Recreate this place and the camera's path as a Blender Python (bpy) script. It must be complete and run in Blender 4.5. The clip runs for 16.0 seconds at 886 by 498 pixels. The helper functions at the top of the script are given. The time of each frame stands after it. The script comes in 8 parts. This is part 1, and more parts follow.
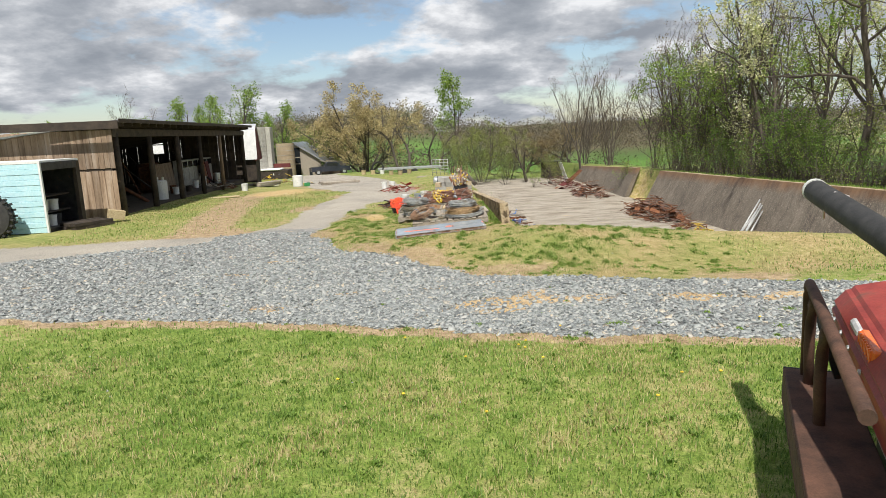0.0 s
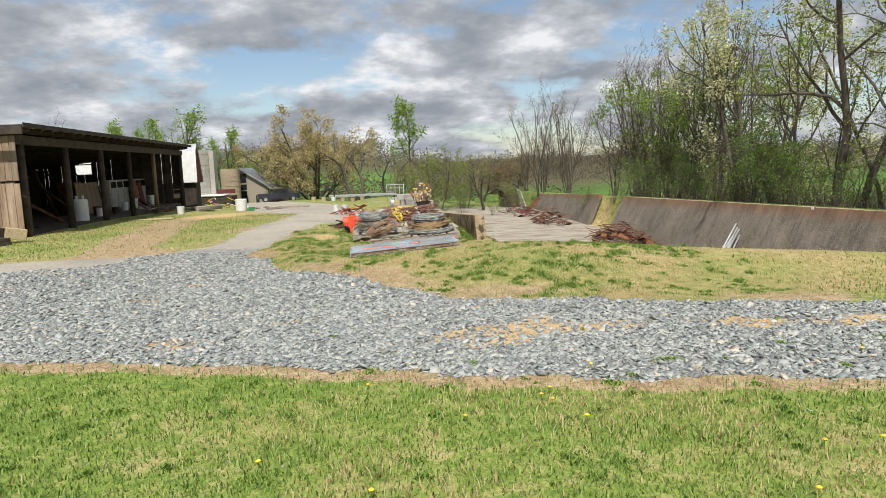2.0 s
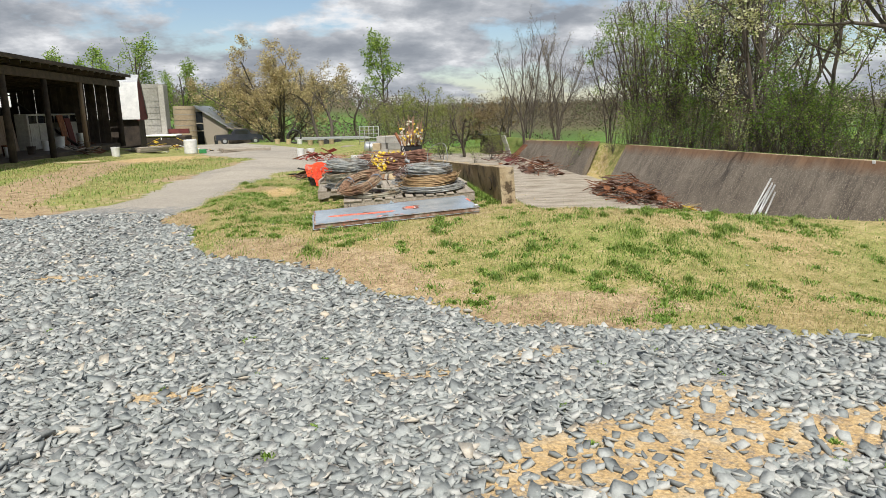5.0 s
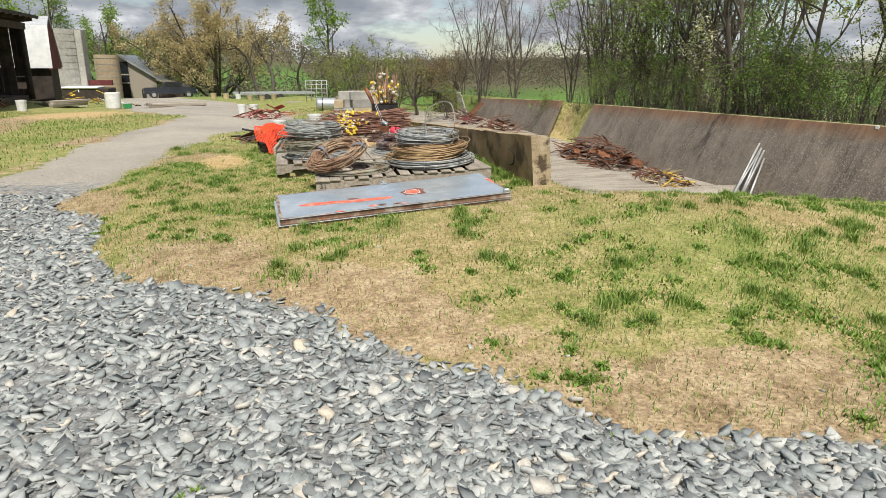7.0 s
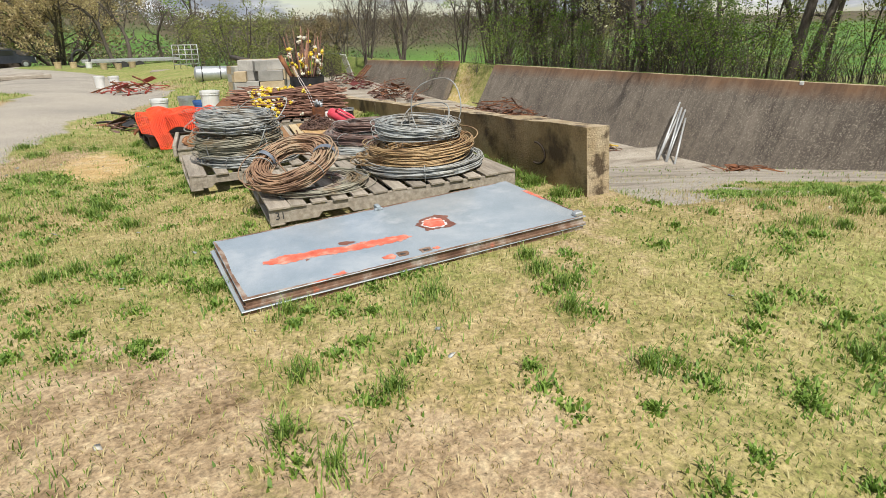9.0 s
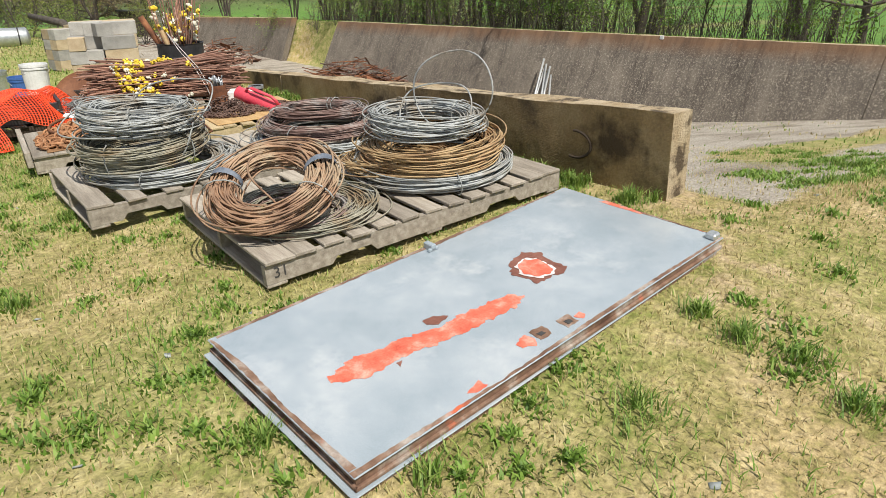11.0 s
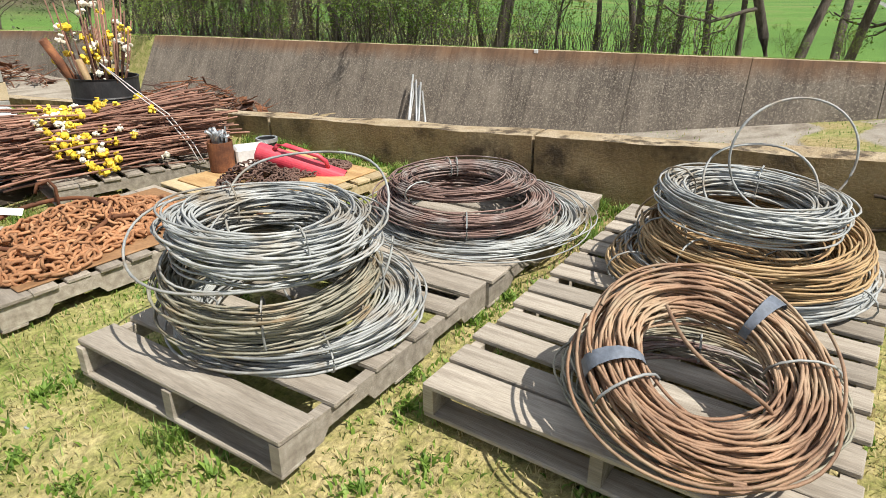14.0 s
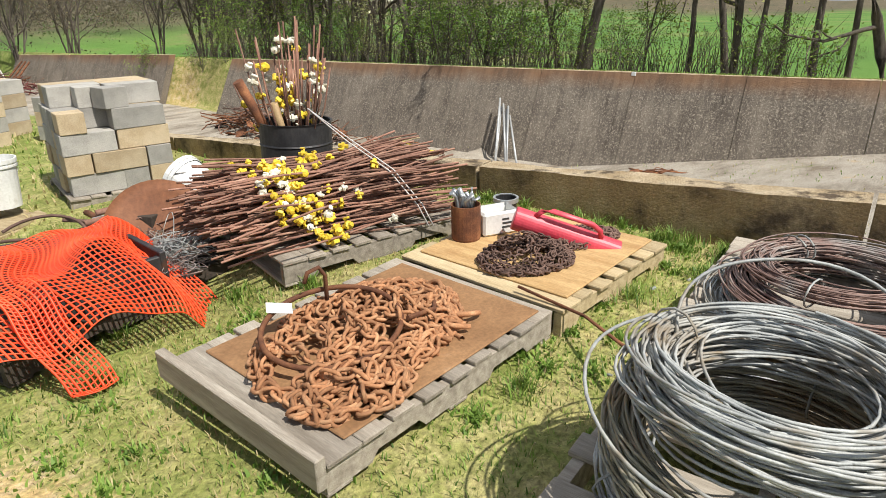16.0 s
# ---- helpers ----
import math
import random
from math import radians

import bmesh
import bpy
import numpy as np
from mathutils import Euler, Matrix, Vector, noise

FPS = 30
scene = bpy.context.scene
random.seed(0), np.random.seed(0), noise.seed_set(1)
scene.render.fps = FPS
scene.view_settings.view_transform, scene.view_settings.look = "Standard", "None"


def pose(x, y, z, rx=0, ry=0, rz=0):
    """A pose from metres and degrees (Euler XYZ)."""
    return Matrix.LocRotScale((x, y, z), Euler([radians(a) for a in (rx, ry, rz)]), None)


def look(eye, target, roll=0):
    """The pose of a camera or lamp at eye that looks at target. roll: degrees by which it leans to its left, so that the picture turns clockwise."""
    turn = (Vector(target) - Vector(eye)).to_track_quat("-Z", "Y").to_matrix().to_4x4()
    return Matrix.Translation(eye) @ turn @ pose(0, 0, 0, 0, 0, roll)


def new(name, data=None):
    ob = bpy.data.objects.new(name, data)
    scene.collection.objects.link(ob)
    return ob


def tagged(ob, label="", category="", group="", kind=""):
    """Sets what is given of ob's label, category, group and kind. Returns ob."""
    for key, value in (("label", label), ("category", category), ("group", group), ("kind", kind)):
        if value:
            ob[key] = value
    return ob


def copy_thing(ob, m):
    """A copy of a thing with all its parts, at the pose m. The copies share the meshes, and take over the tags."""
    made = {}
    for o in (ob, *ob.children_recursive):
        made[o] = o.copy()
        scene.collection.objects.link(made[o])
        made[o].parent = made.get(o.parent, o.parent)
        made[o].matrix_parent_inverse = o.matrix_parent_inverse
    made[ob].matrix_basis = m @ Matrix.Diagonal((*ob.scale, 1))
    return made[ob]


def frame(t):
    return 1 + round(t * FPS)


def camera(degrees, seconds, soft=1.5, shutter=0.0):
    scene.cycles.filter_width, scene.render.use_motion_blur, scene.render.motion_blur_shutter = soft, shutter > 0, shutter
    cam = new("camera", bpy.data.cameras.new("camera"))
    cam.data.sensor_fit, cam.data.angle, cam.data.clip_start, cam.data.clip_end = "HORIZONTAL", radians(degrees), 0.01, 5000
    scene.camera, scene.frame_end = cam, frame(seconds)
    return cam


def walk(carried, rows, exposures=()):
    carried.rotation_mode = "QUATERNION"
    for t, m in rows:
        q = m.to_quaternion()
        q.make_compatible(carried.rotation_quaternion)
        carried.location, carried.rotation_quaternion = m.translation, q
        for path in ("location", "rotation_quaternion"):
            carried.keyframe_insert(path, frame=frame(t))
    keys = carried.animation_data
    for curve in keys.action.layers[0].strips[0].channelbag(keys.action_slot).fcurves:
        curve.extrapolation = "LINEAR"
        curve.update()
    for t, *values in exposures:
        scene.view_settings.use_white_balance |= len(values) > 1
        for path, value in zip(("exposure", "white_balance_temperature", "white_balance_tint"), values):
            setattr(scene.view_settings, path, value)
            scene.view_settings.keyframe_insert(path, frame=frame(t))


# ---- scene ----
cam = camera(68.9, 16.0, soft=0.75)
METRES, EYE, TILT, LEAN, TURN = 17.9, 1.5, 1.9, -2.0, -2.9
ROWS = [
    (0.0, 0.0, 0.0, 0.0, -0.96, -12.26, 4.44),
    (0.5, -0.0054, 0.032, -0.0093, -2.45, -11.12, 4.36),
    (1.0, -0.01, 0.0644, -0.0193, -3.69, -10.25, 4.27),
    (1.5, -0.013, 0.0993, -0.0319, -4.67, -9.76, 4.08),
    (2.0, -0.0151, 0.1358, -0.0425, -5.19, -9.58, 3.67),
    (2.5, -0.0146, 0.1737, -0.0555, -5.55, -9.69, 3.14),
    (3.0, -0.0146, 0.2165, -0.0623, -6.02, -10.3, 2.71),
    (3.5, -0.0159, 0.2593, -0.0634, -6.62, -11.25, 2.63),
    (4.0, -0.0173, 0.3, -0.0615, -7.02, -12.41, 2.75),
    (6.5, -0.0408, 0.4736, -0.0706, -10.56, -17.3, 1.48),
    (7.0, -0.0453, 0.509, -0.0736, -12.54, -18.3, 1.28),
    (7.5, -0.0487, 0.5445, -0.0734, -14.63, -19.13, 1.18),
    (8.0, -0.0554, 0.5792, -0.0739, -17.26, -20.02, 1.36),
    (8.5, -0.0598, 0.6134, -0.0752, -20.26, -20.85, 1.48),
    (9.0, -0.0697, 0.644, -0.077, -23.59, -21.89, 1.57),
    (11.5, -0.0974, 0.7695, -0.081, -42.68, -25.66, 0.36),
    (12.0, -0.1016, 0.7948, -0.0828, -46.13, -24.93, 0.48),
    (12.5, -0.1048, 0.8223, -0.0832, -49.28, -24.42, 0.31),
    (13.0, -0.1111, 0.8497, -0.0845, -52.52, -24.41, -0.26),
    (13.5, -0.1105, 0.8736, -0.0856, -54.91, -24.63, -0.8),
    (14.0, -0.114, 0.8948, -0.0857, -56.38, -24.8, -1.28),
    (14.5, -0.1184, 0.9168, -0.0844, -56.21, -24.61, -1.21),
    (15.0, -0.1166, 0.9393, -0.0845, -54.97, -24.16, -0.89),
    (15.5, -0.118, 0.9595, -0.0852, -53.6, -23.74, -0.61),
    (16.0, -0.1193, 0.9786, -0.0849, -52.78, -23.39, -0.42),
]
walk(cam, [(t, pose(0, 0, EYE, TILT, LEAN, TURN) @ pose(METRES * x, METRES * y, METRES * z, 90 + pitch, roll, yaw)) for t, x, y, z, yaw, pitch, roll in ROWS],
     exposures=((0.0, 0.22), (4.0, 0.17), (8.0, 0.17), (9.2, 0.20), (11.5, 0.27), (14.0, 0.46), (15.0, 0.44), (16.0, 0.36)))

# ---- world, sun, exposure ----
SUN_AZ, SUN_EL = radians(190), radians(56)   # the sun stands high over -y
SUN_DIR = Vector((math.sin(SUN_AZ) * math.cos(SUN_EL), math.cos(SUN_AZ) * math.cos(SUN_EL), math.sin(SUN_EL)))
world = bpy.data.worlds.new("sky")
scene.world = world
world.use_nodes = True
wt = world.node_tree
wt.nodes.clear()
w_out = wt.nodes.new("ShaderNodeOutputWorld")
w_bg = wt.nodes.new("ShaderNodeBackground")
w_sky = wt.nodes.new("ShaderNodeTexSky")
w_sky.sky_type = "NISHITA"
w_sky.sun_disc = False
w_sky.sun_elevation, w_sky.sun_rotation = SUN_EL, SUN_AZ
w_sky.air_density, w_sky.dust_density, w_sky.ozone_density = 1.0, 0.6, 1.5
w_bg.inputs["Strength"].default_value = 0.10
# broken cloud cover, seen in perspective towards the horizon
w_co = wt.nodes.new("ShaderNodeTexCoord")
w_sep = wt.nodes.new("ShaderNodeSeparateXYZ")
wt.links.new(w_co.outputs["Generated"], w_sep.inputs[0])


def w_math(op, a, b=None, clamp=False):
    n = wt.nodes.new("ShaderNodeMath")
    n.operation, n.use_clamp = op, clamp
    for i, v in enumerate((a, b)):
        if v is None:
            continue
        if hasattr(v, "links"):
            wt.links.new(v, n.inputs[i])
        else:
            n.inputs[i].default_value = v
    return n.outputs[0]


w_h = w_math("ADD", w_math("MAXIMUM", w_sep.outputs["Z"], 0.0), 0.30)
w_comb = wt.nodes.new("ShaderNodeCombineXYZ")
wt.links.new(w_math("DIVIDE", w_sep.outputs["X"], w_h), w_comb.inputs[0])
wt.links.new(w_math("DIVIDE", w_sep.outputs["Y"], w_h), w_comb.inputs[1])


def w_noise(scale, detail, rough, shift):
    m = wt.nodes.new("ShaderNodeMapping")
    m.inputs["Location"].default_value = shift
    wt.links.new(w_comb.outputs[0], m.inputs["Vector"])
    n = wt.nodes.new("ShaderNodeTexNoise")
    n.inputs["Scale"].default_value, n.inputs["Detail"].default_value, n.inputs["Roughness"].default_value = scale, detail, rough
    wt.links.new(m.outputs[0], n.inputs["Vector"])
    return n.outputs["Fac"]


def w_ramp(fac, stops):
    r = wt.nodes.new("ShaderNodeValToRGB")
    while len(r.color_ramp.elements) < len(stops):
        r.color_ramp.elements.new(0.5)
    for e, (p, c) in zip(r.color_ramp.elements, stops):
        e.position, e.color = p, (*c, 1)
    wt.links.new(fac, r.inputs[0])
    return r.outputs[0]


w_big = w_noise(1.5, 10, 0.58, (3.4, 0.9, 0))
w_cover = w_ramp(w_big, [(0.43, (0, 0, 0)), (0.50, (1, 1, 1))])
w_body = w_noise(3.0, 10, 0.58, (1.7, 5.2, 3))
w_cloud = w_ramp(w_body, [(0.36, (2.6, 2.85, 3.25)), (0.46, (3.4, 3.65, 4.05)), (0.54, (4.7, 4.9, 5.25)), (0.64, (7.6, 7.7, 7.9))])
w_mix = wt.nodes.new("ShaderNodeMix")
w_mix.data_type = "RGBA"
wt.links.new(w_cover, w_mix.inputs["Factor"])
wt.links.new(w_sky.outputs[0], w_mix.inputs["A"])
wt.links.new(w_cloud, w_mix.inputs["B"])
wt.links.new(w_mix.outputs["Result"], w_bg.inputs["Color"])
wt.links.new(w_bg.outputs[0], w_out.inputs[0])

sun = new("sun", bpy.data.lights.new("sun", "SUN"))
sun.data.energy, sun.data.angle, sun.data.color = 4.7, radians(0.6), (1.0, 0.955, 0.88)
sun.matrix_world = look(SUN_DIR * 100, (0, 0, 0))

# ---- materials ----
def nodes_of(name):
    m = bpy.data.materials.new(name)
    m.use_nodes = True
    t = m.node_tree
    return m, t, t.nodes["Principled BSDF"]


def n_noise(t, vec, scale, detail=4, rough=0.55, stretch=None):
    if stretch:
        mp = t.nodes.new("ShaderNodeMapping")
        mp.inputs["Scale"].default_value = stretch
        t.links.new(vec, mp.inputs["Vector"])
        vec = mp.outputs[0]
    n = t.nodes.new("ShaderNodeTexNoise")
    n.inputs["Scale"].default_value, n.inputs["Detail"].default_value, n.inputs["Roughness"].default_value = scale, detail, rough
    t.links.new(vec, n.inputs["Vector"])
    return n.outputs["Fac"]


def n_ramp(t, fac, stops):
    r = t.nodes.new("ShaderNodeValToRGB")
    while len(r.color_ramp.elements) < len(stops):
        r.color_ramp.elements.new(0.5)
    for e, (p, c) in zip(r.color_ramp.elements, stops):
        e.position, e.color = p, (*c, 1)
    t.links.new(fac, r.inputs[0])
    return r.outputs[0]


def n_mix(t, fac, a, b, kind="MIX"):
    m = t.nodes.new("ShaderNodeMix")
    m.data_type, m.blend_type = "RGBA", kind
    for key, v in (("Factor", fac), ("A", a), ("B", b)):
        if hasattr(v, "links"):
            t.links.new(v, m.inputs[key])
        else:
            m.inputs[key].default_value = (*v, 1) if isinstance(v, tuple) else v
    return m.outputs["Result"]


def n_math(t, op, a, b=0.0, clamp=False):
    n = t.nodes.new("ShaderNodeMath")
    n.operation, n.use_clamp = op, clamp
    for i, v in enumerate((a, b)):
        if hasattr(v, "links"):
            t.links.new(v, n.inputs[i])
        else:
            n.inputs[i].default_value = v
    return n.outputs[0]


def n_bump(t, b, height, strength, dist=0.01):
    n = t.nodes.new("ShaderNodeBump")
    n.inputs["Strength"].default_value, n.inputs["Distance"].default_value = strength, dist
    t.links.new(height, n.inputs["Height"])
    t.links.new(n.outputs[0], b.inputs["Normal"])


def mat(name, stops, scale=6.0, fine=60.0, rough=0.8, metal=0.0, bump=0.3, dist=0.01, stretch=None, vary=0.0, island=0.0, stain=None, stain_at=(0.55, 0.7), stain_scale=2.0, spec=0.5):
    """A worn surface: a coarse noise through colour stops, a fine grain, an optional stain colour, and chance per piece."""
    m, t, b = nodes_of(name)
    co = t.nodes.new("ShaderNodeTexCoord").outputs["Object"]
    base = n_ramp(t, n_noise(t, co, scale, 5, 0.6, stretch), stops)
    grain = n_noise(t, co, fine, 3, 0.6, stretch)
    col = n_mix(t, 0.35, base, n_ramp(t, grain, [(0.3, (0.25, 0.25, 0.25)), (0.7, (0.75, 0.75, 0.75))]), "OVERLAY")
    if stain:
        col = n_mix(t, n_ramp(t, n_noise(t, co, stain_scale, 6, 0.65), [(stain_at[0], (0, 0, 0)), (stain_at[1], (1, 1, 1))]), col, stain)
    for amount, node, out in ((vary, "ShaderNodeObjectInfo", "Random"), (island, "ShaderNodeNewGeometry", "Random Per Island")):
        if amount:
            r = t.nodes.new(node).outputs[out]
            hs = t.nodes.new("ShaderNodeHueSaturation")
            t.links.new(n_math(t, "ADD", n_math(t, "MULTIPLY", r, 2 * amount), 1 - amount), hs.inputs["Value"])
            t.links.new(col, hs.inputs["Color"])
            col = hs.outputs[0]
    t.links.new(col, b.inputs["Base Color"])
    b.inputs["Roughness"].default_value, b.inputs["Metallic"].default_value = rough, metal
    b.inputs["Specular IOR Level"].default_value = spec
    if bump:
        n_bump(t, b, grain, bump, dist)
    return m


M = {}
M["concrete"] = mat("old_concrete", [(0.3, (0.17, 0.11, 0.045)), (0.5, (0.31, 0.215, 0.10)), (0.7, (0.42, 0.32, 0.175))], 2.2, 60, 0.9, bump=0.7, dist=0.02, stain=(0.075, 0.05, 0.025), stain_at=(0.50, 0.64), stain_scale=2.6)
M["concrete_cap"] = mat("pale_concrete_top", [(0.3, (0.36, 0.26, 0.14)), (0.6, (0.52, 0.42, 0.28))], 5, 80, 0.95, bump=0.8, dist=0.03, stain=(0.10, 0.07, 0.04), stain_at=(0.52, 0.62), stain_scale=6)
M["wood_grey"] = mat("weathered_grey_wood", [(0.3, (0.215, 0.18, 0.14)), (0.55, (0.36, 0.315, 0.255)), (0.75, (0.50, 0.45, 0.375))], 3, 40, 0.9, bump=0.5, stretch=(9, 0.6, 9), vary=0.22)
M["wood_pale"] = mat("pale_yellow_wood", [(0.3, (0.34, 0.25, 0.13)), (0.6, (0.50, 0.40, 0.24)), (0.8, (0.56, 0.48, 0.33))], 3, 40, 0.9, bump=0.4, stretch=(9, 0.6, 9), vary=0.2)
# dark old wood, blackened further so the shed's inside reads as deep shade
M["wood_dark"] = mat("shade_darkened_old_wood", [(0.3, (0.022, 0.017, 0.013)), (0.7, (0.07, 0.052, 0.038))], 3, 30, 0.9, bump=0.5, vary=0.25)
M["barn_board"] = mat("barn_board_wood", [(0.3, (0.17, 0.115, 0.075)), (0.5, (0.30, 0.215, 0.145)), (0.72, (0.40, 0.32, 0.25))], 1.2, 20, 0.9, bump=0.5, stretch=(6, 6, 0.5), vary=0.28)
M["rust"] = mat("rusty_steel", [(0.3, (0.075, 0.03, 0.016)), (0.5, (0.17, 0.066, 0.03)), (0.7, (0.30, 0.13, 0.055))], 9, 120, 0.85, 0.15, 0.6, 0.004, vary=0.25)
M["bumper"] = mat("dark_scaly_rust", [(0.3, (0.05, 0.028, 0.02)), (0.7, (0.14, 0.07, 0.045))], 6, 90, 0.85, 0.15, 0.5, 0.004)
M["rust_disc"] = mat("smooth_rusty_steel", [(0.3, (0.12, 0.045, 0.02)), (0.7, (0.24, 0.10, 0.045))], 4, 60, 0.7, 0.2, 0.2, 0.003)
M["dark_steel"] = mat("dark_steel", [(0.3, (0.018, 0.018, 0.02)), (0.7, (0.06, 0.058, 0.058))], 5, 60, 0.55, 0.4, 0.2, 0.004, stain=(0.12, 0.05, 0.025), stain_at=(0.6, 0.72), stain_scale=5)
M["roof_tin"] = mat("old_tin_roof", [(0.3, (0.32, 0.33, 0.34)), (0.7, (0.52, 0.53, 0.54))], 1.2, 15, 0.45, 0.7, 0.1, stain=(0.20, 0.10, 0.06), stain_at=(0.62, 0.8))
M["white_paint"] = mat("chalky_white_paint", [(0.3, (0.62, 0.63, 0.62)), (0.7, (0.80, 0.80, 0.78))], 3, 30, 0.6, bump=0.1, stain=(0.40, 0.34, 0.27), stain_at=(0.62, 0.8))
M["red_dark"] = mat("faded_dark_red_paint", [(0.3, (0.07, 0.012, 0.012)), (0.7, (0.15, 0.03, 0.025))], 2, 20, 0.8, bump=0.2)
M["stave"] = mat("silo_concrete", [(0.3, (0.30, 0.29, 0.26)), (0.7, (0.45, 0.43, 0.38))], 0.5, 8, 0.95, bump=0.3, stain=(0.22, 0.20, 0.17), stain_at=(0.5, 0.8), stain_scale=0.4)
M["stave_tan"] = mat("tan_silo_block", [(0.3, (0.30, 0.23, 0.15)), (0.7, (0.42, 0.34, 0.23))], 0.6, 8, 0.95, bump=0.3, vary=0.1)
# earth floor whose near-black colour carries the shade under the shed roof
M["shade_inside"] = mat("shaded_shed_floor", [(0.3, (0.04, 0.03, 0.022)), (0.7, (0.085, 0.065, 0.045))], 2, 20, 0.95)
M["bark"] = mat("grey_bark", [(0.3, (0.05, 0.04, 0.031)), (0.6, (0.12, 0.10, 0.08)), (0.8, (0.21, 0.185, 0.15))], 5, 30, 0.95, bump=0.8, dist=0.03, stretch=(2, 2, 0.5))


def leaf_mat(name, a, b, c):
    m, t, bs = nodes_of(name)
    r = t.nodes.new("ShaderNodeNewGeometry").outputs["Random Per Island"]
    col = n_ramp(t, r, [(0.0, a), (0.5, b), (1.0, c)])
    t.links.new(col, bs.inputs["Base Color"])
    bs.inputs["Roughness"].default_value = 0.6
    tr = t.nodes.new("ShaderNodeBsdfTranslucent")
    t.links.new(col, tr.inputs["Color"])
    mx = t.nodes.new("ShaderNodeMixShader")
    mx.inputs[0].default_value = 0.35
    t.links.new(bs.outputs[0], mx.inputs[1])
    t.links.new(tr.outputs[0], mx.inputs[2])
    t.links.new(mx.outputs[0], t.nodes["Material Output"].inputs[0])
    return m


M["leaf_green"] = leaf_mat("fresh_green_leaves", (0.12, 0.20, 0.025), (0.21, 0.33, 0.045), (0.34, 0.44, 0.09))
M["leaf_dark"] = leaf_mat("deep_green_leaves", (0.08, 0.15, 0.02), (0.13, 0.23, 0.03), (0.20, 0.31, 0.05))
M["leaf_pale"] = leaf_mat("pale_blossom_and_young_leaves", (0.34, 0.38, 0.12), (0.56, 0.56, 0.27), (0.78, 0.76, 0.55))
M["leaf_bud"] = leaf_mat("brown_red_buds", (0.14, 0.09, 0.05), (0.25, 0.18, 0.09), (0.36, 0.30, 0.14))
M["leaf_tan"] = leaf_mat("tan_spring_buds", (0.32, 0.24, 0.11), (0.48, 0.39, 0.19), (0.62, 0.54, 0.27))
M["leaf_yellow"] = leaf_mat("yellow_green_buds", (0.13, 0.17, 0.03), (0.22, 0.27, 0.05), (0.36, 0.36, 0.12))
M["grass"] = leaf_mat("spring_grass_blades", (0.07, 0.14, 0.018), (0.17, 0.29, 0.04), (0.36, 0.44, 0.11))
M["grass_dry"] = leaf_mat("dry_grass_blades", (0.33, 0.25, 0.11), (0.58, 0.48, 0.25), (0.38, 0.38, 0.13))
M["weed"] = leaf_mat("clover_and_weed_leaves", (0.09, 0.17, 0.022), (0.17, 0.29, 0.04), (0.29, 0.41, 0.08))
M["leaf_far"] = leaf_mat("distant_brown_woods", (0.12, 0.10, 0.065), (0.15, 0.125, 0.08), (0.18, 0.155, 0.10))
M["leaf_far_green"] = leaf_mat("distant_green_woods", (0.09, 0.12, 0.045), (0.12, 0.155, 0.055), (0.15, 0.18, 0.07))


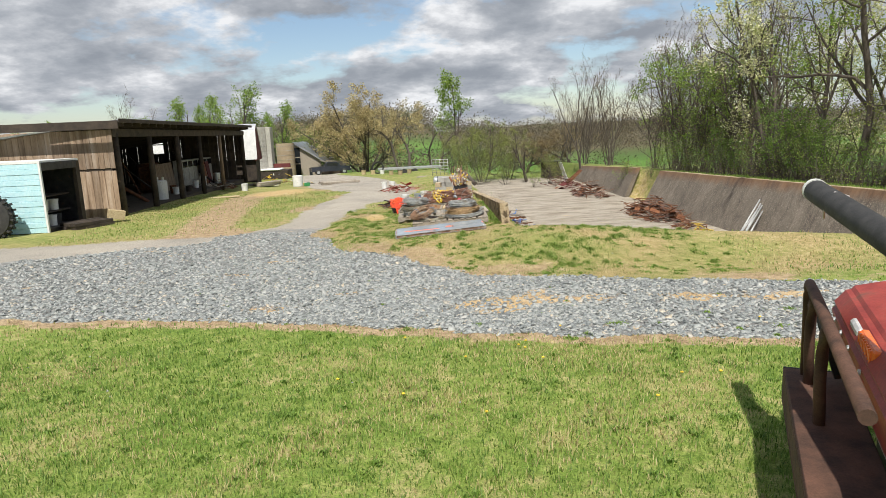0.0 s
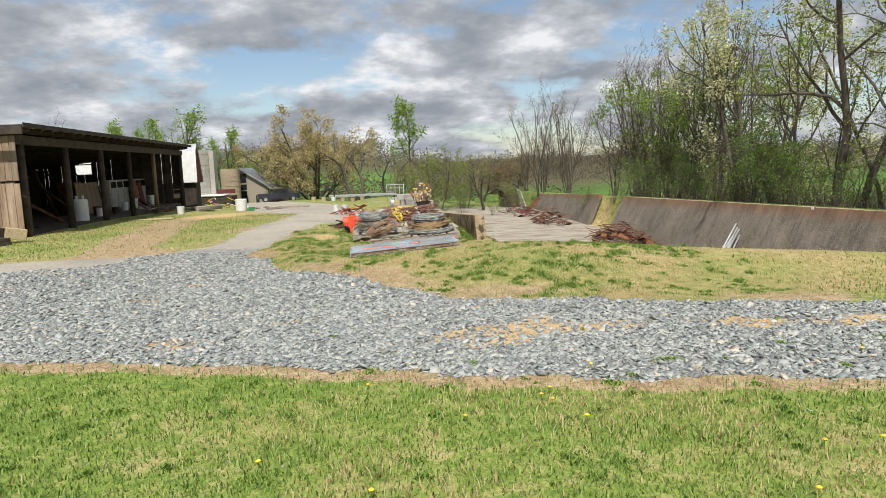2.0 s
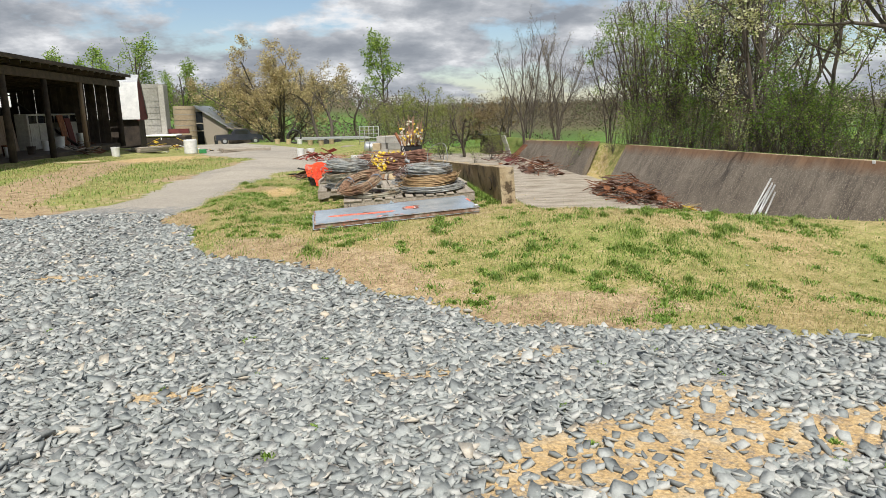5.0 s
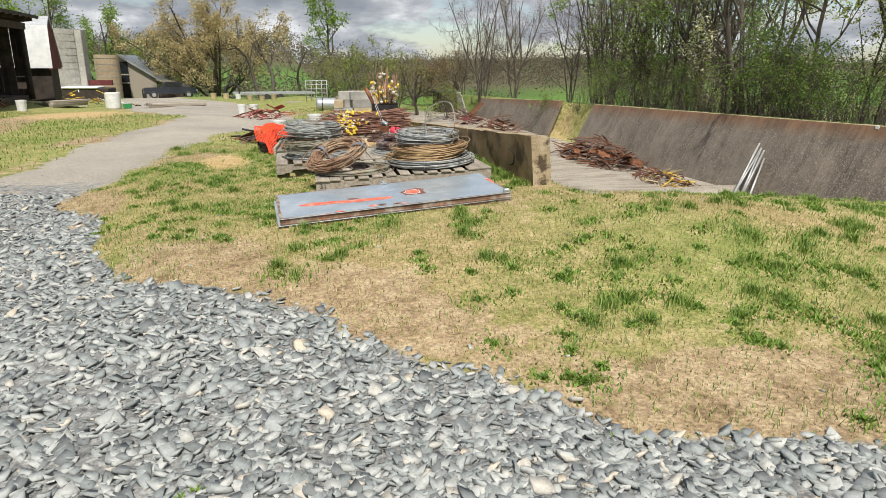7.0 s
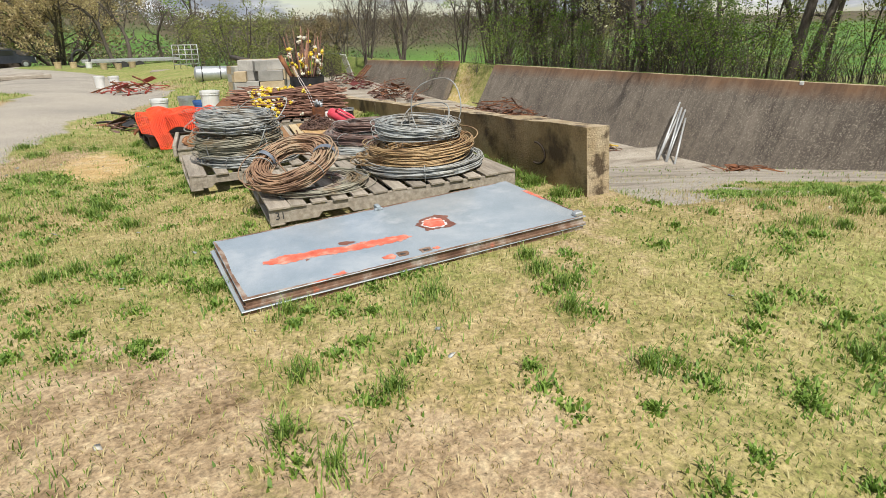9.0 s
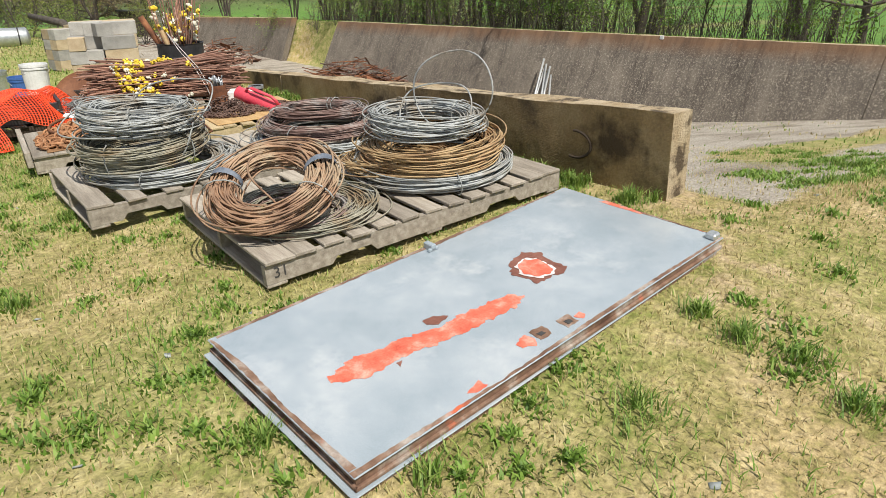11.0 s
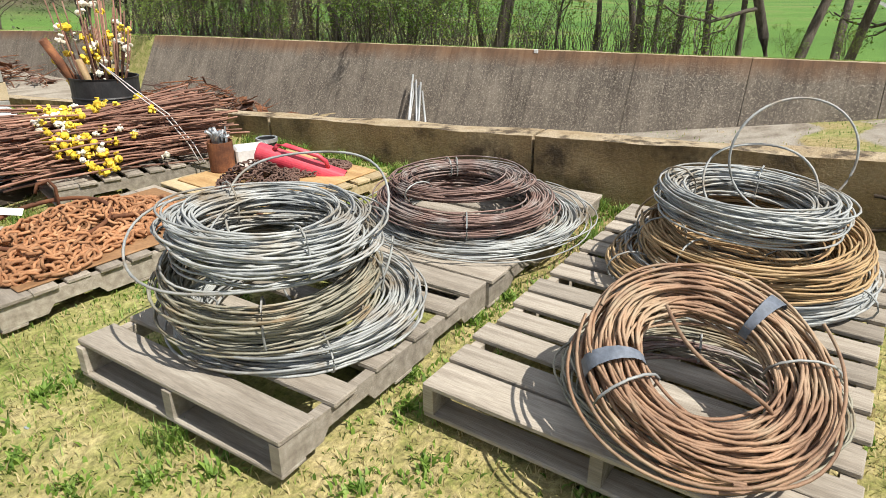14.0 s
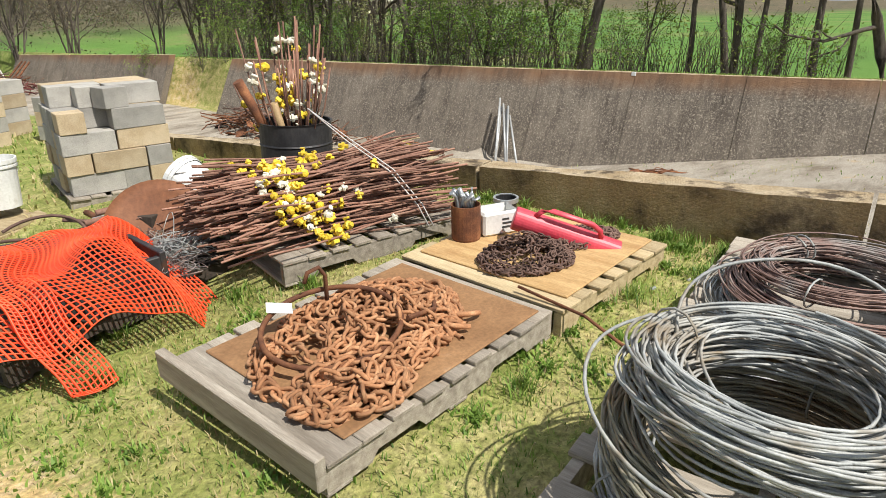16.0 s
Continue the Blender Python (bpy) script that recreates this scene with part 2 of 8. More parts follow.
def ground_mat():
    m, t, b = nodes_of("yard_ground")
    co = t.nodes.new("ShaderNodeTexCoord").outputs["Object"]

    def attr(key):
        a = t.nodes.new("ShaderNodeAttribute")
        a.attribute_name = key
        return a.outputs["Fac"]

    fine = n_noise(t, co, 45, 4, 0.65)
    mid = n_noise(t, co, 5.0, 6, 0.65)
    big = n_noise(t, co, 0.55, 5, 0.6)
    edge = n_math(t, "MULTIPLY", n_math(t, "SUBTRACT", mid, 0.5), 0.9)

    def zone(key, lo=0.4, hi=0.6):
        return n_ramp(t, n_math(t, "ADD", attr(key), edge), [(lo, (0, 0, 0)), (hi, (1, 1, 1))])

    turf = n_ramp(t, n_math(t, "ADD", n_math(t, "MULTIPLY", mid, 0.6), n_math(t, "MULTIPLY", big, 0.4)), [(0.40, (0.12, 0.19, 0.03)), (0.51, (0.21, 0.27, 0.06)), (0.59, (0.33, 0.32, 0.12)), (0.70, (0.41, 0.34, 0.165))])
    straw = n_ramp(t, n_math(t, "ADD", n_math(t, "MULTIPLY", mid, 0.5), n_math(t, "MULTIPLY", n_noise(t, co, 16, 5, 0.7), 0.5)), [(0.36, (0.17, 0.17, 0.05)), (0.45, (0.29, 0.235, 0.10)), (0.53, (0.39, 0.30, 0.15)), (0.62, (0.48, 0.385, 0.21))])
    turf = n_mix(t, attr("dry"), turf, straw)
    far = n_ramp(t, n_noise(t, co, 0.02, 5, 0.6), [(0.35, (0.07, 0.15, 0.03)), (0.55, (0.11, 0.21, 0.04)), (0.7, (0.20, 0.19, 0.08))])
    woods = n_ramp(t, n_noise(t, co, 0.05, 8, 0.75), [(0.35, (0.07, 0.07, 0.035)), (0.55, (0.13, 0.105, 0.065)), (0.7, (0.19, 0.15, 0.095))])
    dirt = n_ramp(t, n_math(t, "ADD", n_math(t, "MULTIPLY", mid, 0.55), n_math(t, "MULTIPLY", n_noise(t, co, 19, 5, 0.7), 0.45)), [(0.36, (0.18, 0.12, 0.065)), (0.45, (0.30, 0.215, 0.125)), (0.53, (0.39, 0.29, 0.175)), (0.62, (0.48, 0.38, 0.235))])
    clay = n_ramp(t, mid, [(0.3, (0.44, 0.28, 0.12)), (0.5, (0.54, 0.375, 0.18)), (0.7, (0.50, 0.42, 0.30))])
    # base under the loose chips, darkened to paint in the shadows between them
    stone = n_ramp(t, n_noise(t, co, 14, 3, 0.7), [(0.3, (0.13, 0.13, 0.125)), (0.5, (0.23, 0.23, 0.22)), (0.7, (0.40, 0.395, 0.37))])
    lane = n_ramp(t, big, [(0.35, (0.30, 0.275, 0.235)), (0.65, (0.40, 0.36, 0.30))])
    conc = n_ramp(t, n_noise(t, co, 1.1, 6, 0.65, (0.45, 1.6, 1)), [(0.34, (0.20, 0.165, 0.125)), (0.5, (0.34, 0.30, 0.245)), (0.62, (0.40, 0.36, 0.30)), (0.74, (0.44, 0.32, 0.19))])
    col = n_mix(t, attr("far"), turf, far)
    col = n_mix(t, attr("woods"), col, woods)
    col = n_mix(t, zone("dirt"), col, dirt)
    col = n_mix(t, zone("lane"), col, lane)
    col = n_mix(t, zone("gravel"), col, stone)
    col = n_mix(t, n_math(t, "MULTIPLY", n_ramp(t, n_math(t, "ADD", n_math(t, "ADD", attr("clay"), edge), n_math(t, "MULTIPLY", n_math(t, "SUBTRACT", n_noise(t, co, 28, 4, 0.7), 0.5), 1.3)), [(0.30, (0, 0, 0)), (0.68, (1, 1, 1))]), 0.9), col, clay)
    col = n_mix(t, zone("conc"), col, conc)
    col = n_mix(t, 0.6, col, n_ramp(t, fine, [(0.32, (0.16, 0.16, 0.16)), (0.68, (0.80, 0.80, 0.80))]), "OVERLAY")
    t.links.new(col, b.inputs["Base Color"])
    b.inputs["Roughness"].default_value = 0.95
    b.inputs["Specular IOR Level"].default_value = 0.2
    n_bump(t, b, fine, 0.7, 0.02)
    return m


M["ground"] = ground_mat()


def wire_mat(name, stops, stain, metal=0.12, rough=0.6):
    return mat(name, stops, 7, 160, rough, metal, 0.5, 0.002, island=0.32, stain=stain, stain_at=(0.5, 0.68), stain_scale=5)


M["wire_grey"] = wire_mat("galvanised_wire_rope", [(0.3, (0.19, 0.20, 0.20)), (0.7, (0.42, 0.43, 0.41))], (0.19, 0.15, 0.10))
M["wire_olive"] = wire_mat("dull_olive_wire_rope", [(0.3, (0.15, 0.145, 0.11)), (0.7, (0.32, 0.30, 0.23))], (0.22, 0.15, 0.08))
M["wire_rust"] = wire_mat("rusty_wire_rope", [(0.3, (0.13, 0.072, 0.045)), (0.7, (0.35, 0.215, 0.13))], (0.33, 0.255, 0.17), 0.15, 0.7)
M["wire_brown"] = wire_mat("purple_brown_wire_rope", [(0.3, (0.11, 0.065, 0.055)), (0.7, (0.27, 0.18, 0.15))], (0.30, 0.28, 0.26), 0.25, 0.65)
M["wire_tan"] = wire_mat("tan_wire_rope", [(0.3, (0.26, 0.17, 0.08)), (0.7, (0.46, 0.33, 0.18))], (0.22, 0.12, 0.06), 0.2, 0.65)
M["chain"] = mat("rusted_chain_steel", [(0.3, (0.24, 0.105, 0.045)), (0.5, (0.37, 0.18, 0.085)), (0.72, (0.50, 0.29, 0.155))], 14, 180, 0.85, 0.1, 0.5, 0.002, vary=0.25, island=0.2)
M["chain_dark"] = mat("dark_chain_steel", [(0.3, (0.09, 0.05, 0.04)), (0.7, (0.21, 0.13, 0.10))], 14, 180, 0.8, 0.2, 0.5, 0.002, vary=0.25, island=0.25)
M["rod"] = mat("rusty_fence_rod", [(0.3, (0.15, 0.065, 0.045)), (0.55, (0.28, 0.15, 0.105)), (0.75, (0.44, 0.30, 0.21))], 6, 90, 0.85, 0.1, 0.4, 0.002, vary=0.4)
M["insulator_yellow"] = mat("yellow_plastic", [(0.3, (0.62, 0.42, 0.02)), (0.7, (0.78, 0.58, 0.06))], 20, 90, 0.5, bump=0.1, vary=0.2)
M["insulator_white"] = mat("ivory_plastic", [(0.3, (0.60, 0.56, 0.42)), (0.7, (0.75, 0.72, 0.62))], 20, 90, 0.5, bump=0.1, vary=0.2)
M["plate_white"] = mat("bluish_white_paint", [(0.35, (0.27, 0.32, 0.35)), (0.5, (0.325, 0.37, 0.40)), (0.65, (0.40, 0.435, 0.455))], 2.6, 300, 0.27, bump=0.04, spec=1.0, stain=(0.48, 0.50, 0.51), stain_at=(0.53, 0.70), stain_scale=2.2)
plate_shader = M["plate_white"].node_tree.nodes["Principled BSDF"]
plate_shader.inputs["Coat Weight"].default_value, plate_shader.inputs["Coat Roughness"].default_value = 0.6, 0.18
M["primer"] = mat("orange_red_primer", [(0.3, (0.52, 0.085, 0.045)), (0.5, (0.62, 0.15, 0.09)), (0.68, (0.66, 0.33, 0.25))], 14, 120, 0.7, bump=0.4, dist=0.003)
M["rust_ring"] = mat("flat_brown_rust", [(0.3, (0.13, 0.045, 0.03)), (0.7, (0.24, 0.10, 0.07))], 14, 120, 0.85, bump=0.3, dist=0.003)
M["paint_lip"] = mat("pale_flaked_paint", [(0.3, (0.55, 0.52, 0.50)), (0.7, (0.70, 0.68, 0.66))], 14, 120, 0.6, bump=0.1)
M["plate_rim"] = mat("rusty_primer_edge", [(0.3, (0.10, 0.05, 0.03)), (0.5, (0.22, 0.13, 0.085)), (0.68, (0.40, 0.35, 0.30))], 9, 80, 0.8, 0.1, 0.4, 0.004, stain=(0.55, 0.12, 0.05), stain_at=(0.58, 0.68), stain_scale=4)
M["block_grey"] = mat("grey_concrete_block", [(0.3, (0.27, 0.26, 0.235)), (0.7, (0.42, 0.40, 0.36))], 6, 120, 0.95, bump=0.6, dist=0.006, vary=0.2)
M["block_tan"] = mat("tan_concrete_block", [(0.3, (0.36, 0.27, 0.16)), (0.7, (0.50, 0.41, 0.28))], 6, 120, 0.95, bump=0.6, dist=0.006, vary=0.15)
M["net"] = mat("orange_plastic_net", [(0.3, (0.80, 0.055, 0.012)), (0.7, (0.92, 0.10, 0.025))], 4, 40, 0.5, bump=0.05)
M["driver_red"] = mat("faded_pink_red_enamel", [(0.3, (0.50, 0.035, 0.06)), (0.7, (0.66, 0.08, 0.11))], 8, 80, 0.45, 0.0, 0.1, 0.002, stain=(0.40, 0.10, 0.09), stain_at=(0.6, 0.75), stain_scale=9)
M["plywood"] = mat("orange_tan_plywood", [(0.3, (0.36, 0.21, 0.08)), (0.7, (0.56, 0.38, 0.18))], 2.5, 40, 0.85, bump=0.2, stretch=(6, 1, 1), stain=(0.30, 0.15, 0.06), stain_at=(0.55, 0.75))
M["rust_sheet"] = mat("rust_stained_board", [(0.3, (0.17, 0.085, 0.035)), (0.6, (0.30, 0.165, 0.075)), (0.75, (0.42, 0.30, 0.19))], 3, 70, 0.9, bump=0.2)
M["plastic_white"] = mat("dirty_white_plastic", [(0.3, (0.62, 0.62, 0.59)), (0.7, (0.78, 0.78, 0.76))], 6, 60, 0.45, bump=0.05, stain=(0.42, 0.37, 0.30), stain_at=(0.6, 0.78), stain_scale=4)
M["plastic_blue"] = mat("blue_plastic", [(0.3, (0.04, 0.11, 0.32)), (0.7, (0.08, 0.18, 0.45))], 5, 60, 0.5, bump=0.05)
M["galv"] = mat("galvanised_sheet", [(0.3, (0.42, 0.44, 0.45)), (0.7, (0.60, 0.62, 0.62))], 6, 60, 0.4, 0.7, 0.1, stain=(0.34, 0.30, 0.26), stain_at=(0.6, 0.8))
M["pipe_grey"] = mat("grey_steel_pipe", [(0.3, (0.36, 0.37, 0.37)), (0.7, (0.56, 0.57, 0.56))], 3, 60, 0.5, 0.4, 0.1, vary=0.2)
M["rubber"] = mat("black_rubber", [(0.3, (0.018, 0.018, 0.018)), (0.7, (0.05, 0.048, 0.045))], 10, 90, 0.75, bump=0.4, dist=0.004)
M["teal"] = mat("pale_teal_siding", [(0.3, (0.42, 0.66, 0.72)), (0.7, (0.52, 0.75, 0.80))], 1.5, 20, 0.45, bump=0.05, stain=(0.44, 0.58, 0.62), stain_at=(0.6, 0.8))
M["ink"] = mat("faded_black_ink", [(0.3, (0.03, 0.03, 0.03)), (0.7, (0.07, 0.065, 0.06))], 20, 90, 0.9, bump=0)
M["tape"] = mat("grey_blue_tape", [(0.3, (0.10, 0.12, 0.15)), (0.7, (0.19, 0.21, 0.25))], 20, 90, 0.5, bump=0.2, dist=0.003)
M["twine"] = mat("grey_twine", [(0.3, (0.45, 0.42, 0.40)), (0.7, (0.6, 0.57, 0.54))], 30, 90, 0.9, bump=0.1)
M["red_paint"] = mat("sun_faded_red_paint", [(0.3, (0.22, 0.025, 0.018)), (0.7, (0.40, 0.06, 0.04))], 4, 50, 0.5, 0.0, 0.1, stain=(0.14, 0.06, 0.04), stain_at=(0.55, 0.75), stain_scale=4)
M["lens_orange"] = mat("orange_lamp_lens", [(0.3, (0.75, 0.13, 0.02)), (0.7, (0.9, 0.22, 0.05))], 30, 90, 0.25, bump=0.0)
M["lens_clear"] = mat("cloudy_clear_lens", [(0.3, (0.45, 0.45, 0.44)), (0.7, (0.65, 0.65, 0.63))], 20, 60, 0.3, bump=0.0)
M["grille"] = mat("flaking_white_grille", [(0.3, (0.20, 0.18, 0.15)), (0.5, (0.42, 0.40, 0.35)), (0.7, (0.58, 0.56, 0.50))], 12, 90, 0.8, 0.1, 0.5, 0.004)
M["car_dark"] = mat("dark_blue_car_paint", [(0.3, (0.02, 0.025, 0.035)), (0.7, (0.04, 0.045, 0.06))], 1, 20, 0.25, 0.2, 0.0)
M["glass_dark"] = mat("dark_window_glass", [(0.3, (0.01, 0.012, 0.014)), (0.7, (0.02, 0.024, 0.028))], 1, 20, 0.08, 0.0, 0.0)
M["yellow_paint"] = mat("yellow_paint", [(0.3, (0.55, 0.36, 0.02)), (0.7, (0.7, 0.5, 0.05))], 5, 50, 0.5, bump=0.1)
M["green_plastic"] = mat("green_plastic", [(0.3, (0.02, 0.16, 0.05)), (0.7, (0.04, 0.25, 0.08))], 5, 50, 0.5, bump=0.1)


# ---- small builders ----
def part(name, bm, material, parent=None, label="", smooth=False):
    """Links a bmesh as one mesh object, under a thing or a part where one is given."""
    me = bpy.data.meshes.new(name)
    bm.to_mesh(me)
    bm.free()
    me.materials.append(material)
    if smooth:
        me.shade_smooth()
    ob = new(name, me)
    ob.parent = parent
    return tagged(ob, label)


def mesh_part(name, verts, faces, material, parent=None, label="", smooth=False):
    me = bpy.data.meshes.new(name)
    me.from_pydata([tuple(v) for v in verts], [], faces)
    me.materials.append(material)
    if smooth:
        me.shade_smooth()
    ob = new(name, me)
    ob.parent = parent
    return tagged(ob, label)


def thing(name, m, label, category, group="", kind=""):
    ob = new(name)
    ob.empty_display_size = 0.1
    ob.matrix_basis = m
    return tagged(ob, label, category, group, kind)


def box(bm, lo, hi, m=None, bevel=0.0):
    """A box between two corners, with its edges broken by bevel."""
    c = [(a + b) / 2 for a, b in zip(lo, hi)]
    s = [abs(b - a) for a, b in zip(lo, hi)]
    got = bmesh.ops.create_cube(bm, size=1)["verts"]
    bmesh.ops.scale(bm, vec=s, verts=got)
    bmesh.ops.translate(bm, vec=c, verts=got)
    if bevel:
        edges = list({e for v in got for e in v.link_edges})
        out = bmesh.ops.bevel(bm, geom=edges, offset=min(bevel, min(s) * 0.4), segments=1, affect="EDGES")
        got = list({v for f in out["faces"] for v in f.verts} | {v for v in got if v.is_valid})
    if m:
        bmesh.ops.transform(bm, matrix=m, verts=got)
    return got


def tube_arrays(points, radius, sides=6, closed=False):
    """Vertices and quads of a tube along points; radius is one number or one for each point."""
    p = np.asarray(points, float)
    n = len(p)
    r = np.full(n, radius, float) if np.isscalar(radius) else np.asarray(radius, float)
    d = np.roll(p, -1, 0) - np.roll(p, 1, 0) if closed else np.gradient(p, axis=0)
    d /= np.linalg.norm(d, axis=1, keepdims=True) + 1e-9
    up = np.where(np.abs(d[:, 2:3]) > 0.9, [[1.0, 0, 0]], [[0, 0, 1.0]])
    a = np.cross(d, up)
    a /= np.linalg.norm(a, axis=1, keepdims=True) + 1e-9
    b = np.cross(d, a)
    ang = np.arange(sides) * 2 * np.pi / sides
    v = p[:, None] + r[:, None, None] * (np.cos(ang)[None, :, None] * a[:, None] + np.sin(ang)[None, :, None] * b[:, None])
    i, j = np.meshgrid(np.arange(n if closed else n - 1), np.arange(sides), indexing="ij")
    i2, j2 = (i + 1) % n, (j + 1) % sides
    f = np.stack([i * sides + j, i * sides + j2, i2 * sides + j2, i2 * sides + j], -1).reshape(-1, 4)
    return v.reshape(-1, 3), f


def fast_mesh(name, chunks, material, parent=None, label="", smooth=False):
    """One mesh object from many (vertices, equal-sided faces) arrays."""
    vs, loops, totals, base = [], [], [], 0
    for v, f in chunks:
        v, f = np.asarray(v, np.float32), np.asarray(f, np.int32)
        vs.append(v.reshape(-1, 3))
        loops.append((f + base).ravel())
        totals.append(np.full(len(f), f.shape[1], np.int32))
        base += len(v)
    v, l, n = np.concatenate(vs), np.concatenate(loops), np.concatenate(totals)
    me = bpy.data.meshes.new(name)
    me.vertices.add(len(v))
    me.vertices.foreach_set("co", v.ravel())
    me.loops.add(len(l))
    me.loops.foreach_set("vertex_index", l)
    me.polygons.add(len(n))
    me.polygons.foreach_set("loop_start", np.r_[0, np.cumsum(n)[:-1]].astype(np.int32))
    me.update(calc_edges=True)
    me.validate()
    me.materials.append(material)
    if smooth:
        me.shade_smooth()
    ob = new(name, me)
    ob.parent = parent
    return tagged(ob, label)


def sstep(a, b, x):
    t = np.clip((np.asarray(x, float) - a) / (b - a), 0, 1)
    return t * t * (3 - 2 * t)


def wave_noise(x, y, s, seed=0):
    """A cheap smooth noise between about -1 and 1."""
    x, y = np.asarray(x, float) / s + seed * 3.7, np.asarray(y, float) / s - seed * 1.9
    return (np.sin(1.3 * x + 2.1 * np.sin(0.7 * y)) + np.sin(1.7 * y + 1.3 * np.sin(1.1 * x + 1)) + 0.5 * np.sin(3.1 * x - 2.3 * y)) / 2.5


# ---- ground ----
def low_wall_x(y):
    return 2.28 + 0.04 * (np.asarray(y, float) - 15.2)


def floor_z(x, y):
    """The silage bunker's floor: a ramp that falls away and then runs out."""
    ramp = -0.70 - 0.10 * (np.clip(x, 3, 16) - 3) - 0.17 * np.clip(y - 14.5, 0, 60)
    return np.maximum(ramp, -3.6 + 0.015 * np.clip(y - 38, 0, 40))


def ground_z(x, y):
    x, y = np.asarray(x, float), np.asarray(y, float)
    z = np.interp(y, [-30, -2, 0, 1.2, 2.6, 4.0, 5.5, 8, 11], [0.2, 0.1, -0.05, -0.38, -0.75, -0.93, -0.97, -1.05, -1.09])
    z = z + 0 * x
    isle = sstep(11.3, 14.2, y) * sstep(-2.4, -1.0, x + 0.1 * (y - 15))
    z = z + isle * (0.17 + 0.062 * np.clip(x + 0.6, 0, 3.2)) - 0.075 * np.clip(x - 3.2, 0, 13) * sstep(9, 13.5, y)
    z = z + sstep(12, 18, y) * 0.08 * sstep(-1, -4, x)
    # the yard falls away past the pallets, but for the level ground under the shed
    fall = np.interp(y, [22, 30, 41, 55, 66, 90], [0, 0.12, 0.50, 0.92, 1.22, 1.8])
    level = sstep(-8.0, -10.5, x) * sstep(50, 44, y)
    z = z - fall * (1 - level) - 0.022 * np.clip(y - 30, 0, 60) * level
    z = z - 0.09 * sstep(18.8, 20.2, y) * sstep(1.3, 0.1, x) * isle - 0.15 * sstep(20.6, 22.4, y) * sstep(-2, 0, x)
    # the bunker, between the low wall and the tall leaning wall
    inside = sstep(14.2, 14.9, y) * sstep(0.25, 0.55, x - low_wall_x(np.minimum(y, 27)) + 0 * y)
    slope = sstep(0.2, 4.0, x - low_wall_x(27)) * sstep(26.5, 27.5, y)
    inside = np.where(y > 27, slope, inside)
    z = z * (1 - inside) + np.minimum(floor_z(x, y), z + 0.3) * inside
    bank = -1.04 - 0.022 * (y - 17) - 0.09 * np.clip(x - 16.4, 0, 8)
    rise = sstep(15.5, 16.5, x - 1.2 * sstep(39, 40, y) * sstep(44, 43, y) * 0.2)
    z = z * (1 - rise * sstep(8, 14, y)) + bank * rise * sstep(8, 14, y)
    # the land around: a dip behind the trees, rolling fields, then wooded hills
    z = z - 5.0 * sstep(22, 55, x) + 3.0 * sstep(70, 260, x)
    z = z - 4.0 * sstep(62, 130, y)
    r = np.hypot(x, y)
    z = z + sstep(150, 420, y) * 13 * (1 + 0.25 * wave_noise(x, y, 190, 2)) * sstep(-160, 60, x + 0.15 * y)
    z = z + sstep(500, 1500, r) * 26 * (1 + 0.35 * wave_noise(x, y, 420, 5)) * sstep(-200, 300, y)
    near = sstep(40, 20, r)
    z = z + near * 0.012 * wave_noise(x, y, 0.6, 1) + 0.02 * wave_noise(x, y, 2.3, 3) * near
    return z


def gz(x, y):
    return float(ground_z(np.array([x]), np.array([y]))[0])


def seg(x, pts):
    return np.interp(x, [p[0] for p in pts], [p[1] for p in pts])


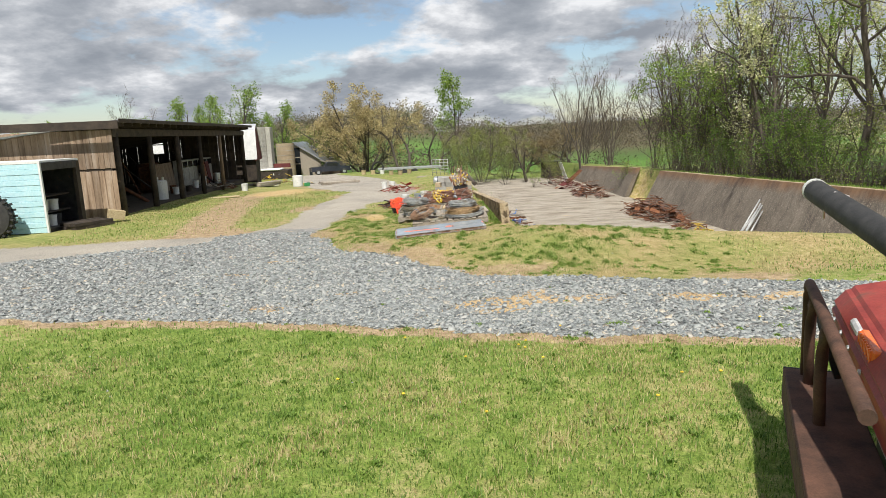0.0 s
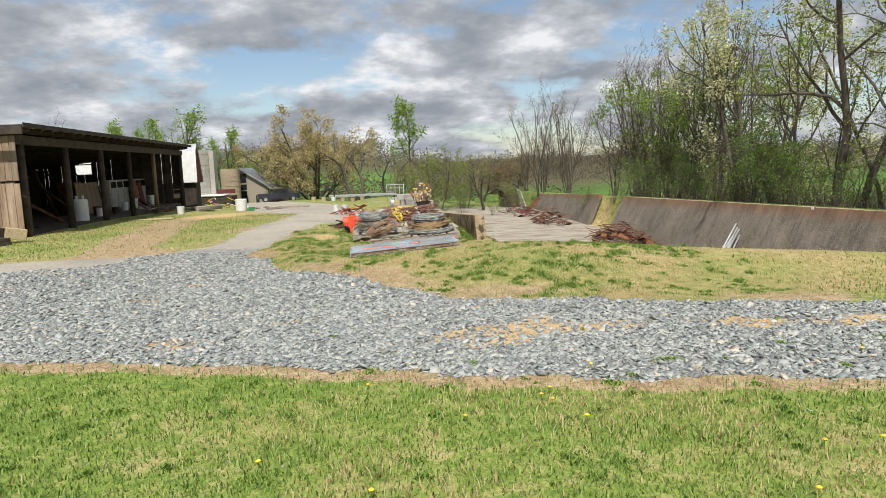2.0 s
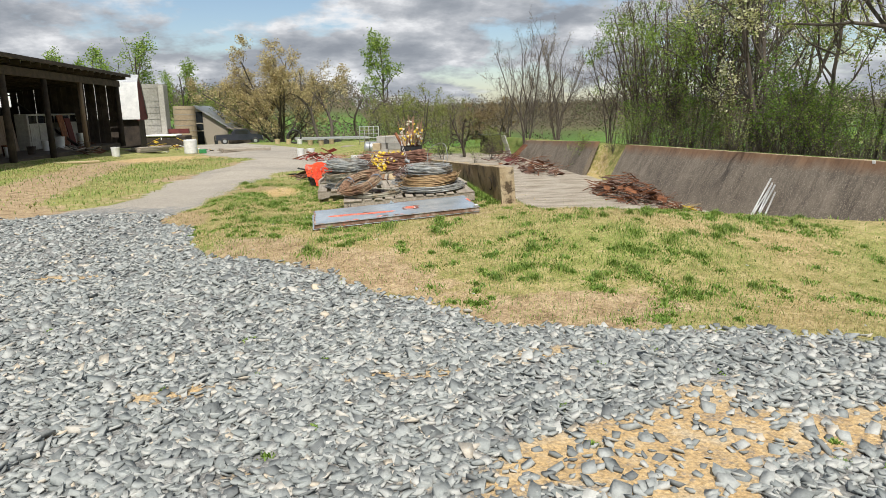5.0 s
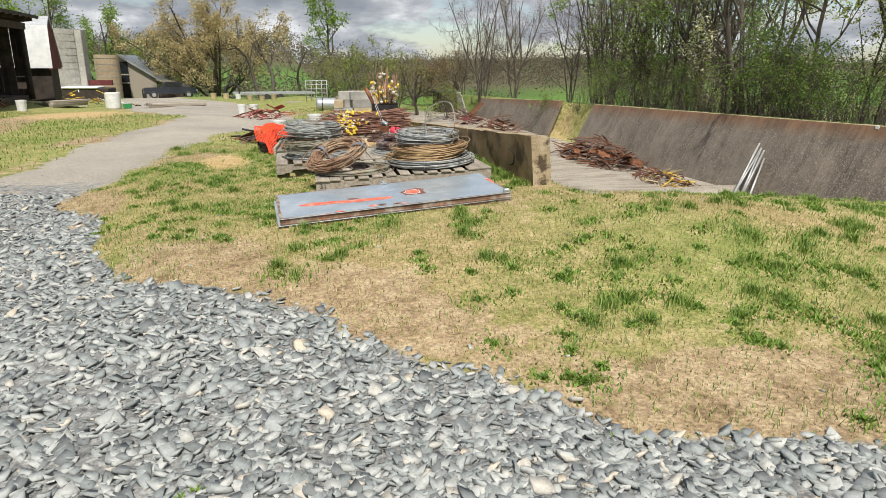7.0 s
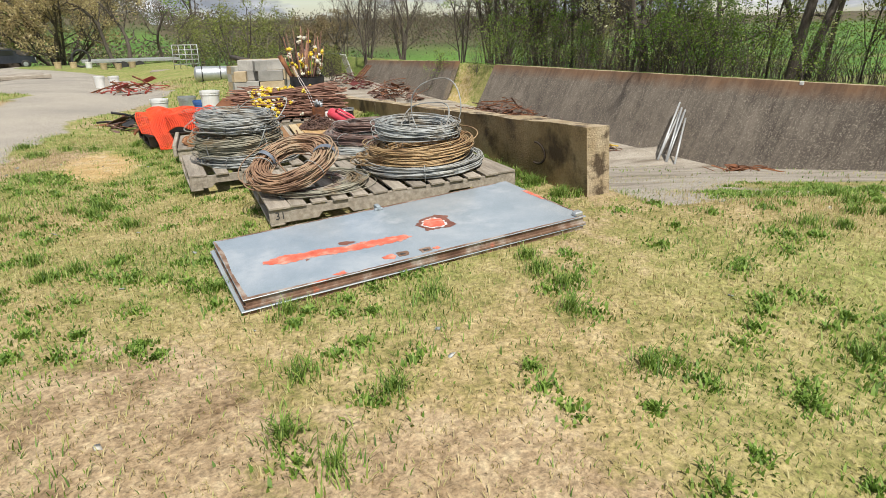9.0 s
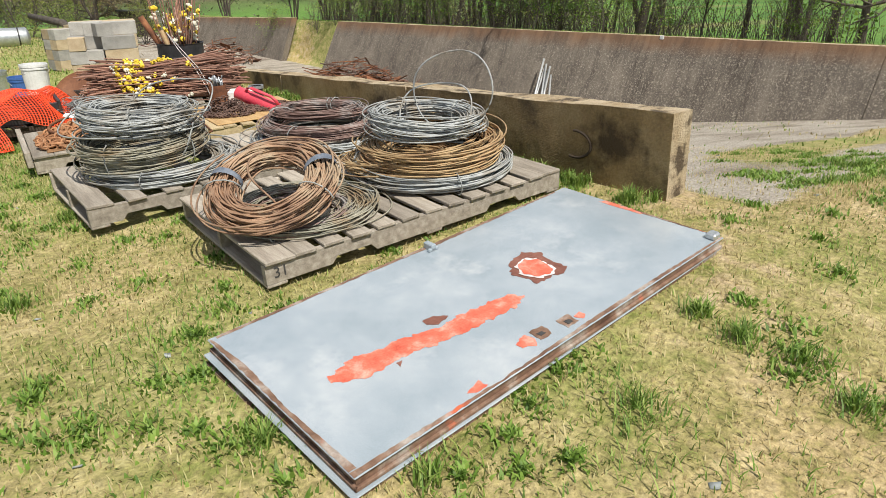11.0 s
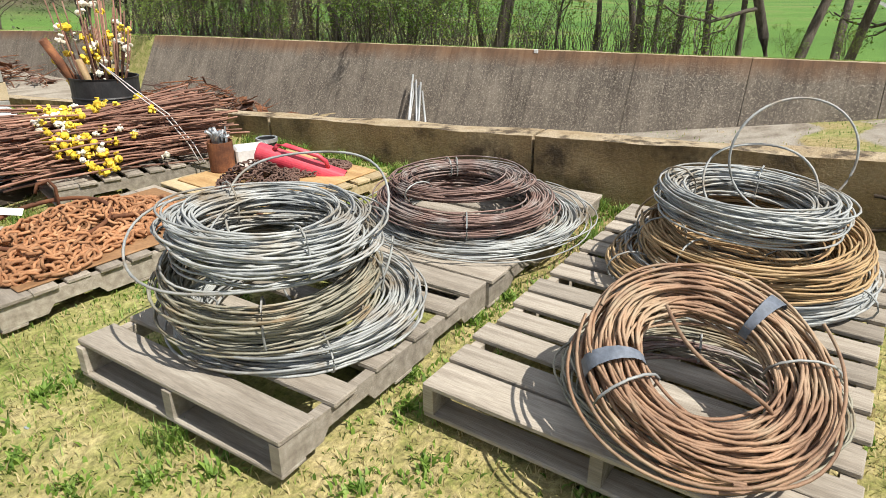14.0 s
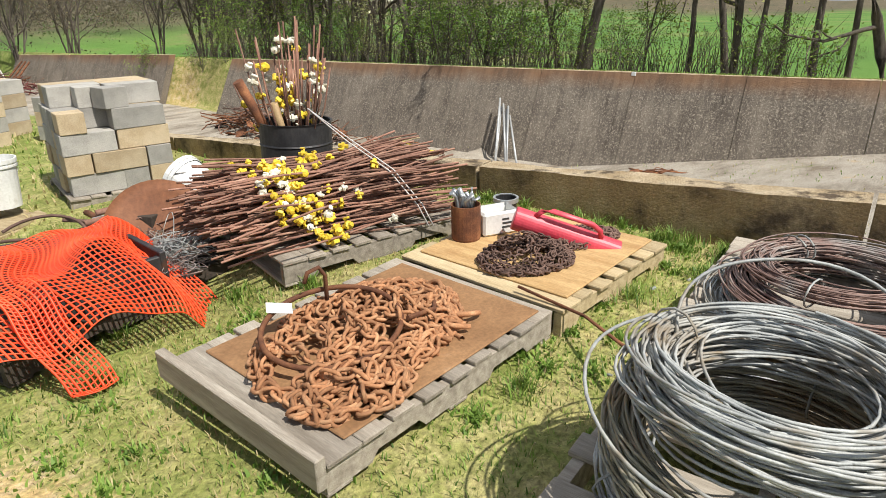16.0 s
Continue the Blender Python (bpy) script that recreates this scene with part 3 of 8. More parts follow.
def zones(x, y):
    """How far each kind of surface holds at a place, 0 to 1."""
    near_edge = seg(x, [(-12, 11.4), (-6.3, 10.0), (-2.7, 9.15), (-0.9, 8.7), (0.3, 8.22), (1.2, 7.8), (2.5, 7.4), (4.3, 6.8), (9, 5.8), (16, 5.0)])
    far_edge = seg(x, [(-12, 15.0), (-9.4, 15.2), (-5.5, 16.2), (-2.9, 17.4), (-1.9, 15.9), (-1.7, 14.8), (-1.36, 13.8), (-0.78, 13.35), (-0.21, 12.82), (0.29, 12.3), (0.69, 11.9), (1.35, 11.35), (2.1, 11.0), (3.65, 10.55), (5.7, 9.85), (6.8, 9.35), (16, 8.0)])
    wob = 0.13 * wave_noise(x, y, 0.9, 4) + 0.10 * wave_noise(x, y, 0.33, 6)
    gravel = sstep(-0.22, 0.22, y - near_edge + wob) * sstep(0.22, -0.22, y - far_edge + wob)
    # the lane that leads on past the shed
    cx = seg(y, [(14, -3.6), (17, -3.7), (19.3, -2.75), (24, -2.4), (30, -0.9), (38, -2.6), (46, -4.0), (60, -8.0)])
    hw = seg(y, [(14, 1.6), (17, 1.1), (19, 0.8), (24, 1.0), (30, 1.6), (38, 2.8), (46, 3.0), (60, 2.0)])
    lane = sstep(0.35, -0.35, np.abs(x - cx) - hw + wob * 1.2) * sstep(15, 17, y) * sstep(75, 60, y)
    lane = np.maximum(lane, sstep(0.5, -0.5, np.abs(x + 7.5 - 0.45 * (16.5 - y)) - 4.2 + wob) * sstep(14.0, 14.8, y) * sstep(18.0, 16.8, y) * 0.9)
    gravel = np.maximum(gravel, lane * sstep(20, 17, y) * 0.75 * (x > -5))
    # bare sandy strips along the gravel's edges and tracks to the shed
    d_near = np.abs(y - near_edge + 0.15 + wob * 0.8)
    d_far = y - far_edge
    dirt = 0.75 * sstep(0.5, 0.05, d_near) + 0.7 * sstep(1.3, 0.1, np.abs(d_far - 0.5)) * (0.6 + 0.5 * wave_noise(x, y, 0.8, 8))
    dirt = dirt + 0.75 * sstep(1.3, 0.2, np.abs(x - cx - hw * np.sign(x - cx)) - 0.1) * sstep(15, 18, y) * sstep(50, 40, y) * (0.55 + 0.5 * wave_noise(x, y, 1.1, 3))
    dirt = dirt + 0.95 * sstep(1.1, 0.2, np.abs(y - (15.4 + 0.12 * (x + 9) + 0.4 * wave_noise(x, y, 2.2, 2)) - 1.0)) * sstep(-2.5, -4.5, x)
    dirt = dirt + 0.8 * sstep(1.6, 0.3, np.abs(x - seg(y, [(17, -5.5), (22, -6.3), (30, -7.2), (40, -7)]))) * sstep(16, 18, y) * sstep(40, 30, y)
    dirt = dirt + 0.25 * sstep(10, 12, y) * (0.55 + 0.45 * sstep(17.5, 14.5, y)) * sstep(26, 20, y) * sstep(-1.8, -0.8, x) * (1 + wave_noise(x, y, 1.0, 11)) * (x < 3)
    dirt = dirt + 0.9 * sstep(1.0, 0.3, np.hypot((x - 1.8) / 1.3, (y - 11.5) / 0.5)) + 0.6 * sstep(1.0, 0.3, np.hypot((x + 1.0) / 0.8, (y - 13.85) / 0.35))
    clay = gravel * sstep(0.35, 0.95, 0.55 * wave_noise(x * 0.5, y, 0.45, 14) + 0.45 * wave_noise(x * 0.6, y, 0.17, 15) + 0.8 * sstep(1.1, 0.1, np.abs(y - (9.6 - 0.12 * x)) + 0.12 * np.abs(x - 1.5)) + 0.55 * sstep(0.55, 0.1, np.abs(y - 10.5) + 0.15 * np.abs(x - 1.2)) + 0.7 * sstep(1.0, 0.2, np.hypot((x + 2.8) / 1.1, (y - 13.6) / 0.35))) * 0.72
    clay = clay + 0.9 * sstep(1.4, 0.3, np.hypot((x + 6.3) / 1.8, (y - 34) / 4)) + 0.9 * sstep(1, 0.3, np.hypot(x + 0.9, (y - 19.4) / 2.6) * 1.6) * (x < 0) + 0.55 * sstep(1.8, 0.8, np.hypot((x - 15.2) * 0.8, y - 42.9))
    conc = sstep(14.5, 15.0, y) * sstep(0.1, 0.5, x - low_wall_x(y)) * sstep(15.8, 15.2, x) * (0.85 + 0.2 * wave_noise(x * 0.35, y, 0.8, 9) + 0.12 * wave_noise(x, y, 1.7, 9) - 0.75 * sstep(0.6, 0.2, np.abs(y - 15.9 - 0.15 * np.sin(1.3 * x))) * sstep(4.6, 5.6, x))
    conc = conc * sstep(66, 58, y)
    r = np.hypot(x, y)
    far = sstep(45, 90, r)
    woods = np.clip(sstep(230, 300, y) * sstep(-60, 40, x + 0.15 * y) * sstep(600, 200, x - 0.55 * y + 260) + sstep(620, 800, r), 0, 1)
    return dict(gravel=gravel, lane=lane, dirt=np.clip(dirt, 0, 1) * (1 - far) * (conc < 0.3), clay=np.clip(clay, 0, 1), conc=np.clip(conc, 0, 1), far=far, woods=woods, dry=sstep(9.6, 11.0, y) * np.clip(0.72 + 0.4 * wave_noise(x, y, 0.8, 71), 0, 1) * (1 - 0.5 * sstep(17, 19, y)) * (1 - far))


def grid_lines(stops, reach, grow=1.16):
    """Grid lines: even steps between the stops (start, step), then ever wider out to reach."""
    mid = []
    for (lo, step), (hi, _) in zip(stops, stops[1:]):
        mid += list(np.linspace(lo, hi, max(1, round((hi - lo) / step)), endpoint=False))
    mid.append(stops[-1][0])
    left, s = [mid[0]], 0.4
    while left[-1] > -reach:
        s *= grow
        left.append(left[-1] - s)
    right, s = [mid[-1]], stops[-1][1]
    while right[-1] < reach:
        s *= grow
        right.append(right[-1] + s)
    return np.array(left[:0:-1] + mid + right[1:])


gx = grid_lines([(-13, 0.3), (-6.5, 0.11), (5.5, 0.22), (17.5, 0.4)], 3000)
gy = grid_lines([(0, 0.3), (3.6, 0.11), (22.5, 0.3), (60, 0.8)], 3000)
gxx, gyy = np.meshgrid(gx, gy, indexing="ij")
g_i = np.arange(gxx.size).reshape(gxx.shape)
g_faces = np.stack([g_i[:-1, :-1], g_i[1:, :-1], g_i[1:, 1:], g_i[:-1, 1:]], -1).reshape(-1, 4)
ground = fast_mesh("ground", [(np.stack([gxx.ravel(), gyy.ravel(), ground_z(gxx.ravel(), gyy.ravel())], -1), g_faces)], M["ground"], smooth=True)
tagged(ground, "grassy farm yard with grey gravel drive and bare sandy dirt", "ground", kind="structure")
for g_key, g_val in zones(gxx.ravel(), gyy.ravel()).items():
    ground.data.attributes.new(g_key, "FLOAT", "POINT").data.foreach_set("value", g_val.astype(np.float32))


# ---- bunker walls ----
def slab_wall(name, path, thick, label, steps=14):
    """A concrete wall with a rough top: path(s) gives foot and top of its face for s from 0 to 1, thick lies towards +x."""
    verts, faces = [], []
    rows = 5
    for i in range(steps + 1):
        foot, top = (Vector(v) for v in path(i / steps))
        out = Vector((1, 0, 0)) * thick
        for k in range(rows + 1):
            v = foot.lerp(top, k / rows)
            verts.append(v + Vector((0.012 * noise.noise(v * 2), 0, 0.012 * noise.noise(v * 3.7) if k == rows else 0)))
        for k in range(rows, -1, -1):
            v = foot.lerp(top, k / rows) + out
            verts.append(v + Vector((0, 0, 0.02 * noise.noise(v * 1.7) if k == rows else 0)))
    n = 2 * rows + 2
    for i in range(steps):
        for k in range(n):
            a, b = i * n + k, i * n + (k + 1) % n
            faces.append((a, a + n, b + n, b))
    faces.append(tuple(range(n)))
    faces.append(tuple(steps * n + k for k in range(n - 1, -1, -1)))
    tall = "low" not in name
    ob = mesh_part(name, verts, faces, M["wall_stain"] if tall else M["concrete"])
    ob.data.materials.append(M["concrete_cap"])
    bm = bmesh.new()
    bm.from_mesh(ob.data)
    bmesh.ops.recalc_face_normals(bm, faces=bm.faces)
    # paler concrete on upward faces, and on the low walls' -y ends
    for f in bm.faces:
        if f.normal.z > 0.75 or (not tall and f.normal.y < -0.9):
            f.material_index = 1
    bm.to_mesh(ob.data)
    bm.free()
    return tagged(ob, label, "wall", kind="structure")


def stained_wall_mat():
    """Dark wet-stained concrete with a band of orange rust colour along its top edge and pale aggregate showing."""
    m, t, b = nodes_of("stained_bunker_concrete")
    co = t.nodes.new("ShaderNodeTexCoord").outputs["Object"]
    sep = t.nodes.new("ShaderNodeSeparateXYZ")
    t.links.new(co, sep.inputs[0])
    top = n_math(t, "ADD", n_math(t, "ADD", sep.outputs["Z"], n_math(t, "MULTIPLY", sep.outputs["Y"], 0.022)), 0.68)
    up = n_math(t, "ADD", n_math(t, "MULTIPLY", top, -1.0), n_math(t, "MULTIPLY", n_math(t, "SUBTRACT", n_noise(t, co, 1.2, 4, 0.6), 0.5), 0.5))
    streak = n_math(t, "ADD", n_math(t, "MULTIPLY", n_noise(t, co, 0.9, 7, 0.7, (1, 1.2, 0.9)), 0.55), n_math(t, "MULTIPLY", n_noise(t, co, 2.2, 6, 0.7, (0.25, 3.0, 0.25)), 0.45))
    agg = n_noise(t, co, 20, 6, 0.85)
    dark = n_ramp(t, streak, [(0.33, (0.06, 0.048, 0.038)), (0.5, (0.135, 0.112, 0.088)), (0.66, (0.225, 0.19, 0.15))])
    dark = n_mix(t, n_ramp(t, agg, [(0.52, (0, 0, 0)), (0.61, (0.85, 0.85, 0.85))]), dark, (0.40, 0.345, 0.27))
    rusty = n_ramp(t, streak, [(0.35, (0.095, 0.055, 0.034)), (0.65, (0.25, 0.145, 0.08))])
    col = n_mix(t, n_ramp(t, up, [(0.05, (1, 1, 1)), (0.42, (0, 0, 0))]), dark, rusty)
    t.links.new(col, b.inputs["Base Color"])
    b.inputs["Roughness"].default_value = 0.9
    n_bump(t, b, agg, 0.7, 0.03)
    return m


M["wall_stain"] = stained_wall_mat()
M["wall_scar"] = mat("dark_crack", [(0.3, (0.03, 0.02, 0.012)), (0.7, (0.06, 0.04, 0.025))], 8, 60, 0.95)


def low_path(y0, y1):
    def at(s):
        y = y0 + s * (y1 - y0)
        x = float(low_wall_x(y))
        top = -0.235 - 0.062 * (y - 15.2)
        return (x + 0.075, y, top - 1.1), (x - 0.02, y, top)
    return at


def tall_path(y0, y1):
    def at(s):
        y = y0 + s * (y1 - y0)
        return (14.75, y, -3.9), (16.0, y, -1.0 - 0.022 * (y - 17))
    return at


def short_path(y0, y1):
    def at(s):
        y = y0 + s * (y1 - y0)
        return (14.75, y, -4.6), (16.0, y, -1.52 - 0.04 * (y - 43.6))
    return at


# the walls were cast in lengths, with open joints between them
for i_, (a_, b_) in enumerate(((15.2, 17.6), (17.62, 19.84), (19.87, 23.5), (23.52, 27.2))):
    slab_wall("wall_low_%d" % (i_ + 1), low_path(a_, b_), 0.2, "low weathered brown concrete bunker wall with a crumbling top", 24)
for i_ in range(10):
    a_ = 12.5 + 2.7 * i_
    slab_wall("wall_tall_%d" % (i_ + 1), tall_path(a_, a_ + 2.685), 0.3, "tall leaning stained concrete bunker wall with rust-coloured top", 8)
for i_ in range(5):
    a_ = 43.6 + 2.8 * i_
    slab_wall("wall_short_%d" % (i_ + 1), short_path(a_, a_ + (2.72 if i_ else 2.6)), 0.3, "short leaning stretch of stained concrete bunker wall", 6)

# a curved scar in the low wall, and a splash of white paint on the tall one
low_1 = next(o for o in scene.objects if o.name == "wall_low_1")
tc = np.linspace(-1.9, 1.7, 16)
fast_mesh("scar", [tube_arrays(np.stack([2.302 - 0.07 * 0.085 * np.sin(tc), 15.86 - 0.12 * np.cos(tc), -0.525 + 0.085 * np.sin(tc)], -1), 0.009, 5)], M["wall_scar"], low_1)
tall_5 = next(o for o in scene.objects if o.name == "wall_tall_5")
mark_bm = bmesh.new()
box(mark_bm, (15.955, 23.28, -1.22), (15.99, 23.40, -1.12), bevel=0.01)
part("paint_splash", mark_bm, M["white_paint"], tall_5, "white paint splash")


# ---- the pallets and what lies on them ----
def fresh(*boxes, bevel=0.004):
    bm = bmesh.new()
    for lo, hi in boxes:
        box(bm, lo, hi, bevel=bevel)
    return bm


def pallet(name, m, long, wide, boards, label, seed, high=0.135, gap=0.45, wood="wood_grey", skip=()):
    """A timber pallet: three notched stringers along x, deck boards across, three boards below. Its origin is a lower corner."""
    ob = thing(name, m, label, "pallet", "timber pallets on the grass")
    r = random.Random(seed)
    for y in (0.0, wide / 2 - 0.019, wide - 0.038):
        bm = bmesh.new()
        lo, hi = 0.018, high - 0.02
        n = 0.23
        outline = [(0, lo), (n * long - 0.1, lo), (n * long - 0.07, lo + 0.035), (n * long + 0.12, lo + 0.035), (n * long + 0.15, lo), ((1 - n) * long - 0.15, lo), ((1 - n) * long - 0.12, lo + 0.035),
                   ((1 - n) * long + 0.07, lo + 0.035), ((1 - n) * long + 0.1, lo), (long, lo), (long, hi), (0, hi)]
        front = bm.faces.new([bm.verts.new((x, y, z)) for x, z in outline])
        got = bmesh.ops.extrude_face_region(bm, geom=[front])["geom"]
        bmesh.ops.translate(bm, vec=(0, 0.038, 0), verts=[v for v in got if isinstance(v, bmesh.types.BMVert)])
        bmesh.ops.recalc_face_normals(bm, faces=bm.faces)
        part("stringer", bm, M[wood], ob)
    pitch = long / boards
    width = pitch * (1 - gap * 0.55)
    meshes = []
    for k in range(3):
        bm = fresh(((-width / 2, -0.012, 0), (width / 2, wide + 0.006 * k, 0.02)))
        for v in bm.verts:
            v.co.z += 0.004 * noise.noise(Vector((v.co.x * 9, v.co.y * 4, seed + k)))
            v.co.x += 0.004 * noise.noise(Vector((k, v.co.y * 3, seed)))
        me = bpy.data.meshes.new("board")
        bm.to_mesh(me)
        bm.free()
        me.materials.append(M[wood])
        meshes.append(me)
    for i in range(boards):
        if i in skip:
            continue
        b = new("board", meshes[i % 3])
        b.parent = ob
        x = width / 2 + (long - width) * i / (boards - 1)
        w = 1.35 if i in (0, boards - 1) else 1.0
        b.matrix_basis = pose(min(max(x, width * w / 2), long - width * w / 2), r.uniform(-0.008, 0.008), high - 0.0195, 0, r.uniform(-0.6, 0.6), r.uniform(-0.9, 0.9)) @ Matrix.Diagonal((w, 1, 1, 1))
    for x in (0.05, long / 2, long - 0.05):
        part("bottom_board", fresh(((x - 0.05, 0, 0), (x + 0.05, wide, 0.017))), M[wood], ob)
    return ob


P31 = pose(0.185, 15.905, -0.848, 0, -3.0, -4.1)
P2 = pose(-0.185, 17.235, -0.855, 0, -1.6, -1.5)
P4 = pose(0.985, 17.19, -0.815, 0, -2.0, -2.3)
PC = pose(-0.135, 18.785, -0.885, 0, -2.2, -7.0)
P6 = pose(1.08, 18.60, -0.835, 0, -2.0, -8.0)
P7 = pose(0.80, 19.97, -0.845, 0, -2.0, -18.0)
P8 = pose(-0.34, 20.36, -0.975, 0, -2.5, 5.0)
P9 = pose(1.08, 22.62, -1.03, 0, -1.0, -17.0)
pallet("pallet", P31, 1.88, 1.155, 13, "long weathered grey pallet numbered 31 on its stringer", 1)
pallet("pallet", P2, 1.17, 0.97, 6, "weathered grey pallet under a tall stack of wire coils", 2, gap=0.85)
pallet("pallet", P4, 1.27, 1.02, 9, "weathered grey pallet under brown wire coils beside the low wall", 3)
pallet("pallet", PC, 1.21, 0.90, 9, "weathered grey pallet carrying a heap of rusty chain", 4)
pallet("pallet", P6, 0.98, 0.95, 7, "pale yellowish pallet carrying a post driver and chain", 5, wood="wood_pale")
pallet("pallet", P7, 1.20, 1.05, 9, "weathered grey pallet under a pile of rusty fence rods", 6)
pallet("pallet", P8, 1.36, 0.95, 8, "dark weathered pallet under orange netting and tangled wire", 7, wood="wood_dark")
pallet("pallet", P9, 0.86, 0.86, 6, "grey pallet under a stack of concrete blocks", 8)

# the number on the long pallet
txt = bpy.data.curves.new("pallet_number", "FONT")
txt.body, txt.size, txt.extrude = "31", 0.075, 0.0008
tx = new("pallet_number", txt)
tx.data.materials.append(M["ink"])
tx.parent = next(o for o in scene.objects if o.name == "pallet")
tx.matrix_basis = pose(0.035, -0.002, 0.045, 90, 0, 0)
tagged(tx, "black hand-painted number 31")


def coil_points(rnd, R, band, high, turns, per=36, oval=1.0, shift=0.03):
    """A wire wound round and round in a loose bundle."""
    n = turns * per
    th = np.arange(n) * 2 * np.pi / per
    key = np.arange(0, turns + 2)
    at = np.arange(n) / per
    rr = np.interp(at, key, rnd.uniform(-1, 1, turns + 2)) * band
    order = np.sort(rnd.uniform(0, 1, turns + 2)) * 0.8 + rnd.uniform(0, 0.2, turns + 2)
    zz = np.interp(at, key, order) * high
    zz = zz + 0.06 * high * np.sin(2 * th + np.interp(at, key, rnd.uniform(0, 6, turns + 2)))
    cx = np.interp(at, key, rnd.normal(0, shift, turns + 2))
    cy = np.interp(at, key, rnd.normal(0, shift, turns + 2))
    r = R + rr + 0.012 * np.sin(3 * th + at)
    return np.stack([cx + r * np.cos(th), cy + r * oval * np.sin(th), zz], -1)


def coil(m, R, band, high, turns, key, label, seed, wire=0.0065, loops=(), ties=3, shift=0.02, name="wire_coil", strays=3, tapes=()):
    """A coil of wire rope with its loose loops (radius, centre, tilt, heading of the tilt's axis, from, to in turns) and wire ties."""
    ob = thing(name, m, label, "wire coil", "coils of wire rope")
    rnd = np.random.default_rng(seed)
    wound = coil_points(rnd, R, band, high, int(turns * 1.6), shift=shift)
    fast_mesh("winding", [tube_arrays(wound, wire * 0.66, 5)], M[key], ob, smooth=True)
    # turns that have sprung loose from the bundle
    for k in range(strays):
        th = np.linspace(0, rnd.uniform(0.5, 1.0), 40) * 2 * np.pi + rnd.uniform(0, 6.28)
        r = R + band * rnd.uniform(0.3, 1.2) + 0.02 * np.sin(2 * th + k)
        p = np.stack([r * np.cos(th) + rnd.normal(0, 0.02), r * np.sin(th) + rnd.normal(0, 0.02), high * rnd.uniform(0.25, 1.0) + 0.016 * np.sin(th * rnd.uniform(0.8, 2) + k) + 0.01], -1)
        fast_mesh("loose_strand", [tube_arrays(p, wire * 0.66, 5)], M[key], ob, smooth=True)
    for a in tapes:
        # a wrap of tape round the bundle
        around = np.linspace(0, 2 * np.pi, 17)[:-1]
        rows = []
        for q in np.linspace(-0.5, 0.5, 4) * 0.038 / R:
            rr, zz = R + (band * 1.02 + 0.004) * np.cos(around), high * 0.5 + (high * 0.5 + 0.012) * np.sin(around)
            rows.append(np.stack([rr * math.cos(a + q), rr * math.sin(a + q), zz], -1))
        i, j = np.meshgrid(np.arange(3), np.arange(16), indexing="ij")
        fast_mesh("tape_wrap", [(np.concatenate(rows), np.stack([i * 16 + j, i * 16 + (j + 1) % 16, (i + 1) * 16 + (j + 1) % 16, (i + 1) * 16 + j], -1).reshape(-1, 4))], M["tape"], ob, "grey-blue tape wrap", smooth=True)
    for r, c, tx_, ty_, a, b in loops:
        th = np.linspace(a, b, 46) * 2 * np.pi
        p = np.stack([r * np.cos(th), r * (0.92 + 0.05 * np.sin(th * 2)) * np.sin(th), 0.015 * np.sin(3 * th)], -1)
        turn = np.array(Euler((radians(tx_), 0, radians(ty_))).to_matrix())
        fast_mesh("loose_loop", [tube_arrays(p @ turn.T + np.array(c), wire * 0.75, 6)], M[key], ob, smooth=True)
    for k in range(ties):
        a = rnd.uniform(0, 6.28)
        th = np.linspace(0, 2 * np.pi, 14)[:-1]
        p = np.stack([(R + (band + 0.02) * np.cos(th)) * math.cos(a), (R + (band + 0.02) * np.cos(th)) * math.sin(a), high * 0.5 + (high * 0.5 + 0.012) * np.sin(th)], -1)
        fast_mesh("wire_tie", [tube_arrays(p, 0.004, 5, True)], M["wire_grey"], ob)
    return ob


def on(base, x, y, z, rx=0, ry=0, rz=0):
    return base @ pose(x, y, z, rx, ry, rz)


# the tall stack of coils
coil(on(P2, 0.58, 0.47, 0.137), 0.39, 0.075, 0.085, 32, "wire_grey", "wide bluish-grey wire rope coil lying on a pallet", 21, 0.0075, shift=0.012)
coil(on(P2, 0.49, 0.50, 0.228, 2, -2), 0.335, 0.045, 0.17, 46, "wire_olive", "olive-brown wire rope coil in the middle of a stack", 22, shift=0.02, strays=5)
coil(on(P2, 0.49, 0.50, 0.405, 1, 2), 0.285, 0.055, 0.17, 46, "wire_grey", "loose grey wire rope coil with stray loops", 23,
     loops=((0.30, (0.20, 0.0, 0.13), 30, -62, 0.0, 1.0), (0.41, (-0.04, 0.03, 0.07), 9, -50, 0.3, 1.25), (0.36, (0.03, -0.08, 0.08), -10, 20, 0.0, 0.9), (0.30, (0.22, -0.10, 0.0), 60, -100, 0.6, 1.05)), ties=2, shift=0.042, strays=7)
# flat brown coils by the wall
coil(on(P4, 0.60, 0.43, 0.137), 0.47, 0.11, 0.05, 22, "wire_grey", "thin grey wire coil spread flat on a pallet", 24, 0.0055, ties=1, shift=0.04)
coil(on(P4, 0.56, 0.46, 0.19, 1, 1), 0.385, 0.075, 0.09, 40, "wire_brown", "purple-brown rusty wire rope coil on a pallet", 25, 0.0065)
coil(on(P4, 0.58, 0.50, 0.285, -2, 2), 0.29, 0.07, 0.07, 26, "wire_brown", "small dark brown wire coil lying on others", 26, 0.0055)
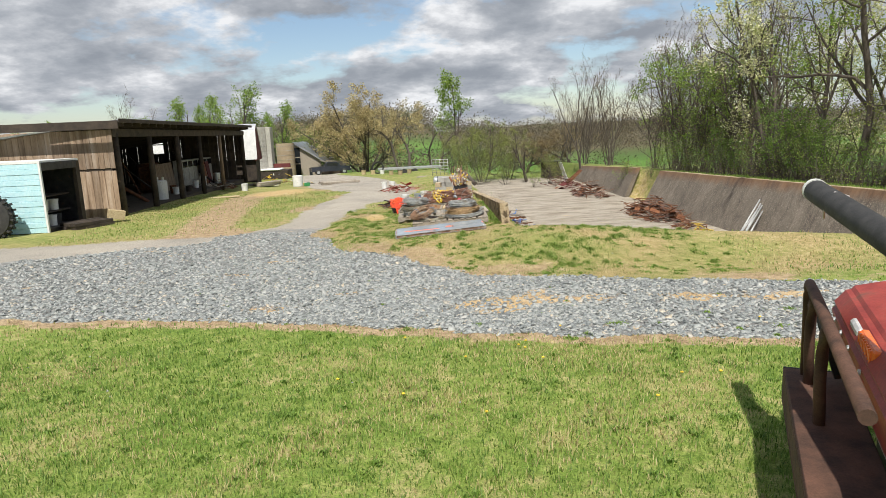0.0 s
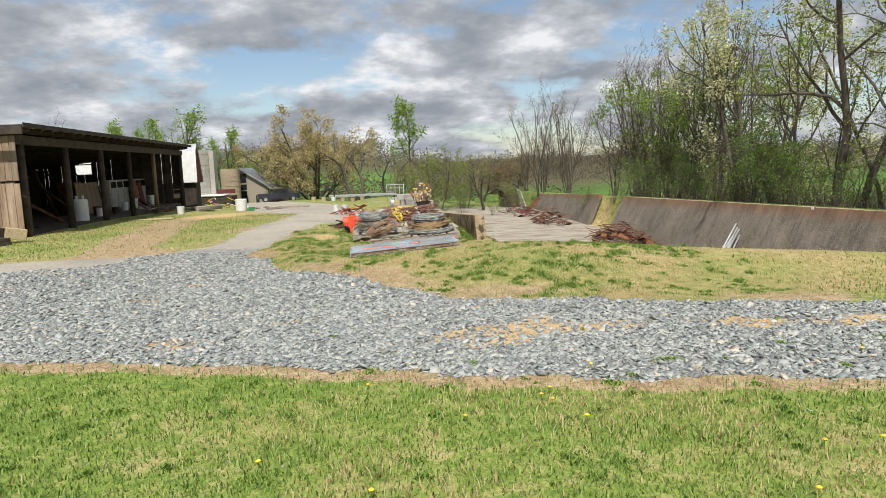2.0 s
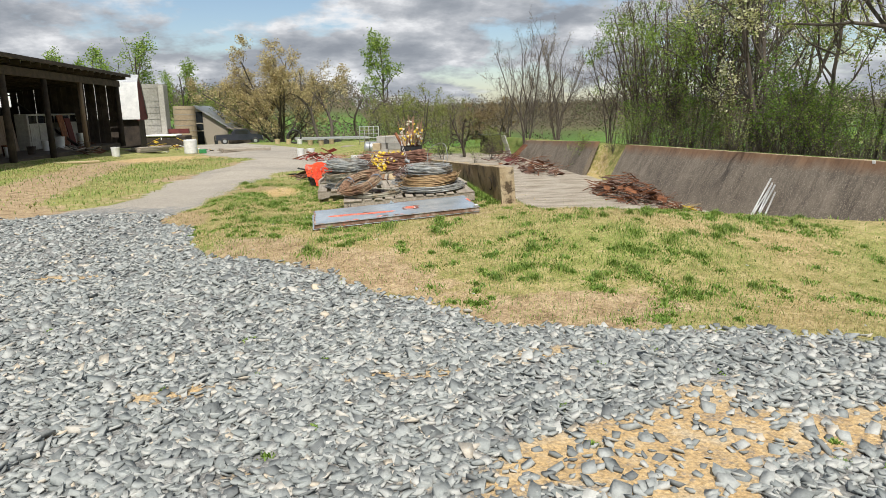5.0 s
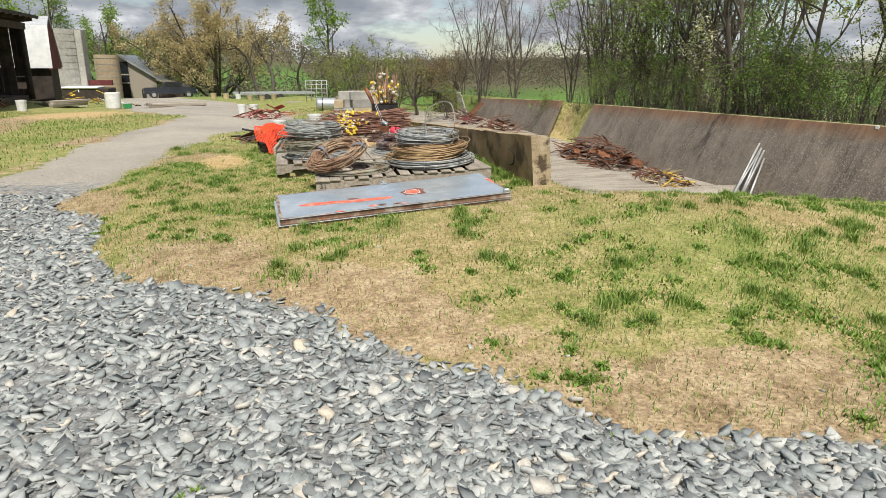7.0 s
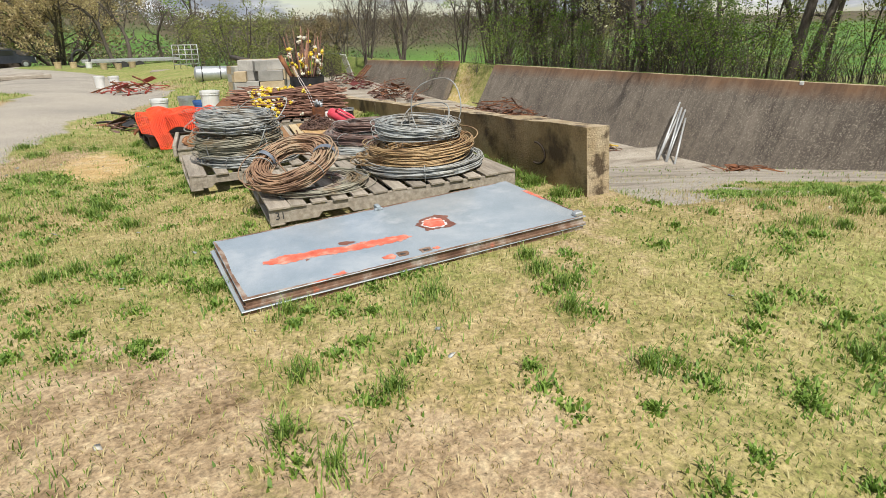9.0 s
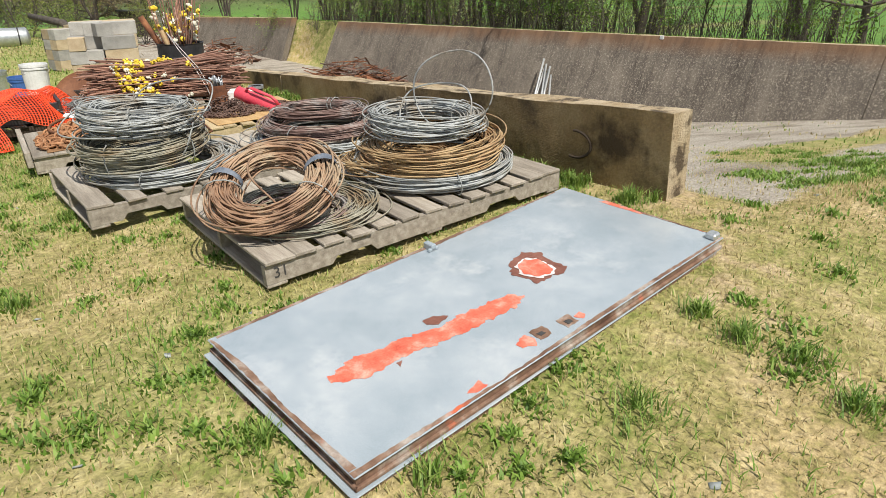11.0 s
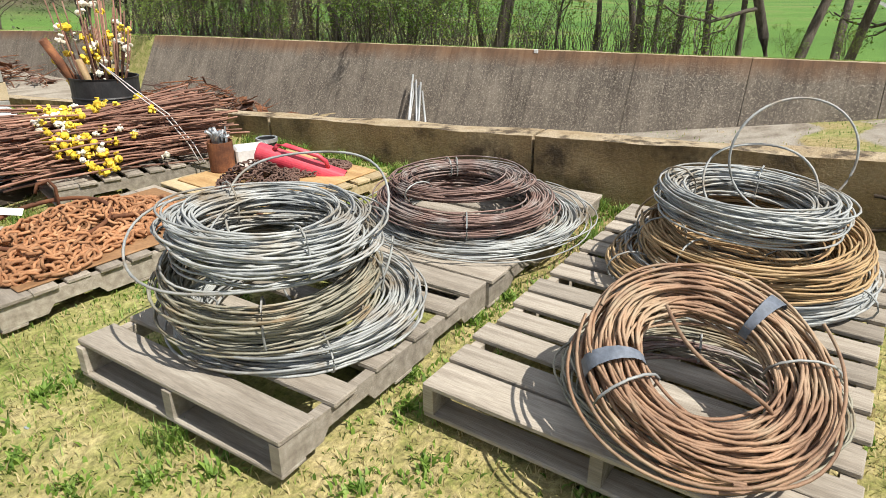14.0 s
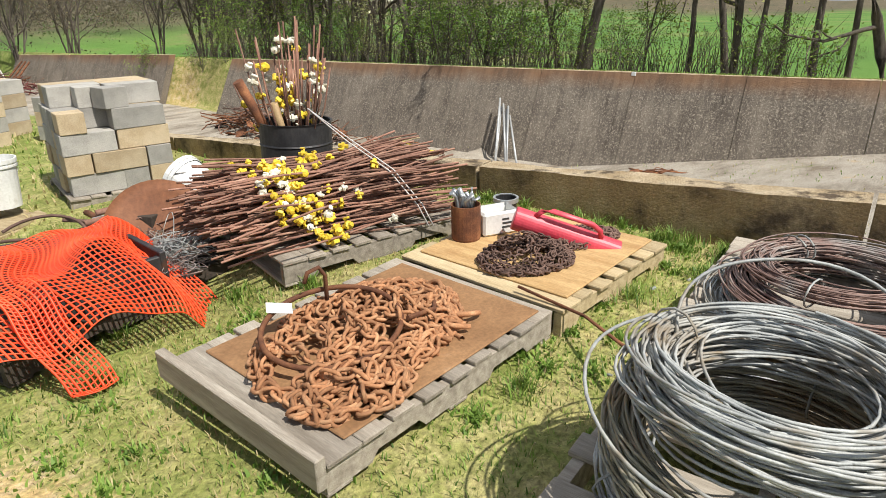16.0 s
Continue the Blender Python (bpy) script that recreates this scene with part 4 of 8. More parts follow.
# the long pallet: a leaning rusty coil over flat greenish ones, and a stack behind
coil(on(P31, 0.42, 0.45, 0.137), 0.32, 0.08, 0.05, 20, "wire_olive", "greenish grey wire coil spread flat under a rusty one", 27, 0.006, ties=1, shift=0.04, strays=0)
coil(on(P31, 0.34, 0.42, 0.137), 0.27, 0.04, 0.06, 8, "wire_brown", "small brown wire coil flat on a pallet", 28, 0.006, ties=1, shift=0.02, strays=0)
coil(on(P31, 0.27, 0.41, 0.285, 15, -17, 0), 0.25, 0.078, 0.12, 54, "wire_rust", "rust-orange wire rope coil leaning on a pallet", 29, 0.0075,
     loops=((0.20, (0.04, -0.02, 0.04), 50, 62, 0.1, 0.55), (0.26, (-0.02, 0.03, 0.08), 6, 22, 0.0, 0.6)), ties=2, shift=0.014, strays=4, tapes=(2.2, -0.35))
coil(on(P31, 1.31, 0.50, 0.137), 0.42, 0.065, 0.10, 32, "wire_grey", "pale grey wire rope coil at the base of a stack", 30, 0.0075)
coil(on(P31, 1.16, 0.62, 0.17, -4, 3), 0.30, 0.07, 0.10, 20, "wire_tan", "tan wire coil with slack turns", 31, 0.007)
coil(on(P31, 1.29, 0.48, 0.242, 1, -2), 0.35, 0.075, 0.14, 42, "wire_tan", "yellowish rusty wire rope coil in a stack", 32, 0.0075)
coil(on(P31, 1.28, 0.52, 0.39, 2, 3), 0.285, 0.06, 0.13, 44, "wire_grey", "grey wire rope coil with a tall springy loop", 33, 0.0065,
     loops=((0.24, (0.12, -0.10, 0.24), 74, -58, 0.0, 1.0), (0.22, (0.06, -0.02, 0.12), 42, -60, -0.1, 0.95), (0.06, (0.2, -0.24, 0.06), 60, -40, 0, 1)), ties=2, shift=0.03)


def panel(m, long, wide, thick, label):
    ob = thing("metal_door", m, label, "metal door", "stacked painted steel panels")
    part("core", fresh(((0.012, 0.012, 0), (long - 0.012, wide - 0.012, thick - 0.006)), bevel=0.003), M["plate_rim"], ob, "rusty ribbed panel edge")
    part("sheet", fresh(((0, 0, thick - 0.006), (long, wide, thick)), bevel=0.0025), M["plate_white"], ob, "bluish white painted face")
    for lo, hi in (((0, 0, 0), (long, 0.012, 0.014)), ((0, 0, 0), (0.012, wide, 0.014)), ((long - 0.012, 0.012, 0), (long, wide, 0.014)), ((0.0, wide - 0.012, 0), (long - 0.012, wide, 0.014))):
        part("rim", fresh((lo, hi), bevel=0.002), M["plate_rim"], ob)
    return ob


def blotch(parent, pts, z, key, name, seed, rough=0.012, label=""):
    """A patch of bare primer with a ragged outline, a paper's thickness proud."""
    r = random.Random(seed)
    out = []
    for (x0, y0), (x1, y1) in zip(pts, pts[1:] + pts[:1]):
        n = max(2, int(math.hypot(x1 - x0, y1 - y0) / 0.02))
        for i in range(2 * n):
            x, y = x0 + (x1 - x0) * i / (2 * n), y0 + (y1 - y0) * i / (2 * n)
            out.append((x + 1.5 * rough * noise.noise(Vector((x * 36, y * 36, seed))) + r.uniform(-0.12, 0.12) * rough, y + 1.5 * rough * noise.noise(Vector((x * 36, y * 36, seed + 9))) + r.uniform(-0.12, 0.12) * rough))
    bm = bmesh.new()
    top = bm.faces.new([bm.verts.new((x, y, z + 0.0012)) for x, y in out])
    got = bmesh.ops.extrude_face_region(bm, geom=[top])["geom"]
    bmesh.ops.translate(bm, vec=(0, 0, -0.001), verts=[v for v in got if isinstance(v, bmesh.types.BMVert)])
    bmesh.ops.recalc_face_normals(bm, faces=bm.faces)
    return part(name, bm, M[key], parent, label)


PL = pose(-0.223, 14.63, -0.861, 1.8, -3.7, 0.6)
panel(PL @ pose(-0.018, -0.012, -0.052, 0, 0, 0.4), 2.11, 0.94, 0.050, "white steel door slab with rusty edges lying under another")
top_panel = panel(PL, 2.09, 0.925, 0.054, "white steel door slab with red primer streak lying on the grass")
TOP = 0.0545
blotch(top_panel, [(0.19, 0.425), (0.195, 0.375), (0.30, 0.327), (0.44, 0.335), (0.58, 0.307), (0.75, 0.289), (0.99, 0.275), (1.045, 0.31), (1.01, 0.36), (0.77, 0.386), (0.67, 0.38), (0.556, 0.412), (0.465, 0.433), (0.42, 0.42), (0.32, 0.455)], TOP, "primer", "primer_streak", 3, label="orange-red scraped streak")
blotch(top_panel, [(1.20, 0.527), (1.32, 0.566), (1.385, 0.502), (1.354, 0.459), (1.36, 0.336), (1.304, 0.315), (1.26, 0.333), (1.166, 0.33), (1.14, 0.451)], TOP, "rust_ring", "rust_ring", 5, label="brown rust ring")
blotch(top_panel, [(1.195, 0.49), (1.27, 0.518), (1.325, 0.48), (1.31, 0.358), (1.265, 0.335), (1.195, 0.352), (1.168, 0.429)], TOP + 0.003, "paint_lip", "paint_lip", 14, 0.011)
blotch(top_panel, [(1.205, 0.482), (1.27, 0.507), (1.315, 0.47), (1.30, 0.365), (1.262, 0.345), (1.203, 0.360), (1.180, 0.428)], TOP + 0.005, "primer", "primer_spot", 4, label="orange-red bare spot")
blotch(top_panel, [(2.05, 0.66), (2.084, 0.64), (2.084, 0.40), (2.06, 0.42), (2.055, 0.52)], TOP, "primer", "primer_corner", 6, 0.006)
blotch(top_panel, [(0.638, 0.455), (0.687, 0.455), (0.733, 0.413), (0.669, 0.404), (0.631, 0.43)], TOP, "rust_ring", "rust_spot", 7, 0.006)
blotch(top_panel, [(0.405, 0.325), (0.431, 0.322), (0.405, 0.300)], TOP, "rust_ring", "rust_spot", 8, 0.004)
for hx, hy in ((1.0, 0.052), (0.87, 0.073)):
    blotch(top_panel, [(hx - 0.012, hy - 0.008), (hx + 0.052, hy - 0.008), (hx + 0.062, hy + 0.05), (hx - 0.005, hy + 0.052)], TOP, "plate_rim", "hole_rust", int(hx * 50), 0.006)
    # flat black patch painting the dark inside a hole; the sheet is unbroken
    blotch(top_panel, [(hx + 0.006, hy + 0.006), (hx + 0.036, hy + 0.006), (hx + 0.036, hy + 0.028), (hx + 0.006, hy + 0.028)], TOP + 0.002, "ink", "bolt_hole", int(hx * 100), 0.003)
blotch(top_panel, [(0.775, 0.11), (0.836, 0.127), (0.850, 0.086), (0.822, 0.061), (0.776, 0.08)], TOP, "primer", "primer_chip", 9, 0.009)
blotch(top_panel, [(1.07, 0.075), (1.10, 0.085), (1.11, 0.055), (1.08, 0.045)], TOP, "primer", "primer_chip", 12, 0.008)
blotch(top_panel, [(0.47, 0.04), (0.537, 0.060), (0.545, 0.023), (0.49, 0.018)], TOP, "primer", "primer_chip", 10, 0.007)
for k_, pts_ in enumerate(([(0.0, 0.003), (2.08, 0.003), (2.08, 0.012), (1.2, 0.022), (0.6, 0.012), (0.0, 0.026)], [(0.003, 0.03), (0.028, 0.03), (0.016, 0.40), (0.030, 0.68), (0.012, 0.91), (0.003, 0.91)],
                           [(0.03, 0.92), (0.03, 0.902), (0.7, 0.908), (1.1, 0.898), (2.0, 0.91), (2.0, 0.92)], [(2.086, 0.05), (2.086, 0.5), (2.07, 0.42), (2.076, 0.2)])):
    blotch(top_panel, pts_, TOP, "plate_rim", "rusty_edge", 20 + k_, 0.003)
part("end_lug", fresh(((2.02, 0.01, 0.053), (2.075, 0.06, 0.085)), bevel=0.008), M["galv"], top_panel)
part("bracket", fresh(((1.045, 0.86, 0.053), (1.075, 0.92, 0.085)), ((1.03, 0.86, 0.053), (1.09, 0.875, 0.07)), bevel=0.004), M["plate_white"], top_panel)


def link_mesh(material, length=0.062, wide=0.042, wire=0.0072):
    """One oval chain link, shared by all links of its kind."""
    th = np.linspace(0, 2 * np.pi, 15)[:-1]
    half = (length - wide) / 2
    p = np.stack([np.cos(th) * wide / 2 + np.sign(np.cos(th)) * half, np.sin(th) * wide / 2, 0 * th], -1)
    v, f = tube_arrays(p, wire, 5, True)
    me = bpy.data.meshes.new("link")
    me.from_pydata(v.tolist(), [], f.tolist())
    me.materials.append(material)
    me.shade_smooth()
    return me


def chain_heap(m, spans, count, high, material, label, seed, size=1.0, joined=0):
    """Chains lying criss-cross over a low heap: links strung along wandering lines. spans: half length and half width."""
    ob = thing("chain_heap", m, label, "chain", "heaps of rusty chain")
    r = random.Random(seed)
    me = link_mesh(material)
    rest, placed = [], 0
    lv = np.array([v.co[:] for v in me.vertices])
    lf = np.array([f.vertices[:] for f in me.polygons])
    while placed < count + joined:
        x, y, a = r.uniform(-1, 1) * spans[0], r.uniform(-1, 1) * spans[1], r.uniform(0, 6.28)
        lift = r.uniform(0, 1)
        for k in range(r.randint(10, 26)):
            a += r.uniform(-0.55, 0.55)
            step = 0.046 * size
            x, y = x + math.cos(a) * step, y + math.sin(a) * step
            d = math.hypot(x / spans[0], y / spans[1])
            if d > 1:
                a += 1.1
                x, y = x / d, y / d
            z = 0.012 + max(0.0, 1 - d * d) * high * (0.25 + 0.75 * lift) + r.uniform(0, 0.008)
            lm = pose(x, y, z, (k % 2) * 75 + r.uniform(-25, 25), r.uniform(-20, 20), math.degrees(a)) @ Matrix.Scale(size, 4)
            if placed < count:
                o = new("link", me)
                o.parent, o.matrix_basis = ob, lm
            else:
                rest.append((lv @ np.array(lm.to_3x3()).T + np.array(lm.translation), lf))
            placed += 1
    if rest:
        tagged(fast_mesh("chain_rest", rest, material, ob, smooth=True), kind="stuff")
    return ob


def pipe(name, points, radius, material, parent=None, label="", sides=8):
    """A rod or pipe along points, its ends capped."""
    v, f = tube_arrays(points, radius, sides)
    n = len(points)
    faces = f.tolist() + [list(range(sides))[::-1], list(range((n - 1) * sides, n * sides))]
    ob = mesh_part(name, v.tolist(), faces, material, parent, label)
    for p in ob.data.polygons:
        p.use_smooth = len(p.vertices) == 4
    return ob


def lathe(profile, sides=24, m=None):
    """A bmesh turned from a closed profile of (radius, height)."""
    bm = bmesh.new()
    rings = []
    for r, z in profile:
        rings.append([bm.verts.new((r * math.cos(2 * math.pi * k / sides), r * math.sin(2 * math.pi * k / sides), z)) for k in range(sides)] if r > 1e-5 else [bm.verts.new((0, 0, z))])
    for a, b in zip(rings, rings[1:]):
        for k in range(sides):
            if len(a) == 1:
                bm.faces.new((a[0], b[(k + 1) % sides], b[k]))
            elif len(b) == 1:
                bm.faces.new((a[k], a[(k + 1) % sides], b[0]))
            else:
                bm.faces.new((a[k], a[(k + 1) % sides], b[(k + 1) % sides], b[k]))
    if m:
        bmesh.ops.transform(bm, matrix=m, verts=bm.verts)
    bmesh.ops.recalc_face_normals(bm, faces=bm.faces)
    return bm


def bucket(m, label, key="plastic_white", r=0.145, h=0.36, handle=True, name="bucket", lid=False):
    ob = thing(name, m, label, "bucket", "plastic buckets")
    top = [(r, h), (r + 0.008, h), (r + 0.008, h - 0.03), (r + 0.001, h - 0.03)]
    inner = [(0, h)] if lid else [(0, 0.012), (r * 0.86, 0.012), (r - 0.004, h)]
    part("body", lathe([(0, 0), (r * 0.88, 0), (r - 0.002, h - 0.045), (r + 0.006, h - 0.045), (r + 0.006, h - 0.06), (r + 0.001, h - 0.03)] + top[::-1] + inner[::-1]), M[key], ob, smooth=False)
    if handle:
        th = np.linspace(0, np.pi, 14)
        pipe("handle", np.stack([r * np.cos(th), -0.5 * r * np.sin(th) - r * 0.2, h - 0.06 - 0.6 * r * np.sin(th)], -1).tolist(), 0.003, M["wire_grey"], ob, sides=5)
    return ob


# the heap of big chain on a rust-stained board
board = thing("rusty_board", on(PC, 0.10, 0.03, 0.1365), "rust-stained sheet of board on a chain pallet", "board")
part("sheet", fresh(((0, 0, 0), (1.06, 0.80, 0.010))), M["rust_sheet"], board)
edge = thing("plank", on(PC, -0.045, -0.02, 0.06), "weathered grey plank set on edge against a pallet", "plank")
part("timber", fresh(((0, 0, 0), (0.038, 0.95, 0.115))), M["wood_grey"], edge)
chain_heap(on(PC, 0.55, 0.45, 0.147, 0, 0, 8), (0.48, 0.31), 290, 0.10, M["chain"], "heap of large rusty orange-brown chain links on a pallet", 41, 1.08, joined=260)
chain_heap(on(PC, 0.27, 0.18, 0.147, 0, 0, -20), (0.20, 0.13), 90, 0.06, M["chain"], "small tangle of rusty chain at a heap's edge", 42, 1.1)
hoop = thing("cable_hoop", on(PC, 0.44, 0.48, 0.235), "rusty twisted steel cable loop resting on chain", "cable")
th_ = np.linspace(0, 2 * np.pi, 40)[:-1]
fast_mesh("ring", [tube_arrays(np.stack([0.27 * np.cos(th_), 0.25 * np.sin(th_), 0.03 * np.sin(th_ + 0.7)], -1), 0.011, 7, True)], M["rust"], hoop, smooth=True)
pipe("tail", [(0.20, -0.20, 0.01), (0.36, -0.19, -0.02), (0.46, -0.10, -0.05), (0.50, 0.0, -0.07)], 0.010, M["rust"], hoop)
pipe("hook", [(0.12, 0.18, -0.05), (0.13, 0.19, 0.10), (0.11, 0.20, 0.14), (0.06, 0.21, 0.13), (0.04, 0.21, 0.09)], 0.009, M["rust"], hoop)
tag = thing("paper_tag", on(PC, 0.36, 0.70, 0.262, 16, 12, -30), "white paper tag lying on rusty chain", "tag")
part("card", fresh(((-0.05, -0.03, 0), (0.05, 0.03, 0.0025)), bevel=0.001), M["white_paint"], tag)
for k_ in range(6):
    shk = thing("shackle", on(PC, 0.74 + 0.07 * (k_ % 3) + 0.02 * k_, 0.16 + 0.16 * (k_ // 3) + 0.03 * k_, 0.165, 10 * k_, 20, 50 * k_), "big rusty steel shackle beside the chain", "shackle", "rusty shackles")
    tb = np.linspace(-0.25, 1.25, 18) * np.pi
    fast_mesh("bow", [tube_arrays(np.stack([0.045 * np.cos(tb), 0.055 * np.sin(tb), 0 * tb], -1), 0.011, 7)], M["chain"], shk, smooth=True)

# the pale pallet: plywood, two heaps of chain, post driver, can, tub
ply = thing("plywood_sheet", on(P6, 0.10, 0.04, 0.1365, 0, 0, 1.5), "orange-tan plywood sheet on a pallet", "board")
part("sheet", fresh(((0, 0, 0), (0.86, 0.86, 0.012))), M["plywood"], ply)
chain_heap(on(P6, 0.30, 0.40, 0.149, 0, 0, -35), (0.23, 0.17), 230, 0.14, M["chain_dark"], "heap of dark brown chain on plywood", 43, 0.62, joined=200)
chain_heap(on(P6, 0.68, 0.38, 0.149, 0, 0, -30), (0.26, 0.13), 180, 0.045, M["chain_dark"], "heap of dark chain under a post driver", 44, 0.62, joined=150)
drv = thing("post_driver", look((1.62, 19.13, -0.535), (1.825, 18.72, -0.675)) @ pose(0, 0, 0, 180, 0, 65), "faded pink-red steel post driver lying on chain", "post driver")
part("tube", lathe([(0, 0), (0.058, 0), (0.062, 0.004), (0.062, 0.56), (0.056, 0.562), (0.054, 0.46), (0, 0.46)], 28), M["driver_red"], drv)
for s_ in (-1, 1):
    pipe("handle", [(s_ * 0.055, 0, 0.10), (s_ * 0.10, 0, 0.12), (s_ * 0.125, 0, 0.17), (s_ * 0.125, 0, 0.38), (s_ * 0.10, 0, 0.43), (s_ * 0.055, 0, 0.45)], 0.014, M["driver_red"], drv)
can = thing("rusty_can", on(P6, 0.36, 0.83, 0.149), "rusty steel can full of metal fittings", "can")
part("body", lathe([(0, 0), (0.075, 0), (0.078, 0.01), (0.078, 0.19), (0.074, 0.19), (0.072, 0.03), (0, 0.03)]), M["rust"], can)
rc = random.Random(5)
for k_ in range(12):
    a_, t_ = rc.uniform(0, 6.28), rc.uniform(0.02, 0.06)
    pipe("fitting", [(0.03 * math.cos(a_), 0.03 * math.sin(a_), 0.05), (t_ * math.cos(a_), t_ * math.sin(a_), 0.22), (t_ * 1.3 * math.cos(a_ + 0.5), t_ * 1.3 * math.sin(a_ + 0.5), rc.uniform(0.23, 0.27))], rc.uniform(0.006, 0.014), M["galv"], can, sides=6)
tub = thing("plastic_tub", on(P6, 0.55, 0.78, 0.149, 0, 0, -25), "white plastic tub with printed lettering on a pallet", "tub")
bm = bmesh.new()
box(bm, (-0.11, -0.08, 0), (0.11, 0.08, 0.13), bevel=0.012)
for f_ in [f for f in bm.faces if f.normal.z > 0.9 and f.calc_area() > 0.01]:
    got_ = bmesh.ops.inset_region(bm, faces=[f_], thickness=0.008)
    bmesh.ops.translate(bm, vec=(0, 0, -0.10), verts=f_.verts)
part("shell", bm, M["plastic_white"], tub)
for k_ in range(3):
    part("print_bar", fresh(((0.0, -0.0825, 0.04 + 0.022 * k_), (0.08 - 0.02 * k_, -0.0795, 0.05 + 0.022 * k_)), bevel=0.0005), M["ink"], tub)
cup = thing("glass_jar", on(P6, 0.72, 0.84, 0.137), "dark jar of small metal parts by the wall", "jar")
part("body", lathe([(0, 0), (0.06, 0), (0.062, 0.12), (0.066, 0.12), (0.066, 0.145), (0.058, 0.145), (0.055, 0.02), (0, 0.02)]), M["dark_steel"], cup)
part("rim", lathe([(0.060, 0.125), (0.072, 0.125), (0.072, 0.15), (0.060, 0.15), (0.060, 0.125)]), M["galv"], cup)
rod_t = thing("steel_rod", pose(0, 0, 0), "thin rusty steel rod lying across to a coil", "rod")
pipe("shaft", [(1.12, 18.83, -0.665), (1.08, 18.5, -0.70), (0.80, 18.18, -0.66)], 0.007, M["rust"], rod_t)

# rods with plastic insulators, piled on a pallet
pile = thing("fence_rod_pile", on(P7, 0.52, 0.50, 0.137), "pile of rusty fence rods with yellow insulators tied with twine", "fence rods")
rr = random.Random(17)
rod_meshes = []
for k_ in range(5):
    n_ = 7
    line = [(-0.66 + 1.28 * i / (n_ - 1), 0.010 * math.sin(i * 1.3 + k_), 0.006 * math.cos(i * 1.7 + k_)) for i in range(n_)]
    v_, f_ = tube_arrays(line, 0.0065, 5)
    me_ = bpy.data.meshes.new("rod")
    me_.from_pydata(v_.tolist(), [], f_.tolist())
    me_.materials.append(M["rod"])
    me_.shade_smooth()
    rod_meshes.append(me_)


def insulator_mesh(key):
    """A small plastic insulator: collar, claw and cap."""
    bm = lathe([(0, 0), (0.011, 0), (0.012, 0.02), (0.021, 0.024), (0.021, 0.034), (0.012, 0.038), (0.011, 0.052), (0, 0.054)], 8)
    box(bm, (-0.005, 0, 0.014), (0.005, 0.036, 0.024), bevel=0.002)
    box(bm, (-0.009, 0.028, 0.012), (0.009, 0.038, 0.044), bevel=0.003)
    me = bpy.data.meshes.new("insulator")
    bm.to_mesh(me)
    bm.free()
    me.materials.append(M[key])
    return me


ins_y, ins_w = insulator_mesh("insulator_yellow"), insulator_mesh("insulator_white")
for k_ in range(270):
    lay = k_ / 270
    wide = 0.50 * (1 - 0.55 * lay)
    y_ = rr.uniform(-wide, wide)
    z_ = 0.01 + lay * 0.33 + rr.uniform(-0.01, 0.02)
    o_ = new("rod", rod_meshes[k_ % 5])
    o_.parent = pile
    o_.matrix_basis = pose(rr.uniform(-0.17, 0.13), y_, z_, rr.uniform(0, 360), rr.uniform(-6, 6), rr.gauss(-4, 11))
for k_ in range(95):
    lay = rr.uniform(0, 1)
    # the insulators sit at one height of the rods, so they run as a band over the pile
    x_ = -0.40 + 0.34 * (1 - lay) * rr.uniform(0.2, 1) + rr.gauss(0, 0.09) + (0.4 if k_ % 13 == 0 else 0)
    y_ = -0.52 * (1 - 0.5 * lay) + rr.uniform(0, 0.08) if k_ % 3 else rr.uniform(-0.3, 0.3)
    z_ = 0.03 + lay * 0.31 if k_ % 3 else 0.345
    o_ = new("insulator", ins_y if rr.random() < 0.74 else ins_w)
    o_.parent = pile
    s_ = rr.uniform(0.8, 1.25)
    o_.matrix_basis = pose(x_, y_, z_, rr.uniform(0, 360), rr.uniform(0, 360), rr.uniform(0, 360)) @ Matrix.Scale(s_, 4)
for dx_ in (0, 0.03):
    pipe("twine", [(0.34 + dx_, -0.56, 0.0), (0.31 + dx_, -0.50, 0.12), (0.24 + dx_, -0.33, 0.30), (0.14 + dx_, -0.05, 0.44), (0.06, 0.25, 0.60)], 0.004, M["twine"], pile, sides=5)

drum = thing("cut_drum", pose(1.84, 20.93, -0.52, 0, 0, 30), "cut-down black steel drum holding fence rods, behind a rod pile", "drum")
part("shell", lathe([(0, 0), (0.235, 0), (0.24, 0.012), (0.24, 0.13), (0.246, 0.14), (0.24, 0.15), (0.24, 0.27), (0.247, 0.285), (0.232, 0.285), (0.228, 0.02), (0, 0.02)], 36), M["dark_steel"], drum)
for k_ in range(46):
    a_, q_ = rr.uniform(0, 6.28), rr.uniform(0, 0.19)
    lean = rr.uniform(0.2, 1.0)
    L_ = rr.uniform(0.45, 0.95)
    x0, y0 = q_ * math.cos(a_), q_ * math.sin(a_)
    x1, y1 = x0 * (1 + 1.6 * lean) + rr.uniform(-0.05, 0.05), y0 * (1 + 1.6 * lean) + rr.uniform(-0.05, 0.05)
    pipe("standing_rod", [(x0 * 0.7, y0 * 0.7, 0.02), (x1 * 0.8, y1 * 0.8, L_ * 0.6), (x1, y1, L_)], 0.0055, M["rod"], drum, sides=5)
    if k_ % 3 != 1:
        for _ in range(rr.choice((1, 2))):
            o_ = new("insulator", ins_y if rr.random() < 0.5 else ins_w)
            o_.parent = drum
            t_ = rr.uniform(0.4, 0.95)
            o_.matrix_basis = pose(x0 + (x1 - x0) * t_, y0 + (y1 - y0) * t_, L_ * t_, rr.uniform(0, 90), rr.uniform(0, 90), rr.uniform(0, 360)) @ Matrix.Scale(rr.uniform(1.0, 1.5), 4)
